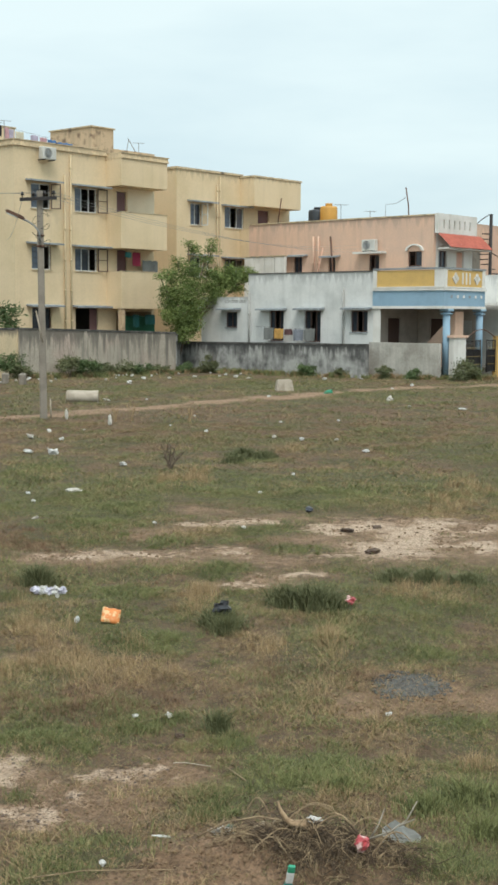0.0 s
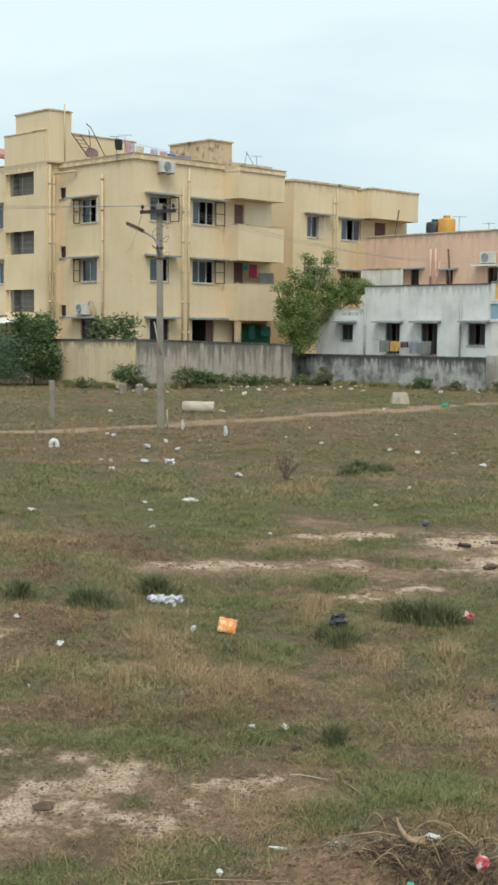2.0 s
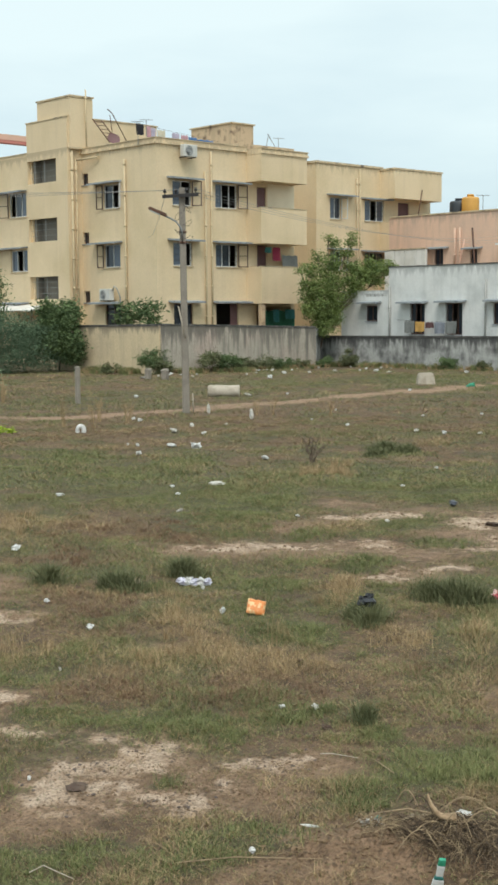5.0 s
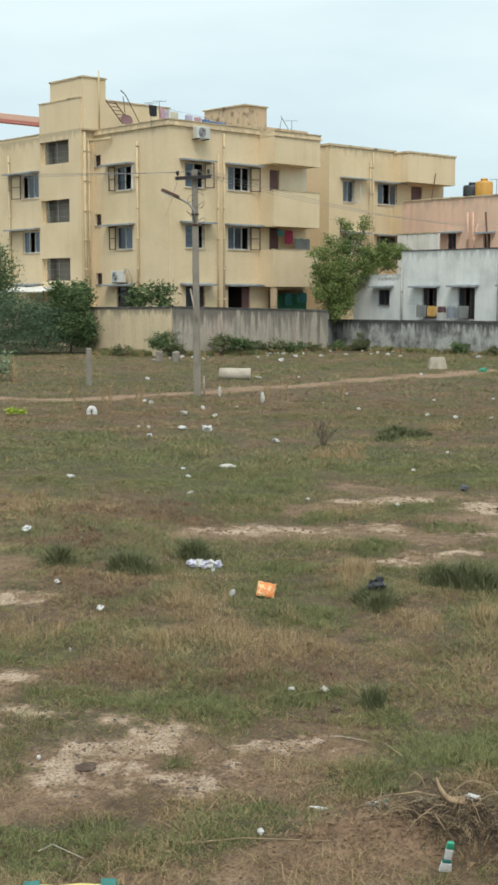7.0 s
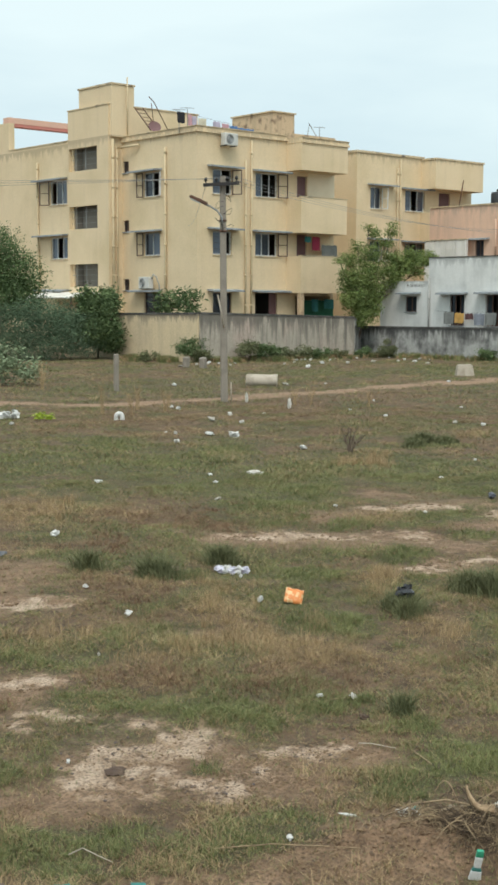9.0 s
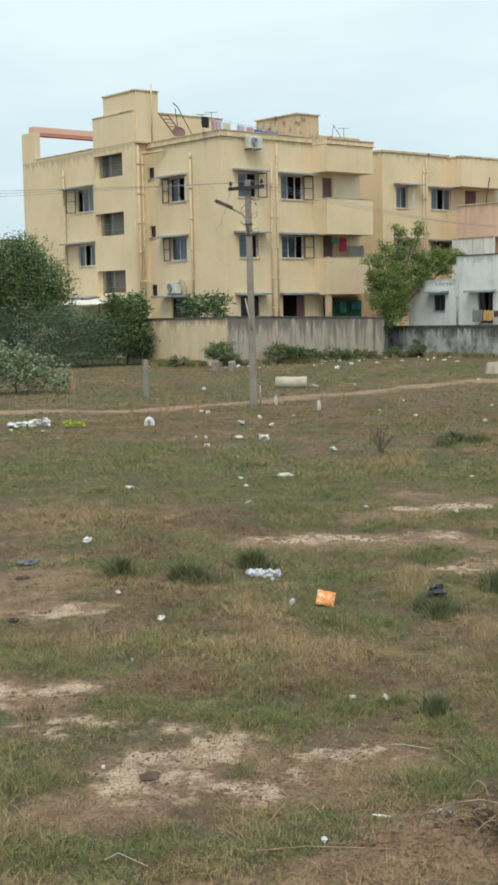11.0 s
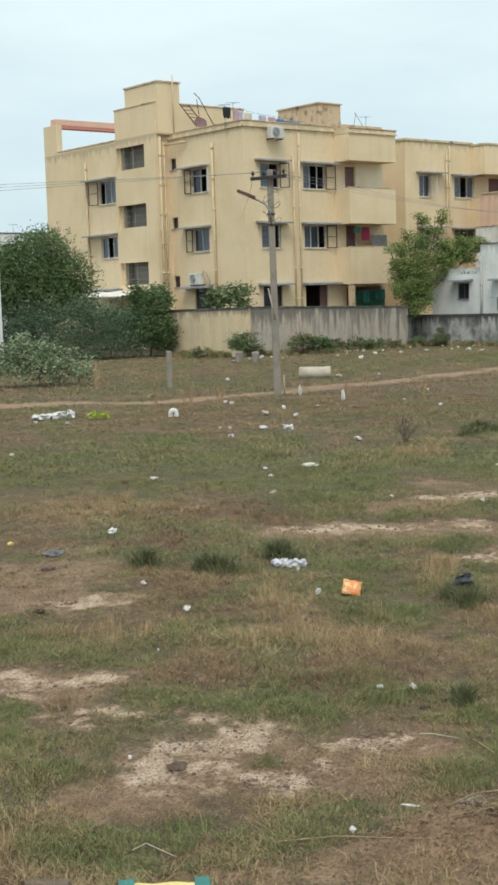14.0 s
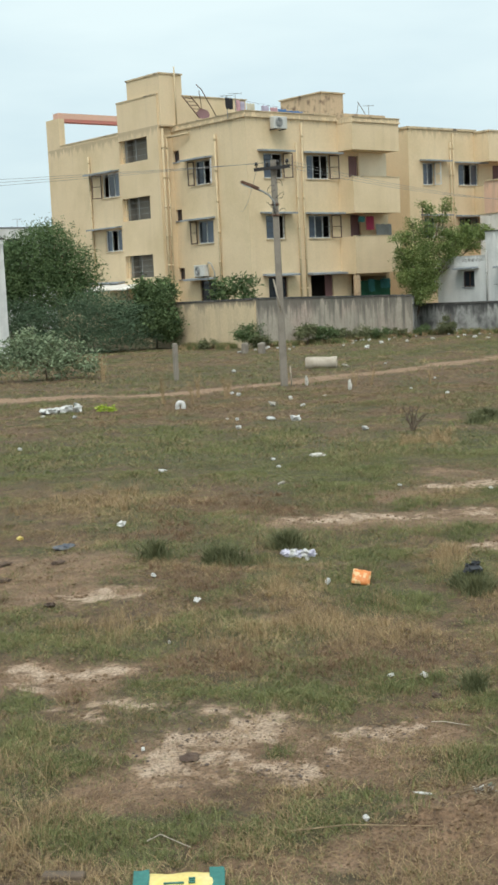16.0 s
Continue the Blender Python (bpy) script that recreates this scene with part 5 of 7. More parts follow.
tufts("straw_tufts", DRY, 12, GRASS_DRY, 0.08, 0.22, 0.0032, 0.55, "tall straw-coloured grass tufts in dry patches", 31)
tufts("dead_weed_tufts", [q for q in DEAD if q[0] < 16], 26, GRASS_DEAD, 0.03, 0.10, 0.0036, 1.1, "low tangled tufts of dead brown weed", 32)
tufts("green_tufts", [q for q in GREEN + GREEN_MORE if q[0] < 12], 18, GRASS_GREEN, 0.04, 0.10, 0.0036, 0.8, "taller green grass tufts in the short turf", 33)
tufts("edge_tufts", [q for q in BARE if q[0] < 9], 30, GRASS_DEAD, 0.012, 0.04, 0.003, 2.4, "sparse dead grass tufts on bare soil", 34)
FOOT = [(36.6, 43.7, 1.2, 0.3), (38.4, 43.6, 1.2, 0.3), (40.2, 43.6, 1.2, 0.3), (42.0, 43.6, 1.2, 0.3), (43.8, 43.6, 1.0, 0.4), (45.6, 43.2, 0.8, 0.5), (46.6, 41.5, 0.9, 0.5), (46.8, 39.5, 0.9, 0.4), (46.9, 37.5, 0.9, 0.4), (47.0, 35.5, 0.9, 0.4), (47.4, 33.2, 0.9, 0.4), (48.0, 31.3, 0.8, 0.4), (49.5, 29.9, 1.2, 0.3), (35.0, 45.8, 0.5, 1.2), (34.6, 48.0, 0.5, 1.2)]
tufts("wall_foot_grass", FOOT, 34, GRASS_GREEN, 0.12, 0.38, 0.0042, 0.6, "rank green grass along the foot of the walls", 35)
tufts("wall_foot_grass", FOOT, 26, GRASS_DRY, 0.10, 0.34, 0.0042, 0.7, "dry grass along the foot of the walls", 36)


# ---- trees and shrubs ----
def foliage(name, blobs, n, leaf, mat, parent, seed, hollow=0.55, aspect=0.5, droop=0.0):
    """A crown of single leaves, gathered in uneven sprays inside the given balls (x, y, z, radius)."""
    g = np.random.default_rng(seed)
    vol = np.array([b[3] ** 2 for b in blobs])
    sprays = []
    for b, share in zip(blobs, vol / vol.sum()):
        m = max(6, int(n * share / 26))
        d = g.normal(size=(m, 3))
        d /= np.linalg.norm(d, axis=1)[:, None]
        r = b[3] * (hollow + (1.12 - hollow) * g.random(m) ** 0.6)
        sprays.append(np.array(b[:3]) + d * r[:, None] * np.array([1, 1, 0.85]))
    sprays = np.concatenate(sprays)
    c = np.repeat(sprays, 26, axis=0)
    size = np.mean([b[3] for b in blobs]) * 0.2 + leaf
    c = c + g.normal(size=c.shape) * size * np.array([1, 1, 0.6])
    c[:, 2] = np.maximum(c[:, 2], 0.05)
    k = len(c)
    a = g.normal(size=(k, 3)) * np.array([1, 1, 0.55])
    a[:, 2] -= droop
    a /= np.linalg.norm(a, axis=1)[:, None]
    b = np.cross(a, g.normal(size=(k, 3)))
    b /= np.linalg.norm(b, axis=1)[:, None]
    s = leaf * (0.6 + 0.8 * g.random(k))[:, None]
    v = np.stack([c - a * s, c + b * s * aspect, c + a * s, c - b * s * aspect], 1).reshape(-1, 3)
    me = bpy.data.meshes.new(name)
    me.vertices.add(len(v))
    me.vertices.foreach_set("co", v.ravel())
    me.loops.add(len(v))
    me.loops.foreach_set("vertex_index", np.arange(len(v)))
    me.polygons.add(k)
    me.polygons.foreach_set("loop_start", np.arange(k) * 4)
    me.update(calc_edges=True)
    me.materials.append(mat)
    ob = new(name, me)
    ob.parent = parent
    ob.matrix_parent_inverse = parent.matrix_world.inverted()
    return ob


def limbs(parent, foot, blobs, r, seed, mat=BARK):
    g = random.Random(seed)
    foot = Vector(foot)
    mid = sum((Vector(b[:3]) for b in blobs), Vector()) / len(blobs)
    fork = foot.lerp(mid, 0.5)
    part("trunk", tubed([foot - Vector((0, 0, 0.1)), foot.lerp(fork, 0.5) + Vector((g.uniform(-1, 1), g.uniform(-1, 1), 0)) * r, fork], r, r * 0.7), mat, parent)
    for b in blobs:
        e = Vector(b[:3])
        m = fork.lerp(e, 0.5) + Vector((g.uniform(-0.2, 0.2), g.uniform(-0.2, 0.2), g.uniform(0, 0.2)))
        bm = tubed([fork, m, e], r * 0.55, r * 0.15, 6)
        for q in range(4):
            t = e + Vector((g.uniform(-1, 1), g.uniform(-1, 1), g.uniform(-0.3, 1))) * b[3] * 0.8
            tube(bm, [m.lerp(e, 0.4 + 0.15 * q), t], r * 0.2, r * 0.06, 5)
        part("limb", bm, mat, parent)


LEAF_NEEM = leafy("bright_neem_leaf", (0.078, 0.128, 0.034), (0.235, 0.295, 0.085), 0.85, 1.2)
LEAF_MANGO = leafy("dark_mango_leaf", (0.042, 0.082, 0.030), (0.13, 0.195, 0.068), 0.8, 0.9)
LEAF_THORN = leafy("dull_feathery_leaf", (0.062, 0.108, 0.062), (0.135, 0.20, 0.112), 0.95, 0.8)
LEAF_SHRUB = leafy("green_shrub_leaf", (0.045, 0.082, 0.030), (0.14, 0.20, 0.075), 0.85, 1.2)
LEAF_PALE = leafy("pale_milkweed_leaf", (0.10, 0.145, 0.075), (0.30, 0.37, 0.22), 0.85, 1.5)
LEAF_WEED = leafy("wayside_weed_leaf", (0.065, 0.085, 0.034), (0.19, 0.20, 0.095), 0.8, 1.5)
LEAF_LIME = leafy("lime_leaf", (0.25, 0.36, 0.02), (0.45, 0.55, 0.06), 0.7, 2.0)


def tree(name, foot, blobs, r, n, leaf, mat, label, seed, category="tree", **kw):
    e = base(name, *foot, label, category)
    limbs(e, foot, blobs, r, seed)
    foliage("crown", blobs, n, leaf, mat, e, seed, **kw)
    return e


tree("neem_tree", (46.4, 45.3, 0), [(47.0, 44.9, 5.0, 0.6), (48.5, 44.8, 6.1, 0.3), (48.1, 44.8, 5.6, 0.3), (47.3, 44.9, 6.0, 0.35), (45.7, 44.9, 4.6, 0.5), (46.4, 44.9, 3.6, 0.8), (46.1, 44.7, 2.4, 0.7), (49.1, 44.6, 4.6, 0.55), (50.6, 44.4, 4.7, 0.4), (51.3, 44.4, 5.0, 0.22), (45.2, 44.6, 2.7, 0.4), (44.85, 44.6, 4.1, 0.2), (48.0, 44.7, 4.1, 0.6), (45.9, 44.5, 1.75, 0.5), (46.2, 45.0, 5.4, 0.3), (49.7, 44.6, 5.1, 0.35), (45.3, 44.8, 3.6, 0.4), (48.6, 44.5, 3.6, 0.4), (45.6, 44.6, 3.1, 0.6), (46.8, 44.6, 2.8, 0.6), (47.4, 44.7, 3.4, 0.6), (46.9, 44.8, 4.3, 0.6), (48.3, 44.7, 4.9, 0.5), (46.9, 44.9, 6.35, 0.16), (48.6, 44.8, 6.45, 0.18), (50.1, 44.5, 4.2, 0.4), (49.6, 44.5, 4.7, 0.6), (50.7, 44.4, 5.0, 0.45), (48.9, 44.6, 4.2, 0.6), (44.6, 44.6, 4.7, 0.22), (46.6, 44.6, 2.1, 0.6), (45.5, 44.6, 4.0, 0.5)], 0.06, 34000, 0.048, LEAF_NEEM, "bright green neem tree leaning over the compound wall", 3, hollow=0.05)
tree("mango_tree", (30.3, 53.6, 0), [(30.3, 53.4, 4.5, 1.5), (29.0, 53.6, 3.8, 1.4), (31.6, 53.2, 3.9, 1.2), (27.7, 53.6, 3.2, 1.3), (30.0, 53.0, 2.8, 1.6), (32.0, 53.0, 2.7, 1.0), (30.9, 53.5, 5.2, 0.9), (28.3, 53.8, 4.4, 0.9), (26.6, 53.5, 2.4, 1.2)], 0.2, 52000, 0.07, LEAF_MANGO, "dense dark green tree beside the apartment building", 5, hollow=0.6, droop=0.5, aspect=0.35)
tree("thorn_bush", (31.0, 50.6, 0), [(29.0, 51.6, 1.3, 1.1), (30.4, 50.8, 1.6, 1.1), (31.6, 50.3, 1.6, 1.1), (32.6, 49.8, 1.4, 1.0), (27.8, 52.3, 1.1, 1.0), (30.0, 50.6, 0.8, 0.9), (32.0, 49.6, 0.8, 0.8), (26.6, 52.6, 1.2, 1.0), (31.2, 50.6, 2.2, 0.7), (33.2, 49.6, 0.7, 0.7), (28.6, 51.2, 0.5, 0.8), (30.9, 50.0, 0.45, 0.7), (27.2, 52.0, 0.5, 0.8), (33.0, 50.4, 1.9, 0.8), (28.4, 52.0, 2.0, 0.8)], 0.05, 62000, 0.05, LEAF_THORN, "feathery dull green thorn bush spreading over the ground", 7, "bush", hollow=0.35, aspect=0.3)
tree("leafy_shrub", (33.9, 49.6, 0), [(33.8, 49.6, 2.3, 0.75), (34.3, 49.5, 2.6, 0.55), (33.6, 49.4, 1.3, 0.8), (34.2, 49.2, 1.4, 0.6), (34.4, 49.2, 0.8, 0.5), (33.4, 49.7, 2.9, 0.4), (34.6, 49.8, 2.9, 0.4)], 0.05, 15000, 0.065, LEAF_SHRUB, "tall leafy shrub against the end of the cream wall", 9, "bush", hollow=0.4)
tree("milkweed_bush", (20.4, 36.1, 0), [(20.2, 36.2, 0.7, 0.6), (19.6, 36.6, 0.8, 0.6), (20.9, 35.7, 0.6, 0.55), (19.9, 36.3, 1.25, 0.4), (20.6, 36.0, 1.2, 0.35), (21.5, 35.3, 0.55, 0.4), (19.0, 37.0, 0.6, 0.5), (20.1, 36.3, 1.55, 0.2), (21.3, 35.6, 1.1, 0.2)], 0.03, 7000, 0.05, LEAF_PALE, "pale grey-green milkweed bush beside the dirt track", 11, "bush", hollow=0.3)
tree("potted_palm", (37.4, 48.6, 0), [(37.4, 48.9, 2.7, 0.55), (37.5, 49.3, 2.3, 0.45)], 0.05, 1100, 0.11, LEAF_SHRUB, "young broad-leaved plant growing behind the cream wall", 13, "plant", hollow=0.2, aspect=0.3)
tree("potted_palm", (37.5, 47.4, 0), [(37.5, 47.4, 2.7, 0.5), (37.5, 47.1, 2.2, 0.35)], 0.05, 800, 0.11, LEAF_SHRUB, "young broad-leaved plant growing behind the cream wall", 14, "plant", hollow=0.2, aspect=0.3)
tree("roadside_tree", (76.0, 44.0, 0), [(76.5, 44.0, 3.2, 1.8), (78.0, 43.5, 3.6, 2.0), (77.5, 43.0, 1.8, 1.6), (79.5, 43, 4.0, 1.8)], 0.16, 5000, 0.16, LEAF_SHRUB, "green tree standing beyond the white house", 15, hollow=0.5)

# weeds along the foot of the walls: x, y, width, height
FOOT_WEEDS = [(35.0, 44.2, 1.5, 1.1), (35.4, 43.9, 1.0, 0.8), (37.9, 43.6, 1.3, 1.2), (38.8, 43.5, 1.2, 0.9), (39.7, 43.6, 1.0, 0.7), (41.0, 43.5, 1.2, 0.6), (42.3, 43.4, 1.0, 0.55), (43.3, 43.5, 0.9, 0.5), (46.1, 42.6, 1.1, 1.05), (46.8, 37.2, 1.0, 0.6), (47.0, 35.6, 0.9, 0.5), (47.3, 33.2, 0.8, 0.7), (47.6, 31.8, 0.7, 0.6), (48.6, 29.9, 1.5, 0.95), (49.8, 30.0, 1.0, 0.5), (44.6, 43.4, 0.9, 0.45), (34.6, 46.6, 0.8, 0.4)]
for k, (x, y, w, h) in enumerate(FOOT_WEEDS):
    e = base("weed_bush", x, y, 0, "straggling weeds at the foot of the compound wall", "bush", "weeds along the walls")
    g = random.Random(k)
    bl = [(x + g.uniform(-0.5, 0.5) * w, y + g.uniform(-0.25, 0.1) * w, h * g.uniform(0.1, 0.75), w * g.uniform(0.12, 0.28)) for _ in range(7)]
    foliage("leaves", bl, int(1100 * w * (0.6 + h)), 0.05, LEAF_WEED if k % 3 else LEAF_SHRUB, e, 40 + k, hollow=0.1, aspect=0.4)
    bm = bmesh.new()
    for q in range(5):
        tube(bm, [(x + g.uniform(-0.1, 0.1), y, 0), (x + g.uniform(-0.4, 0.4) * w, y + g.uniform(-0.2, 0.2), h * g.uniform(0.7, 1.0))], 0.012, 0.005, 4)
    part("stems", bm, BARK, e)


# ---- street lamp pole with its wires ----
def pole():
    e = base("utility_pole", 22.03, 26.28, 0, "grey concrete utility pole with a crossarm and street lamp", "pole")
    foot, top = Vector((22.02, 26.31, -0.1)), Vector((21.93, 26.28, 5.93))
    bm = bmesh.new()
    rings = []
    for k in range(9):
        p = foot.lerp(top, k / 8)
        a, b = 0.098 - 0.018 * k / 8, 0.085 - 0.015 * k / 8
        rings.append([bm.verts.new(p + Matrix.Rotation(radians(-40), 3, "Z") @ Vector((sx * a, sy * b, 0))) for sx, sy in ((-1, -0.7), (-0.7, -1), (0.7, -1), (1, -0.7), (1, 0.7), (0.7, 1), (-0.7, 1), (-1, 0.7))])
    for q, s in zip(rings, rings[1:]):
        for k in range(8):
            bm.faces.new((q[k], q[(k + 1) % 8], s[(k + 1) % 8], s[k]))
    bm.faces.new(rings[-1])
    part("post", bm, CONCRETE, e)
    right = Vector((0.76, -0.65, 0.06)).normalized()
    c = foot.lerp(top, 0.965)
    m = Matrix.Translation(c - right * 0.04 + Vector((-0.1, -0.12, 0))) @ right.to_track_quat("X", "Z").to_matrix().to_4x4()
    bm = bmesh.new()
    bmesh.ops.create_cube(bm, size=1, matrix=m @ Matrix.Diagonal((0.94, 0.07, 0.085, 1)))
    part("crossarm", bm, IRON, e, "dark angle-iron crossarm")
    ends = []
    for u in (-0.4, -0.12, 0.16, 0.4):
        p = m @ Vector((u, 0, 0.04))
        bm = tubed([p, p + Vector((0, 0, 0.07))], 0.015, sides=6)
        tube(bm, [p + Vector((0, 0, 0.06)), p + Vector((0, 0, 0.10)), p + Vector((0, 0, 0.15))], 0.05, 0.028, 8)
        part("insulator", bm, IRON, e)
        ends.append(p + Vector((0, 0, 0.11)))
    # lamp
    left = -right
    r0 = foot.lerp(top, 0.77) + Vector((-0.1, -0.1, 0))
    r = [r0, r0 + Vector((0, 0, 0.32)) + left * 0.02, r0 + Vector((0, 0, 0.5)) + left * 0.14, r0 + Vector((0, 0, 0.62)) + left * 0.32, r0 + Vector((0, 0, 0.68)) + left * 0.45]
    part("lamp_arm", tubed(r, 0.025), GALV, e)
    h0, h1 = r[-1] - left * 0.06, r[-1] + left * 0.42 + Vector((0, 0, 0.24))
    bm = bmesh.new()
    d = (h1 - h0).normalized()
    mm = Matrix.Translation((h0 + h1) / 2) @ d.to_track_quat("X", "Z").to_matrix().to_4x4()
    bmesh.ops.create_cube(bm, size=1, matrix=mm @ Matrix.Diagonal(((h1 - h0).length, 0.16, 0.09, 1)))
    bmesh.ops.bevel(bm, geom=bm.edges[:], offset=0.025, segments=2, affect="EDGES")
    lamp = part("lamp_head", bm, RUST, e, "weathered street lamp head, unlit")
    bm = bmesh.new()
    bmesh.ops.create_cube(bm, size=1, matrix=mm @ Matrix.Translation((0.06, 0, -0.05)) @ Matrix.Diagonal((0.28, 0.11, 0.03, 1)))
    part("lamp_glass", bm, AC_WHITE, lamp)
    for z in (0.765, 0.81):
        c2 = foot.lerp(top, z)
        part("clamp", tubed([c2 - Vector((0, 0, 0.025)), c2 + Vector((0, 0, 0.025))], 0.105, sides=10), RUST, e)
    # slack wires that hang about the post
    g = random.Random(4)
    for k in range(5):
        p = foot.lerp(top, 0.9 - 0.03 * k) + Vector((-0.1, -0.11, 0))
        q = [p + left * (0.1 + 0.3 * s * g.uniform(0.6, 1)) * (1 if k % 2 else -1) * math.sin(math.pi * s) + Vector((0, -0.03, 0.16 * math.cos(6 * s + k) * s)) for s in np.linspace(0, 1, 8)]
        part("loose_wire", tubed(q, 0.006, sides=4), IRON, e)
    part("prop_stick", tubed([(21.62, 26.1, 2.85), (21.85, 26.12, 2.0)], 0.02, sides=6), CONCRETE_PALE, e)
    part("earth_rod", tubed([(22.16, 26.18, 0), (22.12, 26.16, 0.55)], 0.018, sides=6), CONCRETE_PALE, e)
    return ends


ENDS = pole()


def wire(a, b, sag, r=0.005):
    a, b = Vector(a), Vector(b)
    pts = [a.lerp(b, k / 24) - Vector((0, 0, sag * 4 * (k / 24) * (1 - k / 24))) for k in range(25)]
    tagged(part("overhead_wire", tubed(pts, r, sides=5), WIRE, None), "thin sagging overhead wire tied to the utility pole", "wire", "overhead wires")


for k, p in enumerate(ENDS[:3]):
    wire(p, (-11 + 0.3 * k, 47.2 + 0.3 * k, 5.75 - 0.45 * k), 0.25)
for k, p in enumerate(ENDS[1:]):
    wire(p, (55.95, 41.2 - 0.9 * k, 6.55 - 0.18 * k), 0.55)
wire(ENDS[0] - Vector((0, 0, 0.15)), (39.0, 49.3, 6.3), 0.3, 0.006)


# ---- fittings on the houses ----
def air_conditioner(m, label):
    e = new("air_conditioner")
    e.matrix_world = m
    tagged(e, label, "air conditioner")
    loc = lambda bm: (bmesh.ops.transform(bm, matrix=m, verts=bm.verts), bm)[1]
    part("casing", loc(boxed(-0.42, 0.42, -0.16, 0.16, 0, 0.58, bevel=0.02)), AC_WHITE, e)
    bm = bmesh.new()
    for k in range(6):
        r = 0.05 + 0.036 * k
        tube(bm, [(-0.1 + r * math.cos(a), -0.172, 0.29 + r * math.sin(a)) for a in np.linspace(0, math.tau, 17)], 0.008, sides=4, cap=False)
    part("fan_grille", loc(bm), PIPE_GREY, e)
    part("fan_recess", loc(tubed([(-0.1, -0.16, 0.29), (-0.1, -0.164, 0.29)], 0.22, sides=20)), SHADE_GREY, e)
    for x in (-0.3, 0.3):
        part("bracket", loc(boxed(x - 0.02, x + 0.02, -0.18, 0.34, -0.04, -0.002)), IRON, e)


air_conditioner(pose(41.17, 48.78, 10.2), "white outdoor air conditioner on the wall under the parapet")
air_conditioner(pose(39.02, 52.75, 3.3, 0, 0, -90), "white outdoor air conditioner standing on a grey sunshade")
air_conditioner(pose(55.68, 40.15, 6.2, 0, 0, -90), "dusty outdoor air conditioner on a shelf of the pink house")
tagged(part("air_conditioner_hose", tubed([(39.06, 52.3, 3.8), (39.0, 52.1, 4.0), (39.06, 51.95, 3.9), (39.21, 51.9, 3.5), (39.32, 51.9, 2.2)], 0.035), PIPE_GREY, None), "grey insulated hose curling down the cream wall", "hose")


def cloth_mat(name, c):
    return material(name, c, 0.9, tuple(q * 0.8 for q in c), 6, 0.06, 60, 0.1)


def cloth(axis, at, u0, u1, z0, z1, mat, label, seed):
    """Washing over a line: a folded sheet that hangs in soft waves."""
    g = random.Random(seed)
    f, p = g.uniform(5, 9), g.uniform(0, 6)
    verts, faces = [], []
    nu, nz = 12, 8
    for side in (0, 1):
        for j in range(nz + 1):
            for i in range(nu + 1):
                u = u0 + (u1 - u0) * i / nu
                t = j / nz
                z = z1 - (z1 - z0) * t * (1.0 if side == 0 else 0.85) - 0.02 * math.sin(i * 1.3 + p)
                w = at + (0.015 if side else -0.015) * (t > 0) + 0.035 * t * math.sin(f * (u - u0) / max(0.2, u1 - u0) + p)
                verts.append((u, w, z) if axis == "y" else (w, u, z))
    n = (nu + 1) * (nz + 1)
    for side in (0, 1):
        for j in range(nz):
            for i in range(nu):
                a = side * n + j * (nu + 1) + i
                faces.append((a, a + 1, a + nu + 2, a + nu + 1))
    ob = raw("laundry", verts, faces, mat, None, True)
    return tagged(ob, label, "laundry")


C_PINK, C_PALE, C_BLUE, C_GREY = cloth_mat("faded_pink_cloth", (0.55, 0.33, 0.36)), cloth_mat("pale_yellow_cloth", (0.62, 0.58, 0.45)), cloth_mat("blue_cloth", (0.09, 0.19, 0.38)), cloth_mat("grey_cloth", (0.20, 0.21, 0.20))
C_MAROON, C_OCHRE, C_GBLUE, C_BLACK, C_LILAC, C_RED, C_TEAL, C_NET = cloth_mat("maroon_cloth", (0.12, 0.06, 0.06)), cloth_mat("ochre_cloth", (0.58, 0.34, 0.10)), cloth_mat("grey_blue_cloth", (0.24, 0.26, 0.30)), cloth_mat("black_cloth", (0.02, 0.02, 0.025)), cloth_mat("lilac_cloth", (0.48, 0.44, 0.55)), cloth_mat("crimson_cloth", (0.32, 0.03, 0.07)), cloth_mat("teal_cloth", (0.05, 0.22, 0.22)), cloth_mat("green_shade_net", (0.03, 0.15, 0.09))
for k, (u0, u1, z0, m, words) in enumerate(((38.9, 39.37, 11.2, C_BLACK, "black"), (39.56, 39.8, 11.05, C_PINK, "faded pink"), (39.82, 40.1, 11.05, C_LILAC, "lilac"), (40.22, 40.7, 11.05, C_PALE, "pale yellow"), (41.15, 41.6, 11.05, C_LILAC, "lilac"), (41.7, 42.15, 11.1, C_PINK, "faded pink"), (42.2, 42.75, 11.05, C_BLUE, "dark blue"), (42.78, 43.8, 11.1, C_BLUE, "bright blue"))):
    cloth("y", 50.0, u0, u1, z0, 11.72 - 0.06 * k, m, words + " washing hanging on the roof line", k)
tagged(part("clothes_line", tubed([(38.7, 50.0, 11.78), (41, 50.0, 11.55), (44.2, 50.0, 11.3)], 0.006, sides=4), IRON, None), "thin washing line along the roof edge", "line")
for k, (u0, u1, z0, z1, m, words) in enumerate(((40.25, 40.86, 1.62, 2.2, C_GREY, "dark grey"), (39.62, 40.18, 1.68, 2.16, C_OCHRE, "ochre"), (39.08, 39.55, 1.86, 2.14, C_MAROON, "maroon"), (38.4, 39.02, 1.6, 2.14, C_GBLUE, "grey-blue"), (37.7, 38.36, 1.6, 2.18, C_GREY, "dark grey"))):
    cloth("x", 48.0, u0, u1, z0, z1, m, words + " washing drying outside the white house", 20 + k)
tagged(part("clothes_line", tubed([(48.0, 41.4, 2.26), (48.0, 39.3, 2.15), (48.0, 37.4, 2.24)], 0.006, sides=4), IRON, None), "thin washing line in front of the white house", "line")
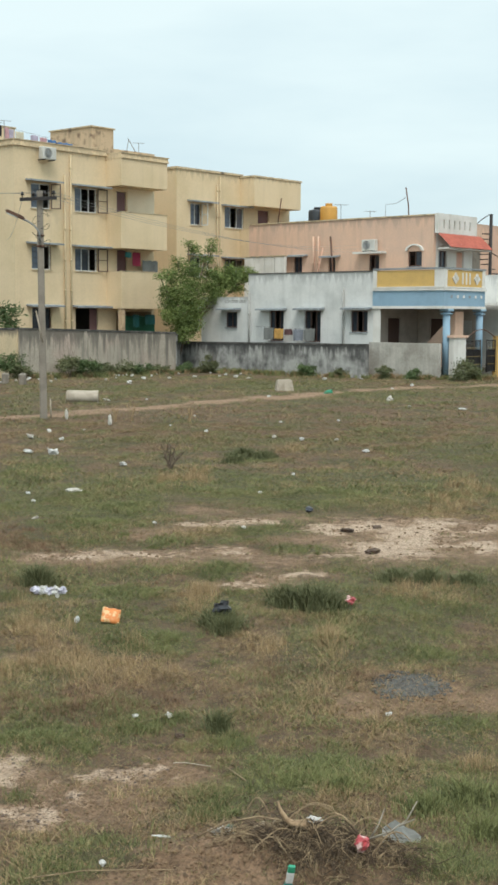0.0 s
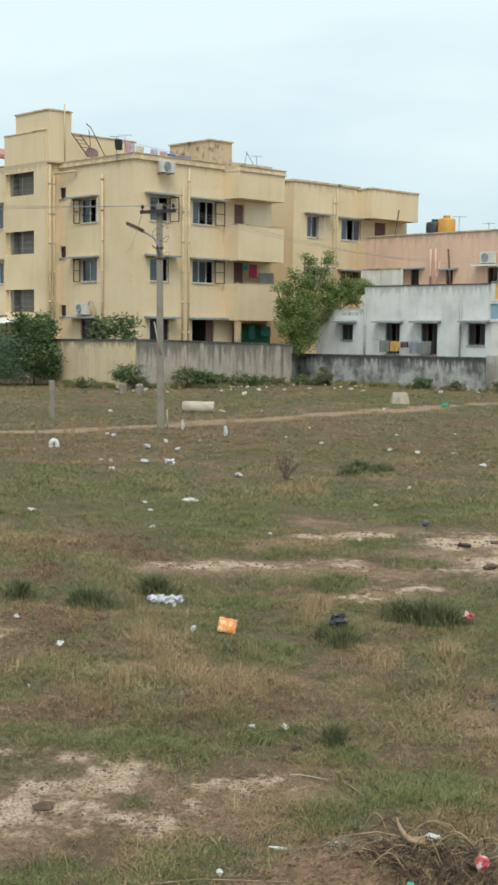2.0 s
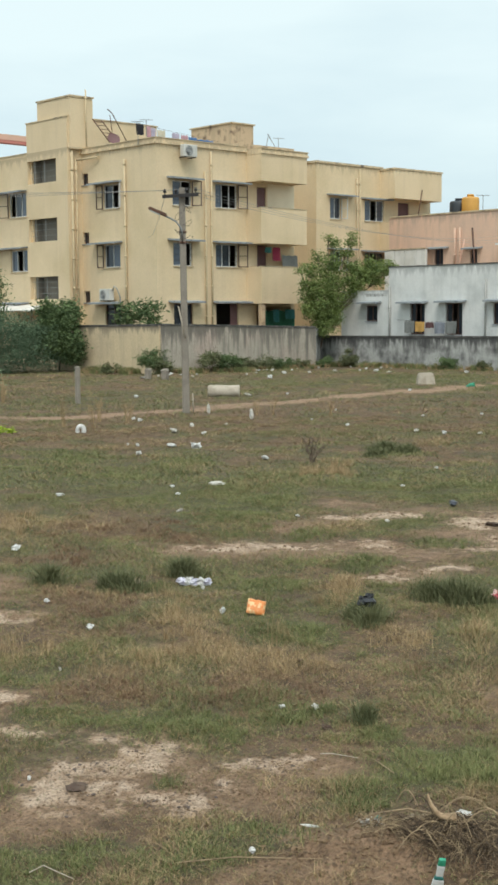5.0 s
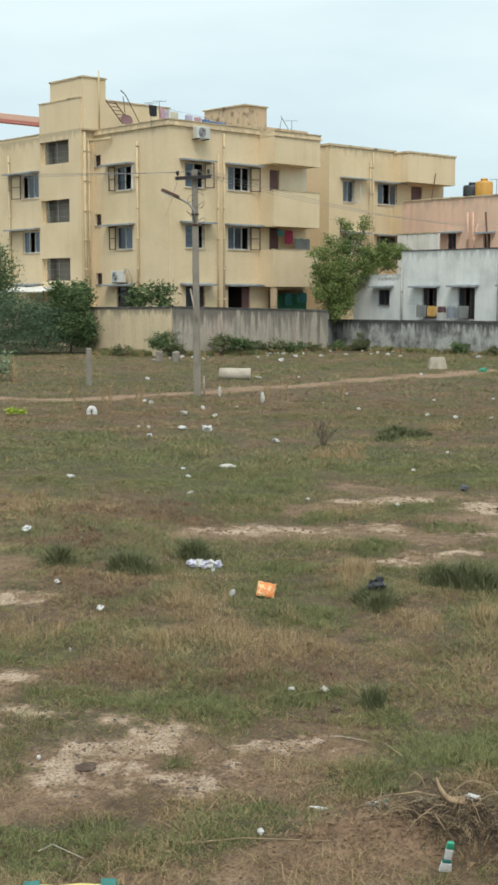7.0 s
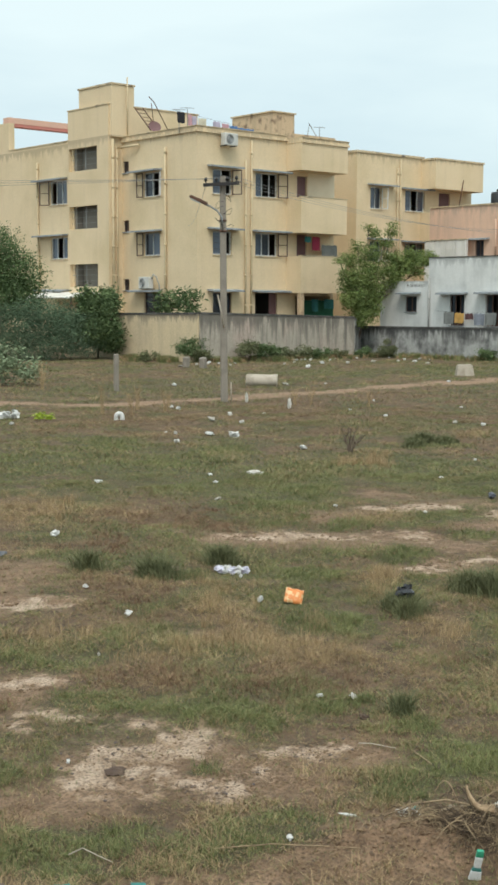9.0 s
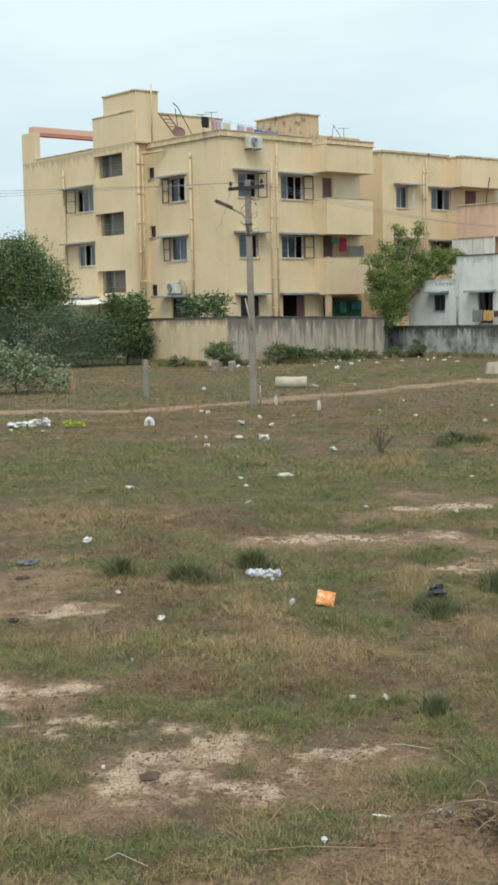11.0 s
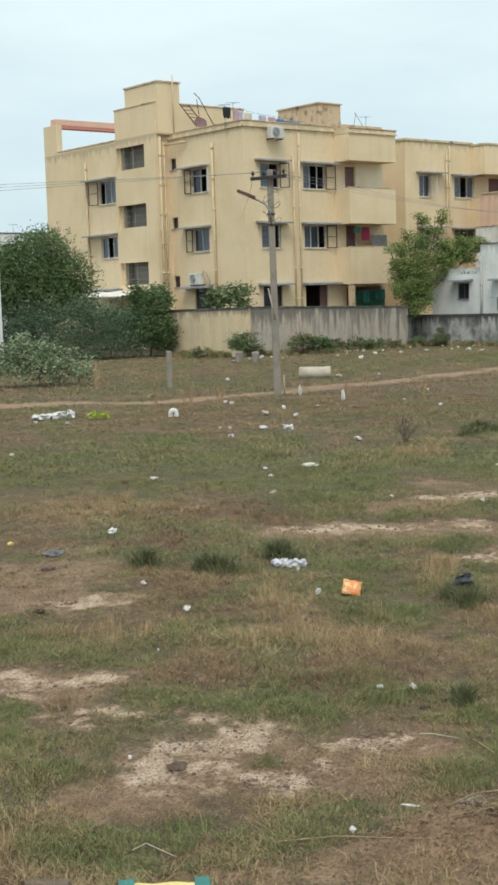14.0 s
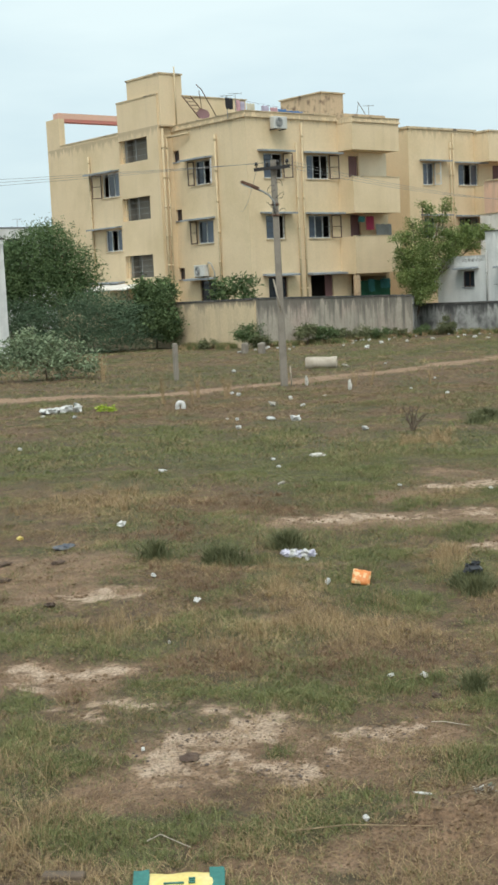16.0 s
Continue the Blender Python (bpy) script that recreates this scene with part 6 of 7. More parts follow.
cloth("y", 48.6, 46.62, 47.15, 5.3, 6.0, C_RED, "crimson washing hanging in the balcony", 31)
cloth("y", 48.6, 46.1, 46.52, 5.7, 6.0, C_TEAL, "teal washing hanging in the balcony", 32)
cloth("y", 48.6, 47.3, 48.4, 5.0, 5.6, C_GREY, "dark grey washing hanging in the balcony", 33)
cloth("y", 48.9, 46.0, 48.45, 1.9, 2.75, C_NET, "green shade net hung under the balcony", 34)
cloth("y", 48.7, 46.7, 47.15, 2.15, 2.8, C_TEAL, "teal washing in front of the green net", 35)
cloth("y", 48.7, 47.6, 48.3, 2.3, 2.8, C_TEAL, "teal washing in front of the green net", 36)


def antenna(x, y, z, h, span, label="thin television aerial on the roof"):
    e = base("roof_aerial", x, y, z, label, "aerial")
    part("mast", tubed([(x, y, z), (x, y, z + h)], 0.018, sides=5), GALV, e)
    part("boom", tubed([(x - span / 2, y + span / 3, z + h - 0.02), (x + span / 2, y - span / 3, z + h - 0.02)], 0.012, sides=4), GALV, e)
    for k in range(4):
        c = Vector((x, y, z + h - 0.02)) + Vector((span, -span * 0.67, 0)) * (k / 3 - 0.5)
        part("element", tubed([c + Vector((0.15, 0.2, 0)), c - Vector((0.15, 0.2, 0))], 0.006, sides=4), GALV, e)


antenna(38.95 + 0.3, 50.3, 10.8, 1.1, 0.5)
antenna(39.85, 50.4, 10.8, 1.25, 0.5)
antenna(49.0, 50.6, 10.9, 1.05, 0.5)
antenna(57.0, 43.06, 7.1, 1.75, 0.6)
antenna(57.0, 41.1, 7.1, 1.3, 0.5)
tagged(part("roof_pole", tubed([(57.0, 38.55, 7.1), (57.0, 38.65, 8.6), (57.0, 38.82, 9.5)], 0.035, sides=6), RUST, None), "leaning iron pole on the pink house roof", "pole")
tagged(part("roof_rope", tubed([(57.0, 38.8, 9.0), (57.0, 39.4, 8.72), (57.0, 40.1, 8.68), (57.0, 40.1, 8.0)], 0.014, sides=4), WIRE, None), "slack rope strung from the roof pole", "rope")
bm = bmesh.new()
tube(bm, [(48.0, 50.6, 10.9), (48.25, 50.6, 12.0)], 0.02, sides=5)
tube(bm, [(48.2, 50.6, 12.1), (48.9, 50.6, 11.3)], 0.02, sides=5)
tagged(part("aerial_frame", bm, GALV, None), "bent aerial frame on the roof parapet", "aerial")

# ladder, pole and dish by the head room
e = base("iron_ladder", 40.2, 54.3, 11.4, "rusty iron ladder leaning at the stair head room", "ladder")
for dx in (0, 0.56):
    part("stile", tubed([(39.62 + dx, 54.5, 12.5), (40.17 + dx, 53.8, 11.3)], 0.03, sides=6), RUST, e)
for k in range(6):
    t = 0.1 + k * 0.16
    part("rung", tubed([(39.62 + 0.55 * t, 54.5 - 0.7 * t, 12.5 - 1.2 * t), (40.18 + 0.55 * t, 54.5 - 0.7 * t, 12.5 - 1.2 * t)], 0.02, sides=5), RUST, e)
tagged(part("roof_pole", tubed([(40.2, 54.0, 13.0), (40.5, 54.0, 12.8), (41.45, 54.0, 11.4)], 0.025, sides=6), RUST, None), "bent iron pole leaning on the roof", "pole")
tagged(part("roof_pole", tubed([(40.75, 54.2, 11.0), (40.5, 54.2, 12.75)], 0.02, sides=6), RUST, None), "thin iron pole standing on the roof", "pole")
bm = bmesh.new()
prev = None
for k in range(6):
    r = 0.33 * k / 5
    ring = [bm.verts.new((r * math.cos(a), r * math.sin(a), r * r * 0.6)) for a in np.linspace(0, math.tau, 17)[:-1]] if k else [bm.verts.new((0, 0, 0))]
    if prev and len(prev) == 1:
        for i in range(16):
            bm.faces.new((prev[0], ring[i], ring[(i + 1) % 16]))
    elif prev:
        for i in range(16):
            bm.faces.new((prev[i], ring[i], ring[(i + 1) % 16], prev[(i + 1) % 16]))
    prev = ring
bmesh.ops.transform(bm, matrix=pose(40.25, 53.6, 11.45, 60, 0, -20), verts=bm.verts)
e = base("dish_aerial", 40.25, 53.7, 10.8, "dull maroon dish aerial on the roof edge", "aerial")
part("dish", bm, DOOR_PLUM, e)
part("mast", tubed([(40.25, 53.75, 10.8), (40.25, 53.65, 11.42)], 0.025, sides=6), RUST, e)


def water_tank(x, y, z, r, h, mat, label):
    e = base("water_tank", x, y, z, label, "water tank")
    bm = bmesh.new()
    prof = [(r, 0), (r, h * 0.2), (r * 0.97, h * 0.22), (r, h * 0.25), (r, h * 0.48), (r * 0.97, h * 0.5), (r, h * 0.53), (r, h * 0.88), (r * 0.92, h * 0.93), (r * 0.4, h * 0.95), (r * 0.35, h), (0.01, h)]
    prev = None
    for q, zz in prof:
        ring = [bm.verts.new((x + q * math.cos(a), y + q * math.sin(a), z + zz)) for a in np.linspace(0, math.tau, 25)[:-1]]
        if prev:
            for i in range(24):
                f = bm.faces.new((prev[i], prev[(i + 1) % 24], ring[(i + 1) % 24], ring[i]))
                f.smooth = True
        prev = ring
    part("body", bm, mat, e)
    part("lid", tubed([(x, y, z + h * 0.96), (x, y, z + h + 0.04)], r * 0.4, sides=16), mat, e)


water_tank(62.3, 48.85, 7.3, 0.55, 2.0, BLACK_PLASTIC, "black plastic water tank on a roof")
water_tank(62.0, 47.75, 7.3, 0.52, 2.15, ORANGE_PLASTIC, "orange plastic water tank on a roof")
tagged(part("roof_block", boxed(61.2, 63.2, 46.9, 49.6, 7.16, 7.298), ROOF_GREY, None), "low concrete platform under the water tanks", "platform")
water_tank(60.7, 37.4, 6.6, 0.5, 1.35, CONCRETE, "grey concrete water tank beside the white front")
tagged(part("tank_stand", boxed(60.1, 61.3, 36.85, 37.88, 0.0, 6.59), CONCRETE, None), "grey concrete stand carrying a water tank", "stand")

# spiral stair at the far side
e = base("spiral_stair", 61.8, 36.0, 0, "dark iron spiral stair at the side of the pink house", "stair")
part("mast", tubed([(61.6, 36.4, 0), (61.6, 36.4, 8.3)], 0.09, sides=8), IRON, e)
for k in range(24):
    a = k * 0.42
    z = 1.2 + k * 0.26
    c, s = math.cos(a), math.sin(a)
    bm = bmesh.new()
    vs = [bm.verts.new((61.6 + r * math.cos(a + d), 36.4 + r * math.sin(a + d), z + dz)) for dz in (0, 0.04) for r, d in ((0.1, -0.1), (1.0, -0.2), (1.0, 0.2), (0.1, 0.1))]
    for f in ((3, 2, 1, 0), (4, 5, 6, 7), (0, 1, 5, 4), (1, 2, 6, 5), (2, 3, 7, 6), (3, 0, 4, 7)):
        bm.faces.new([vs[i] for i in f])
    part("tread", bm, IRON, e)
part("handrail", tubed([(61.6 + math.cos(k * 0.21), 36.4 + math.sin(k * 0.21), 2.1 + k * 0.13) for k in range(48)], 0.025, sides=5), IRON, e)

# rods and pipes that stand on the low roof before the pink house
tagged(part("leaning_pole", tubed([(55.6, 42.38, 3.9), (55.75, 42.8, 7.05)], 0.05, sides=6), RUST, None), "dark iron pole leaning at the pink house", "pole")
tagged(part("leaning_pole", tubed([(55.6, 43.9, 3.9), (55.75, 43.3, 6.45)], 0.03, sides=6), PINK_BEAM, None), "thin pink pole leaning at the pink house", "pole")
tagged(part("leaning_pole", tubed([(59.9, 50.05, 7.88), (60.2, 49.93, 9.8)], 0.03, sides=6), RUST, None), "thin iron rod standing in the balcony", "pole")


# ---- far houses ----
def plain_house(name, x0, x1, y0, y1, top, label, wins):
    h = base(name, (x0 + x1) / 2, (y0 + y1) / 2, 0, label, "house")
    part("wall", slab("y", y0, 0.25, x0, x1, 0, top, wins), WHITEWASH, h)
    part("wall", boxed(x0, x0 + 0.25, y0 + 0.26, y1, 0, top), WHITEWASH, h)
    part("wall", boxed(x1 - 0.25, x1, y0 + 0.26, y1, 0, top), WHITEWASH, h)
    part("roof", boxed(x0 + 0.25, x1 - 0.25, y0 + 0.26, y1, top - 0.5, top - 0.35), ROOF_GREY, h)
    part("coping", boxed(x0 - 0.04, x1 + 0.04, y0 - 0.04, y0 + 0.29, top + 0.002, top + 0.08), COPING, h)
    for a, b, c, d in wins:
        window(h, "y", y0, a, b, c, d, 2, FRAME_BROWN)
    return h


plain_house("far_house", 36, 52, 86, 94, 7.75, "far white house seen over the tree tops", ((46.0, 47.2, 5.6, 7.0), (49.2, 50.2, 5.6, 7.0)))
plain_house("white_side_house", 12, 25.35, 47.77, 56, 5.05, "corner of a white house beside the milkweed bush", ((14, 15.2, 1.2, 2.4),))
antenna(47.5, 87, 7.2, 1.3, 0.6)


# ---- things lying in the field ----
def roughen(bm, amount, size, seed):
    for v in bm.verts:
        p = v.co / size + Vector((seed * 3.7, seed * 1.9, seed))
        v.co += Vector((noise.noise(p), noise.noise(p + Vector((31, 0, 0))), noise.noise(p + Vector((0, 57, 0))))) * amount


# fallen concrete cylinder
def cylinder_block():
    e = base("concrete_cylinder", 27.3, 30.75, 0, "pale concrete cylinder lying on its side in the grass", "concrete cylinder")
    a, d = Vector((27.3, 30.75, 0.17)), Vector((0.7, -0.68, -0.02)).normalized()
    bm = bmesh.new()
    tube(bm, [a - d * 0.5, a - d * 0.47, a - d * 0.2, a + d * 0.2, a + d * 0.47, a + d * 0.5], 0.2, 0.2, 18)
    roughen(bm, 0.02, 0.15, 2)
    part("body", bm, CONCRETE_PALE, e)


cylinder_block()
bm = boxed(-0.34, 0.34, -0.25, 0.25, -0.02, 0.42)
for v in bm.verts:
    if v.co.z > 0.2:
        v.co.x *= 0.78
        v.co.y *= 0.8
bmesh.ops.bevel(bm, geom=bm.edges[:], offset=0.03, segments=2, affect="EDGES")
bmesh.ops.subdivide_edges(bm, edges=bm.edges[:], cuts=2)
roughen(bm, 0.02, 0.12, 5)
bmesh.ops.transform(bm, matrix=pose(36.8, 30.3, 0, 0, 0, -42), verts=bm.verts)
tagged(part("concrete_block", bm, CONCRETE_PALE, None), "weathered concrete block lying beside the dirt track", "block")
bm = boxed(22.35, 22.48, 31.77, 31.9, -0.1, 1.1, bevel=0.02)
tagged(part("boundary_post", bm, CONCRETE, None), "short grey concrete boundary post standing in grass", "post")

for q, (x, y) in enumerate(((32.25, 40.93), (32.6, 40.25))):
    bm = boxed(-0.13, 0.13, -0.12, 0.12, -0.05, 0.42, bevel=0.05)
    bmesh.ops.subdivide_edges(bm, edges=bm.edges[:], cuts=2)
    roughen(bm, 0.03, 0.15, 11 + q)
    bmesh.ops.transform(bm, matrix=pose(x, y, lie(x, y), 0, 4 - 8 * q, 20 * q), verts=bm.verts)
    tagged(part("boundary_stone", bm, CONCRETE, None), "short weathered boundary stone standing before the cream wall", "stone")

PLASTIC_WHITE = material("white_plastic_film", (0.66, 0.66, 0.64), 0.65, (0.46, 0.45, 0.42), 12, 0.08, 60, 0.2)
PLASTIC_DIRTY = material("dirty_white_plastic", (0.58, 0.56, 0.51), 0.7, (0.38, 0.34, 0.28), 10, 0.1, 60, 0.2)
PLASTIC_LILAC = material("pale_lilac_paper", (0.55, 0.54, 0.64), 0.7, (0.68, 0.67, 0.70), 14)
PLASTIC_BLACK = material("black_plastic_film", (0.022, 0.024, 0.028), 0.35, (0.05, 0.05, 0.055), 12)
PLASTIC_ORANGE = material("orange_printed_film", (0.68, 0.24, 0.07), 0.55, (0.72, 0.48, 0.24), 22, 0.08, 60, 0.2, spread=(0.5, 0.58))
PLASTIC_RED = material("red_printed_film", (0.46, 0.08, 0.09), 0.45, (0.65, 0.45, 0.42), 16, spread=(0.5, 0.56))
PLASTIC_CLEAR = material("greyish_clear_film", (0.40, 0.41, 0.39), 0.35, (0.52, 0.53, 0.51), 8)
PLASTIC_GREEN = material("green_printed_film", (0.03, 0.28, 0.16), 0.4, (0.05, 0.36, 0.22), 10)
PLASTIC_TEAL = material("dark_teal_film", (0.03, 0.16, 0.14), 0.4, (0.04, 0.2, 0.17), 10)
PLASTIC_YELLOW = material("pale_yellow_film", (0.75, 0.60, 0.20), 0.45, (0.78, 0.66, 0.34), 6)
PLASTIC_BLUE = material("blue_grey_film", (0.09, 0.10, 0.125), 0.6, (0.16, 0.17, 0.185), 10)
CARD = material("wet_cardboard", (0.30, 0.235, 0.16), 0.9, (0.2, 0.15, 0.1), 8)
DUNG = material("dark_dry_dung", (0.09, 0.06, 0.045), 0.95, (0.15, 0.105, 0.07), 14, 0.15, 50, 0.4)
STRAW = material("dead_root_fibre", (0.33, 0.245, 0.145), 0.9, (0.12, 0.082, 0.05), 18, per_object=0.3, spread=(0.42, 0.6))
WOODY = material("bare_woody_root", (0.34, 0.25, 0.15), 0.85, (0.2, 0.14, 0.09), 14)


def crumpled(name, x, y, w, d, h, mat, label, category, seed, amount=0.35, lift=0.0, turn=None):
    """Film or paper crumpled into a low lump."""
    bm = bmesh.new()
    bmesh.ops.create_icosphere(bm, subdivisions=3, radius=0.5)
    roughen(bm, amount, 0.28, seed)
    roughen(bm, amount * 0.45, 0.1, seed + 9)
    g = random.Random(seed)
    m = pose(x, y, lie(x, y) + h * 0.35 + lift, g.uniform(-10, 10), g.uniform(-10, 10), g.uniform(0, 360) if turn is None else turn) @ Matrix.Diagonal((w, d, h, 1))
    bmesh.ops.transform(bm, matrix=m, verts=bm.verts)
    return tagged(part(name, bm, mat, None), label, category)


def packet(name, x, y, w, d, h, mat, label, turn, tip, seed, twist=0):
    """A puffed packet with flat sealed ends."""
    bm = bmesh.new()
    n = 14
    top, low = {}, {}
    for i in range(n + 1):
        for j in range(n + 1):
            u, v = i / n * 2 - 1, j / n * 2 - 1
            puff = max(0.0, (1 - u ** 4) * (1 - v ** 2)) ** 0.6
            wr = 0.12 * noise.noise(Vector((u * 3, v * 3, seed)))
            top[i, j] = bm.verts.new((u * w / 2, v * d / 2 * (1 + 0.05 * math.sin(7 * u)), h * (0.5 * puff + wr * puff + 0.03)))
            low[i, j] = bm.verts.new((u * w / 2, v * d / 2 * (1 + 0.05 * math.sin(7 * u)), -h * (0.4 * puff) - 0.001))
    for i in range(n):
        for j in range(n):
            bm.faces.new((top[i, j], top[i + 1, j], top[i + 1, j + 1], top[i, j + 1])).smooth = True
            bm.faces.new((low[i, j], low[i, j + 1], low[i + 1, j + 1], low[i + 1, j])).smooth = True
    for k in range(n):
        for a, b in (((k, 0), (k + 1, 0)), ((k, n), (k + 1, n)), ((0, k), (0, k + 1)), ((n, k), (n, k + 1))):
            bm.faces.new((top[a], low[a], low[b], top[b]))
    bmesh.ops.recalc_face_normals(bm, faces=bm.faces)
    m = pose(x, y, lie(x, y) + h * 0.5 + d * 0.35 * math.sin(radians(tip)), 0, 0, turn) @ pose(0, 0, 0, tip, 0, 0) @ pose(0, 0, 0, 0, 0, twist)
    bmesh.ops.transform(bm, matrix=m, verts=bm.verts)
    return tagged(part(name, bm, mat, None), label, "packet"), m


k = 0
for lots in (SCRAPS, SCRAPS_FAR, SCRAPS_NEAR):
    for x, y, w, kind in lots:
        k += 1
        if kind == "flat":
            crumpled("plastic_scrap", x, y, w * 0.8, w * 0.5, min(0.06, 0.01 + 0.25 * w), PLASTIC_WHITE if k % 3 else PLASTIC_DIRTY, "flat scrap of white plastic lying in the grass", "litter", k, 0.42, 0.012)
        elif kind == "bag":
            crumpled("plastic_bag", x, y, w * 0.75, w * 0.6, 0.012 + 0.4 * w, PLASTIC_WHITE if k % 4 else PLASTIC_DIRTY, "crumpled white plastic bag lying in the grass", "litter", k, 0.42, 0.012)
        else:
            crumpled("paper_packet", x, y, w * 0.8, w * 0.7, 0.28, PLASTIC_DIRTY, "creased white packet standing in the grass", "litter", k, 0.2, 0.02)

# specks of litter blown along the foot of the walls
g = random.Random(77)
for q in range(30):
    x = g.uniform(33.5, 46.5)
    y = 43.2 - abs(g.gauss(0, 1.6)) - (0.9 * (x - 44) if x > 44 else 0)
    w = g.uniform(0.06, 0.15)
    crumpled("litter_scrap", x, y, w, w * 0.7, 0.02 + 0.4 * w, (PLASTIC_DIRTY, PLASTIC_WHITE, PLASTIC_DIRTY, PLASTIC_CLEAR, PLASTIC_DIRTY)[q % 5], "small crumpled scrap of litter at the wall foot", "litter", 200 + q, 0.42, 0.02)

ORANGE, om = packet("snack_packet", 7.72, 8.28, 0.165, 0.15, 0.06, PLASTIC_ORANGE, "bright orange and yellow printed packet on dry grass", -33, 48, 4, -15)
for q, (x, y, w) in enumerate(((8.12, 9.80, 0.08), (8.16, 9.75, 0.075), (8.21, 9.71, 0.085), (8.25, 9.66, 0.07), (8.30, 9.63, 0.07), (8.19, 9.78, 0.06))):
    crumpled("paper_scrap", x, y, w * 1.1, w * 0.9, 0.055, PLASTIC_WHITE if q % 2 else PLASTIC_LILAC, "crumpled white and lilac paper beside a sedge clump", "litter", 60 + q, 0.7, 0.02)
crumpled("black_bag", 8.33, 7.5, 0.15, 0.12, 0.12, PLASTIC_BLACK, "crumpled black plastic bag caught in sedge", "litter", 71, 0.45, 0.1)
crumpled("red_wrapper", 9.58, 7.02, 0.10, 0.07, 0.07, PLASTIC_RED, "red and white wrapper beside a sedge clump", "litter", 72, 0.3, 0.06)
crumpled("cloth_scrap", 14.1, 11.1, 0.11, 0.09, 0.08, PLASTIC_BLUE, "blue-black scrap lying on bare soil", "litter", 73, 0.3, 0.02)
crumpled("bottle_scrap", 7.54, 8.53, 0.14, 0.05, 0.05, PLASTIC_CLEAR, "crushed clear plastic bottle in dry grass", "litter", 74, 0.2, 0.02)
crumpled("blue_scrap", 6.84, 11.97, 0.26, 0.16, 0.05, PLASTIC_BLUE, "blue-grey plastic scrap trodden into the soil", "litter", 75, 0.35)
crumpled("yellow_scrap", 6.75, 12.81, 0.07, 0.06, 0.05, PLASTIC_YELLOW, "small yellow wrapper in brown grass", "litter", 76)
crumpled("white_bag", 34.5, 23.97, 0.22, 0.16, 0.18, PLASTIC_DIRTY, "dirty white bag lying on the far grass", "litter", 77)
crumpled("green_bag", 36.76, 28.2, 0.3, 0.2, 0.15, PLASTIC_GREEN, "green plastic bag at the edge of the dirt track", "litter", 78)
for q, (x, y, w, h) in enumerate(((14.55, 26.0, 0.35, 0.1), (14.75, 25.95, 0.4, 0.14), (15.0, 25.75, 0.35, 0.18), (15.2, 25.6, 0.28, 0.2))):
    crumpled("plastic_sheet", x, y, w, w * 0.6, h, PLASTIC_WHITE, "heap of torn white plastic beside the dirt track", "litter", 80 + q, 0.4, 0.02)
# white plastic pipe bend
bm = bmesh.new()
tube(bm, [(16.62 + 0.07 * math.cos(a) * 0.76, 23.52 - 0.07 * math.cos(a) * 0.65, 0.09 + 0.1 * math.sin(a)) for a in np.linspace(-0.4, 3.6, 12)], 0.055, 0.05, 12, cap=False)
tagged(part("pipe_bend", bm, PLASTIC_WHITE, None), "thick white plastic pipe bend lying in brown weeds", "pipe")
e = base("lime_plant", 15.45, 24.85, 0, "small lime green plant beside the dirt track", "plant")
foliage("leaves", [(15.4, 24.9, 0.09, 0.09), (15.55, 24.75, 0.07, 0.07)], 140, 0.03, LEAF_LIME, e, 21, hollow=0.1)
# dung and clods
for q, (x, y, w) in enumerate(((5.34, 9.67, 0.13), (13.18, 9.75, 0.2), (13.63, 9.6, 0.16), (12.11, 8.58, 0.22), (5.88, 5.64, 0.07), (4.1, 5.9, 0.12), (5.9, 11.6, 0.16), (6.3, 11.2, 0.14), (5.6, 11.0, 0.12), (7.77, 10.15, 0.22), (6.9, 6.9, 0.06))):
    crumpled("dung_pat", x, y, w * 1.0, w * 0.7, 0.02 + 0.15 * w, DUNG if q != 9 else CARD, "dark dried dung lying on bare soil" if q != 9 else "brown crumpled sack among sedge", "dung" if q != 9 else "sack", 90 + q, 0.3)

# dry plants and thin stalks that stand out of the grass
def stalks(name, x, y, h, n, spread, mat, label, seed, r=0.006):
    g = random.Random(seed)
    bm = bmesh.new()
    z = lie(x, y)
    for q in range(n):
        a = g.uniform(0, math.tau)
        hh = h * g.uniform(0.6, 1.0)
        p = [Vector((x + g.uniform(-0.04, 0.04), y + g.uniform(-0.04, 0.04), z))]
        for s in range(1, 5):
            p.append(p[0] + Vector((math.cos(a), math.sin(a), 0)) * spread * (s / 4) ** 1.5 + Vector((g.uniform(-0.02, 0.02), g.uniform(-0.02, 0.02), hh * s / 4)))
        tube(bm, p, r, r * 0.5, 4)
        for s in (2, 3):
            tube(bm, [p[s], p[s] + Vector((g.uniform(-0.12, 0.12), g.uniform(-0.12, 0.12), 0.1 * h + 0.05))], r * 0.7, r * 0.3, 4)
    return tagged(part(name, bm, mat, None), label, "plant")


stalks("dry_plant", 16.2, 15.9, 0.5, 6, 0.16, BARK, "dead branching plant standing in grass", 3, 0.014)
stalks("dry_plant", 16.3, 16.0, 0.35, 5, 0.2, BARK, "dead branching plant standing in grass", 4, 0.012)
for q, (x, y, h) in enumerate(((19.2, 25.2, 0.7), (18.8, 25.8, 0.8), (19.6, 25.6, 0.6), (17.9, 24.8, 0.6), (17.4, 25.3, 0.8), (21.5, 34.5, 0.9), (20.8, 33.4, 0.9), (22.9, 24.5, 0.5), (23.3, 24.3, 0.5), (24.0, 22.9, 0.45))):
    stalks("dry_plant", x, y, h, 12, 0.12, GRASS_DRY, "tall dead weed with thin brown stalks", 20 + q, 0.0045)


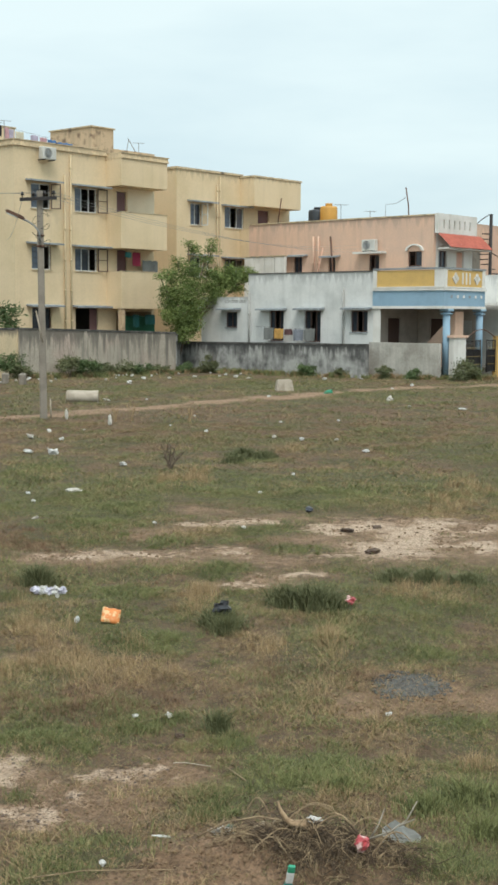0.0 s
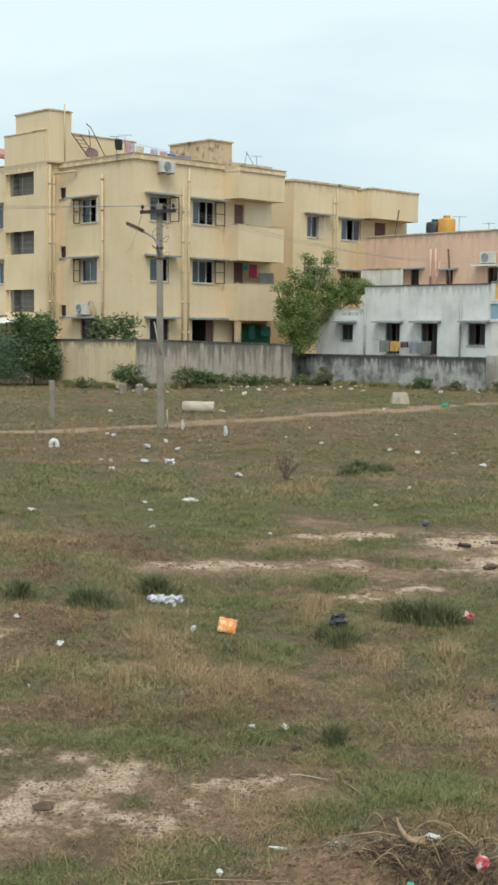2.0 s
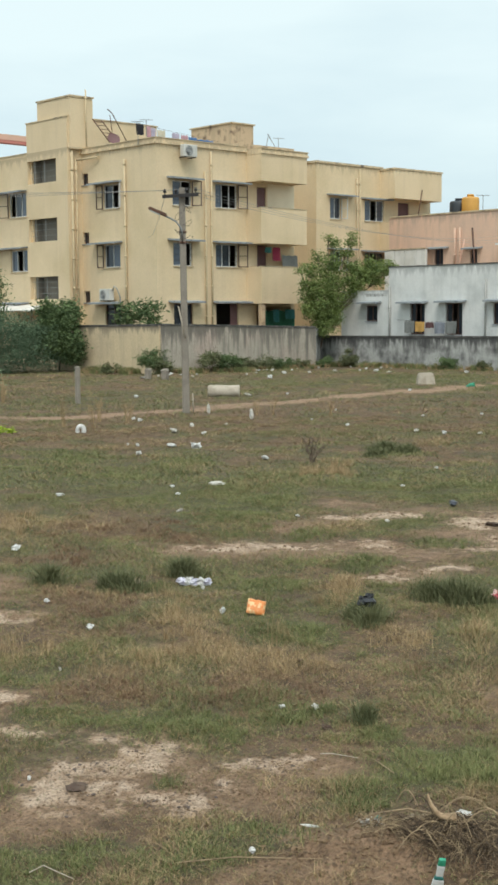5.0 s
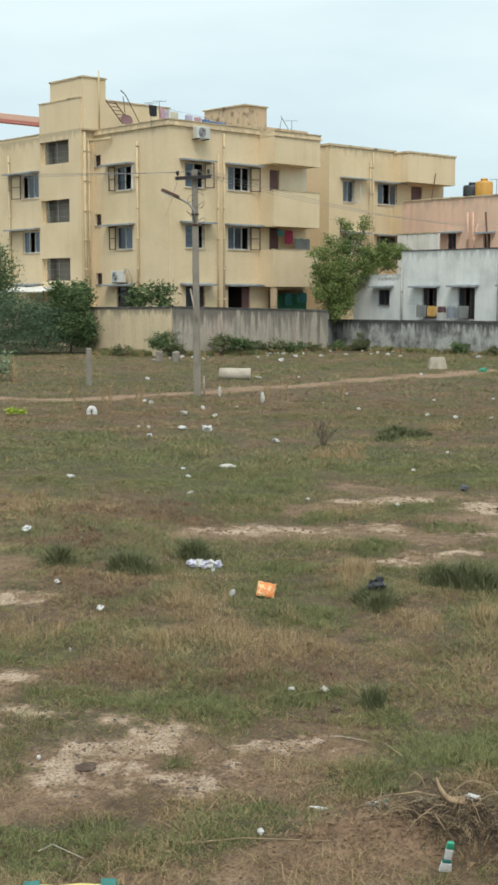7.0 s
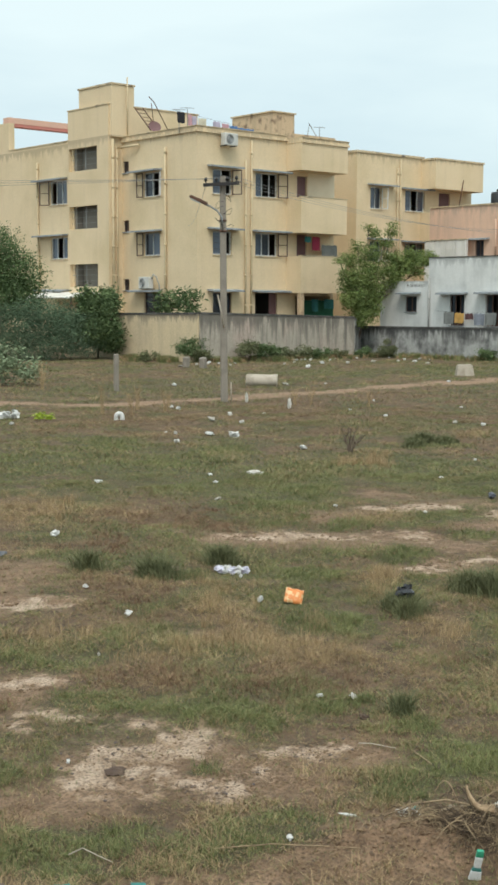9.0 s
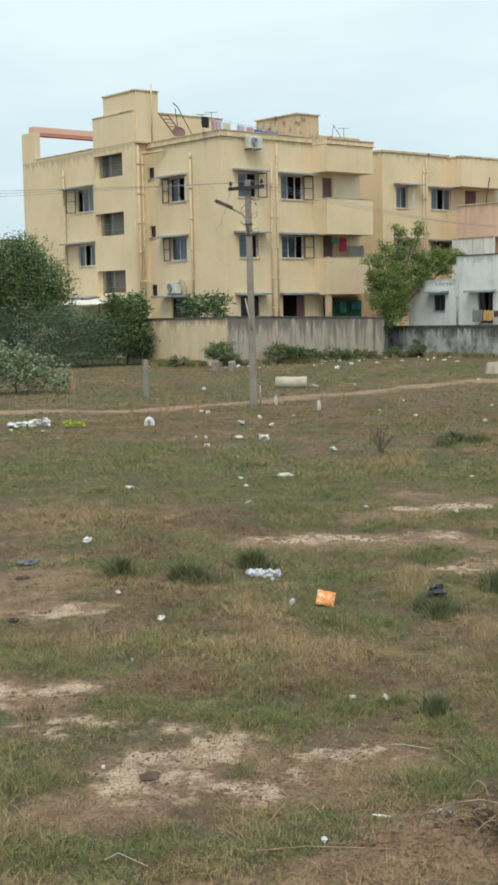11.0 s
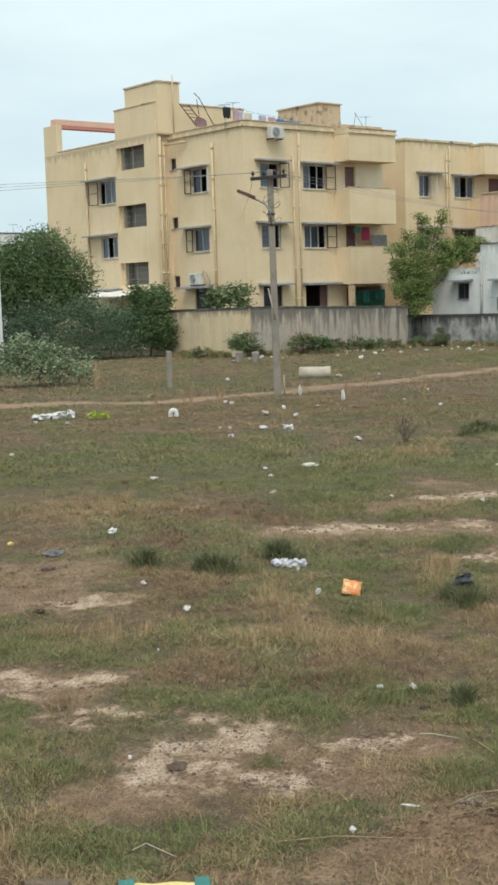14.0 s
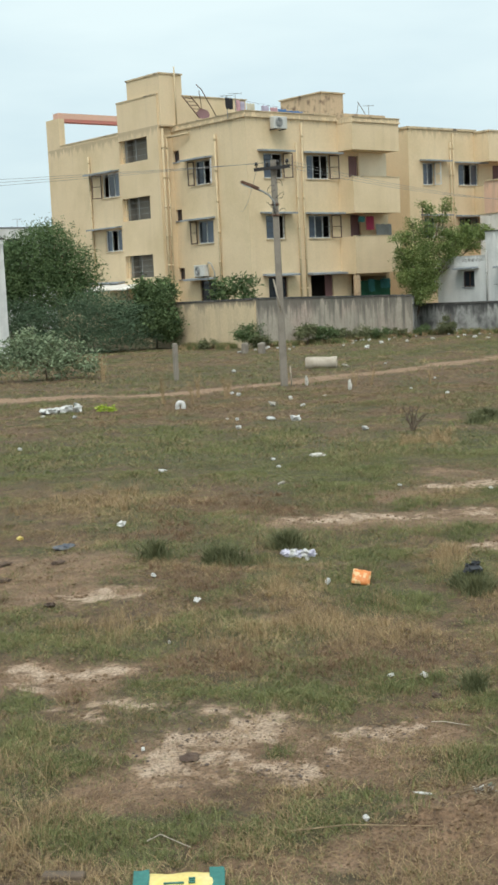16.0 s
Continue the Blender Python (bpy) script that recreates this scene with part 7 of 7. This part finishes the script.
# ---- heap of roots and rubbish by the road ----
def root_heap():
    g = random.Random(12)
    e = base("root_heap", HEAP[0], HEAP[1], lie(*HEAP), "heap of uprooted dry roots and straw on brown soil", "heap")
    along, across = Vector((0.8, 0.6, 0)), Vector((-0.6, 0.8, 0))

    def at(a, c, up=0.0):
        """A place on the heap: a away from the road, c along it, up over the soil."""
        p = Vector((HEAP[0], HEAP[1], 0)) + along * a + across * c
        p.z = lie(p.x, p.y) + up
        return p

    # fine tangle: dark rootlets and pale straw, gathered in bunches that lie over the mound
    for words, mat, count, r in (("tangle of dark fine roots", ROOT_DARK, 1800, 0.0017), ("tangle of dry straw and pale rootlets", STRAW, 1300, 0.0017)):
        bm = bmesh.new()
        bunch, left = None, 0
        for q in range(count):
            if left == 0:
                bunch = (g.gauss(0.0, 0.10), g.gauss(-0.05, 0.15) if g.random() < 0.75 else g.uniform(-0.6, 0.5), g.uniform(0, math.tau), g.uniform(0.0, 0.07))
                left = g.randint(5, 16)
            left -= 1
            p = at(bunch[0] + g.gauss(0, 0.02), bunch[1] + g.gauss(0, 0.03), bunch[3] * g.random())
            a = bunch[2] + g.gauss(0, 0.5)
            ln = g.uniform(0.05, 0.17)
            d = Vector((math.cos(a), math.sin(a), g.uniform(-0.3, 0.35)))
            m = p + d * ln * 0.5 + Vector((g.uniform(-0.015, 0.015), g.uniform(-0.015, 0.015), g.uniform(0.0, 0.035)))
            t = p + d * ln
            t.z = max(lie(t.x, t.y) + 0.005, t.z - g.uniform(0, 0.05))
            tube(bm, [p, m, t], g.uniform(0.6, 1.5) * r, r * 0.5, 4, cap=False)
        tagged(part("straw", bm, mat, e, words), kind="stuff")
    # long stalks that arch out of the heap and lie along it
    for q in range(30):
        p = at(g.gauss(0.02, 0.07), g.uniform(-0.38, 0.34), 0.02)
        side = across * g.choice((-1, 1)) * g.uniform(0.05, 0.28) + along * g.uniform(-0.1, 0.1)
        hh = g.uniform(0.04, 0.17)
        bend = g.uniform(0.72, 0.95)
        pts = [p + side * s + Vector((0, 0, hh * math.sin(math.pi * s * bend))) for s in np.linspace(0, 1, 8)]
        part("stalk", tubed(pts, g.uniform(0.0028, 0.0045), 0.002, 5), (WOODY, STRAW, ROOT_DARK)[q % 3], e)
    part("stalk", tubed([at(0.1, 0.6, 0.02), at(0.09, 0.45, 0.07), at(0.07, 0.28, 0.10), at(0.05, 0.1, 0.07), at(0.04, -0.06, 0.05)], 0.004, 0.005, 6), WOODY, e, "long bare stalk lying along the heap")
    part("stalk", tubed([at(-0.24, 0.04, 0.0), at(-0.18, 0.13, 0.07), at(-0.15, 0.2, 0.13)], 0.004, 0.003, 6), STRAW, e, "yellowish stalk leaning out of the heap")
    for c, hh in ((-0.02, 0.16), (-0.3, 0.13)):
        part("stalk", tubed([at(0.08, c - 0.13 * math.cos(q), 0.03 + hh * math.sin(q)) for q in np.linspace(0.1, 2.9, 10)], 0.0035, 0.0025, 5), WOODY, e, "arched bare stalk")
    # thick bare root like a horn
    horn = [(0.0, 0.04, 0.075), (0.0, 0.075, 0.08), (0.0, 0.11, 0.092), (0.0, 0.138, 0.11), (0.0, 0.16, 0.135), (0.0, 0.173, 0.16), (0.0, 0.18, 0.19)]
    bm = tubed([at(*p) for p in horn], 0.023, 0.004, 10)
    part("root", bm, HORN, e, "pale bare curved root like a horn")
    # pale forked twigs
    for pts in (((0.04, -0.27, 0.05), (0.05, -0.38, 0.12), (0.06, -0.46, 0.20), (0.06, -0.51, 0.31)), ((0.05, -0.28, 0.05), (0.06, -0.32, 0.13), (0.07, -0.35, 0.23)), ((0.05, -0.42, 0.16), (0.07, -0.50, 0.21))):
        part("twig", tubed([at(*p) for p in pts], 0.006, 0.003, 6), TWIG, e, "grey bare twig")
    # clods of soil
    for q in range(130):
        p = at(g.gauss(-0.07, 0.13), g.gauss(0.40, 0.24), 0.002)
        bm = bmesh.new()
        bmesh.ops.create_icosphere(bm, subdivisions=2, radius=g.choice((0.006, 0.008, 0.01, 0.014, 0.02)))
        roughen(bm, 0.014, 0.02, q)
        bmesh.ops.transform(bm, matrix=Matrix.Translation(p) @ Matrix.Diagonal((1, 1, 0.65, 1)), verts=bm.verts)
        part("clod", bm, CLOD, e)


ROOT_DARK = material("dark_root_fibre", (0.13, 0.09, 0.055), 0.95, (0.055, 0.04, 0.028), 18, spread=(0.42, 0.58))
HORN = material("weathered_pale_root", (0.42, 0.30, 0.18), 0.75, (0.25, 0.165, 0.095), 22, 0.15, 60, 0.3)
TWIG = material("grey_dead_twig", (0.33, 0.30, 0.24), 0.9, (0.22, 0.19, 0.15), 20)
CLOD = material("loose_brown_soil", (0.22, 0.145, 0.085), 0.95, (0.11, 0.07, 0.042), 10, 0.15, 60, 0.5)
root_heap()
# printed sachet standing at the heap: white body, green cap and foot
x, y = 4.57, 3.67
z = lie(x, y)
e = base("printed_sachet", x, y, z, "white and green printed sachet stuck upright in the heap", "packet")
sm = pose(x, y, z + 0.0, 18, 6, -42)
for nm, z0, z1, w0, w1, mt in (("body", 0.075, 0.135, 0.016, 0.018, PLASTIC_WHITE), ("cap", 0.137, 0.175, 0.018, 0.016, PLASTIC_GREEN), ("foot", 0.0, 0.052, 0.03, 0.024, PLASTIC_WHITE), ("band", 0.0535, 0.0735, 0.024, 0.017, PLASTIC_TEAL)):
    bm = bmesh.new()
    vs = [bm.verts.new((sx * (w0 if zz == z0 else w1), sy * 0.009, zz)) for zz in (z0, z1) for sx, sy in ((-1, -1), (1, -1), (1, 1), (-1, 1))]
    for f in ((3, 2, 1, 0), (4, 5, 6, 7), (0, 1, 5, 4), (1, 2, 6, 5), (2, 3, 7, 6), (3, 0, 4, 7)):
        bm.faces.new([vs[i] for i in f])
    bmesh.ops.bevel(bm, geom=bm.edges[:], offset=0.003, segments=1, affect="EDGES")
    bmesh.ops.transform(bm, matrix=sm, verts=bm.verts)
    part(nm, bm, mt, e)
crumpled("red_wrapper", 4.99, 3.54, 0.07, 0.06, 0.07, PLASTIC_RED, "red and white wrapper lying at the root heap", "litter", 120, 0.25, 0.07)
crumpled("white_wrapper", 4.83, 4.32, 0.10, 0.04, 0.035, PLASTIC_WHITE, "torn white and green wrapper beside the root heap", "litter", 121, 0.45, 0.02, -50)
crumpled("green_scrap", 4.90, 4.32, 0.05, 0.03, 0.03, PLASTIC_TEAL, "torn green wrapper end beside the root heap", "litter", 125, 0.3, 0.03)
crumpled("white_wrapper", 5.21, 4.01, 0.075, 0.03, 0.03, PLASTIC_WHITE, "torn white wrapper lying on the root heap", "litter", 122, 0.4, 0.06, -40)
crumpled("cardboard_scrap", 4.88, 4.06, 0.13, 0.07, 0.05, CARD, "torn brown cardboard lying in the root heap", "litter", 123, 0.4, 0.02, -50)
crumpled("plastic_strip", 4.60, 4.53, 0.09, 0.016, 0.012, PLASTIC_WHITE, "narrow white plastic strip on bare soil", "litter", 124, 0.2, 0.015, -60)
g1 = Vector((5.41, 3.59, lie(5.41, 3.59)))
bm = bmesh.new()
grid = [[bm.verts.new(g1 + Vector((0.62, -0.78, 0)) * (0.2 * i / 6 - 0.1) + Vector((0.25, 0.2, 0)) * 0.1 * j / 4 + Vector((0, 0, 0.10 * j / 4 * (0.3 + 0.7 * math.sin(math.pi * min(1, (i + 1.5) / 7))) + 0.012 * math.sin(i * 2 + j)))) for i in range(7)] for j in range(5)]
for j in range(4):
    for i in range(6):
        bm.faces.new((grid[j][i], grid[j][i + 1], grid[j + 1][i + 1], grid[j + 1][i]))
bmesh.ops.solidify(bm, geom=bm.faces[:], thickness=0.002)
tagged(part("plastic_sheet", bm, PLASTIC_CLEAR, None), "greyish clear plastic sheet standing beside the root heap", "litter")

# yellow and green empty food sack by the road
x, y = 3.03, 4.51
SACK, sk = packet("yellow_sack", x, y, 0.38, 0.24, 0.06, PLASTIC_YELLOW, "pale yellow packet with dark green ends by the road", -38, 10, 8)
for s in (-1, 1):
    bm = boxed(s * 0.135, s * 0.205, -0.12, 0.12, -0.006, 0.022)
    bmesh.ops.subdivide_edges(bm, edges=bm.edges[:], cuts=3)
    roughen(bm, 0.008, 0.05, 3 + s)
    bmesh.ops.transform(bm, matrix=sk @ pose(0, 0, 0.004), verts=bm.verts)
    part("sealed_end", bm, PLASTIC_TEAL, SACK, "dark green packet end")
for q, (u, v, w, h) in enumerate(((-0.02, 0.0, 0.09, 0.008), (-0.05, -0.03, 0.03, 0.008), (0.06, 0.03, 0.03, 0.006), (0.06, 0.015, 0.03, 0.006), (0.06, 0.0, 0.03, 0.006))):
    bm = boxed(u - w / 2, u + w / 2, v - h / 2, v + h / 2, 0.034, 0.040)
    bmesh.ops.transform(bm, matrix=sk, verts=bm.verts)
    part("print_bar", bm, PLASTIC_RED if q == 1 else PLASTIC_TEAL, SACK)
x, y = 2.76, 5.05
bm = boxed(-0.1, 0.1, -0.03, 0.03, 0, 0.04, bevel=0.006)
bmesh.ops.transform(bm, matrix=pose(x, y, lie(x, y), 0, 0, -45), verts=bm.verts)
tagged(part("rotten_board", bm, BARK, None), "short dark rotten board lying by the road", "board")
for q, (x, y, dx, dy, h) in enumerate(((5.54, 5.21, 0.06, -0.1, 0.02), (4.1, 4.4, 0.3, -0.25, 0.03), (3.33, 5.02, 0.06, -0.1, 0.09), (4.3, 5.0, 0.1, 0.06, 0.02), (6.0, 6.0, 0.14, -0.02, 0.02), (5.6, 4.9, 0.05, 0.12, 0.02))):
    z = lie(x, y)
    bm = tubed([(x - dx, y - dy, z + 0.02), (x - dx * 0.2, y - dy * 0.3 + 0.02, z + 0.012 + h * 0.5), (x + dx, y + dy, z + 0.015)], 0.0035, 0.0025, 5)
    tagged(part("dry_stick", bm, CONCRETE_PALE if q in (2, 0) else WOODY, None), "thin dry stick lying on the soil", "stick")


# ---- stones ----
def scatter(name, places, size, mat, label, seed, flat=0.6):
    """Small angular stones as one mesh."""
    g = np.random.default_rng(seed)
    ico = np.array([(0, 0, 1), (0.9, 0, 0.3), (0.3, 0.85, 0.3), (-0.7, 0.55, 0.3), (-0.7, -0.55, 0.3), (0.3, -0.85, 0.3), (0.5, 0.4, -0.6), (-0.5, 0.3, -0.6), (0, -0.6, -0.6)])
    tri = [(0, 1, 2), (0, 2, 3), (0, 3, 4), (0, 4, 5), (0, 5, 1), (1, 6, 2), (2, 6, 7), (2, 7, 3), (3, 7, 4), (4, 7, 8), (4, 8, 5), (5, 8, 1), (1, 8, 6), (6, 8, 7)]
    verts, faces = [], []
    zs = height(places[:, 0], places[:, 1])
    for (x, y), z in zip(places, zs):
        s = size * g.choice((0.4, 0.6, 0.8, 1.2, 2.0))
        a = g.random() * math.tau
        c, q = math.cos(a), math.sin(a)
        p = ico * g.uniform(0.7, 1.3, ico.shape) * s
        n = len(verts)
        verts += [(x + u * c - v * q, y + u * q + v * c, z + w * flat + s * 0.15) for u, v, w in p]
        faces += [(n + i, n + j, n + k) for i, j, k in tri]
    return tagged(raw(name, verts, faces, mat), label, "stones", kind="stuff")


STONE_GREY = material("grey_crushed_stone", (0.115, 0.113, 0.105), 0.95, (0.06, 0.06, 0.057), 25, 0.2, 90, 0.2)
STONE_DARK = material("dark_soil_crumb", (0.115, 0.09, 0.08), 0.95, (0.24, 0.17, 0.12), 20, 0.2, 90, 0.2)
gg = np.random.default_rng(5)
a, r = gg.random(2400) * math.tau, np.sqrt(gg.random(2400)) * (0.7 + 0.55 * gg.random(2400) ** 2)
u, v = np.cos(a) * r * 0.27, np.sin(a) * r * 0.36
scatter("gravel", np.stack([7.91 - 0.55 * u + 0.83 * v, 5.21 + 0.83 * u + 0.55 * v], 1), 0.0095, STONE_GREY, "thin spill of grey crushed stone on the field", 3)


def strewn(patches, per, most):
    """Places strewn over the patches."""
    out = []
    for cx, cy, aa, bb in patches:
        m = min(most, int(per * max(aa, 0.15) * max(bb, 0.15) / 0.08))
        out.append(np.array([cx, cy]) + gg.normal(0, 0.6, (m, 2)) * max(aa, bb))
    return np.concatenate(out)


scatter("soil_crumbs", strewn([q for q in SAND if math.hypot(q[0], q[1]) < 8.5], 60, 50), 0.0075, STONE_DARK, "dark crumbs of soil strewn on pale sand", 6)
scatter("soil_clods", strewn([q for q in BARE if math.hypot(q[0], q[1]) < 9], 220, 460), 0.006, CLOD, "small brown clods strewn over bare soil", 7)
scatter("soil_clods", strewn([q for q in BARE + SAND_MORE if 9 < math.hypot(q[0], q[1]) < 18], 40, 90), 0.012, CLOD, "small brown clods on the bare sandy strip", 8)
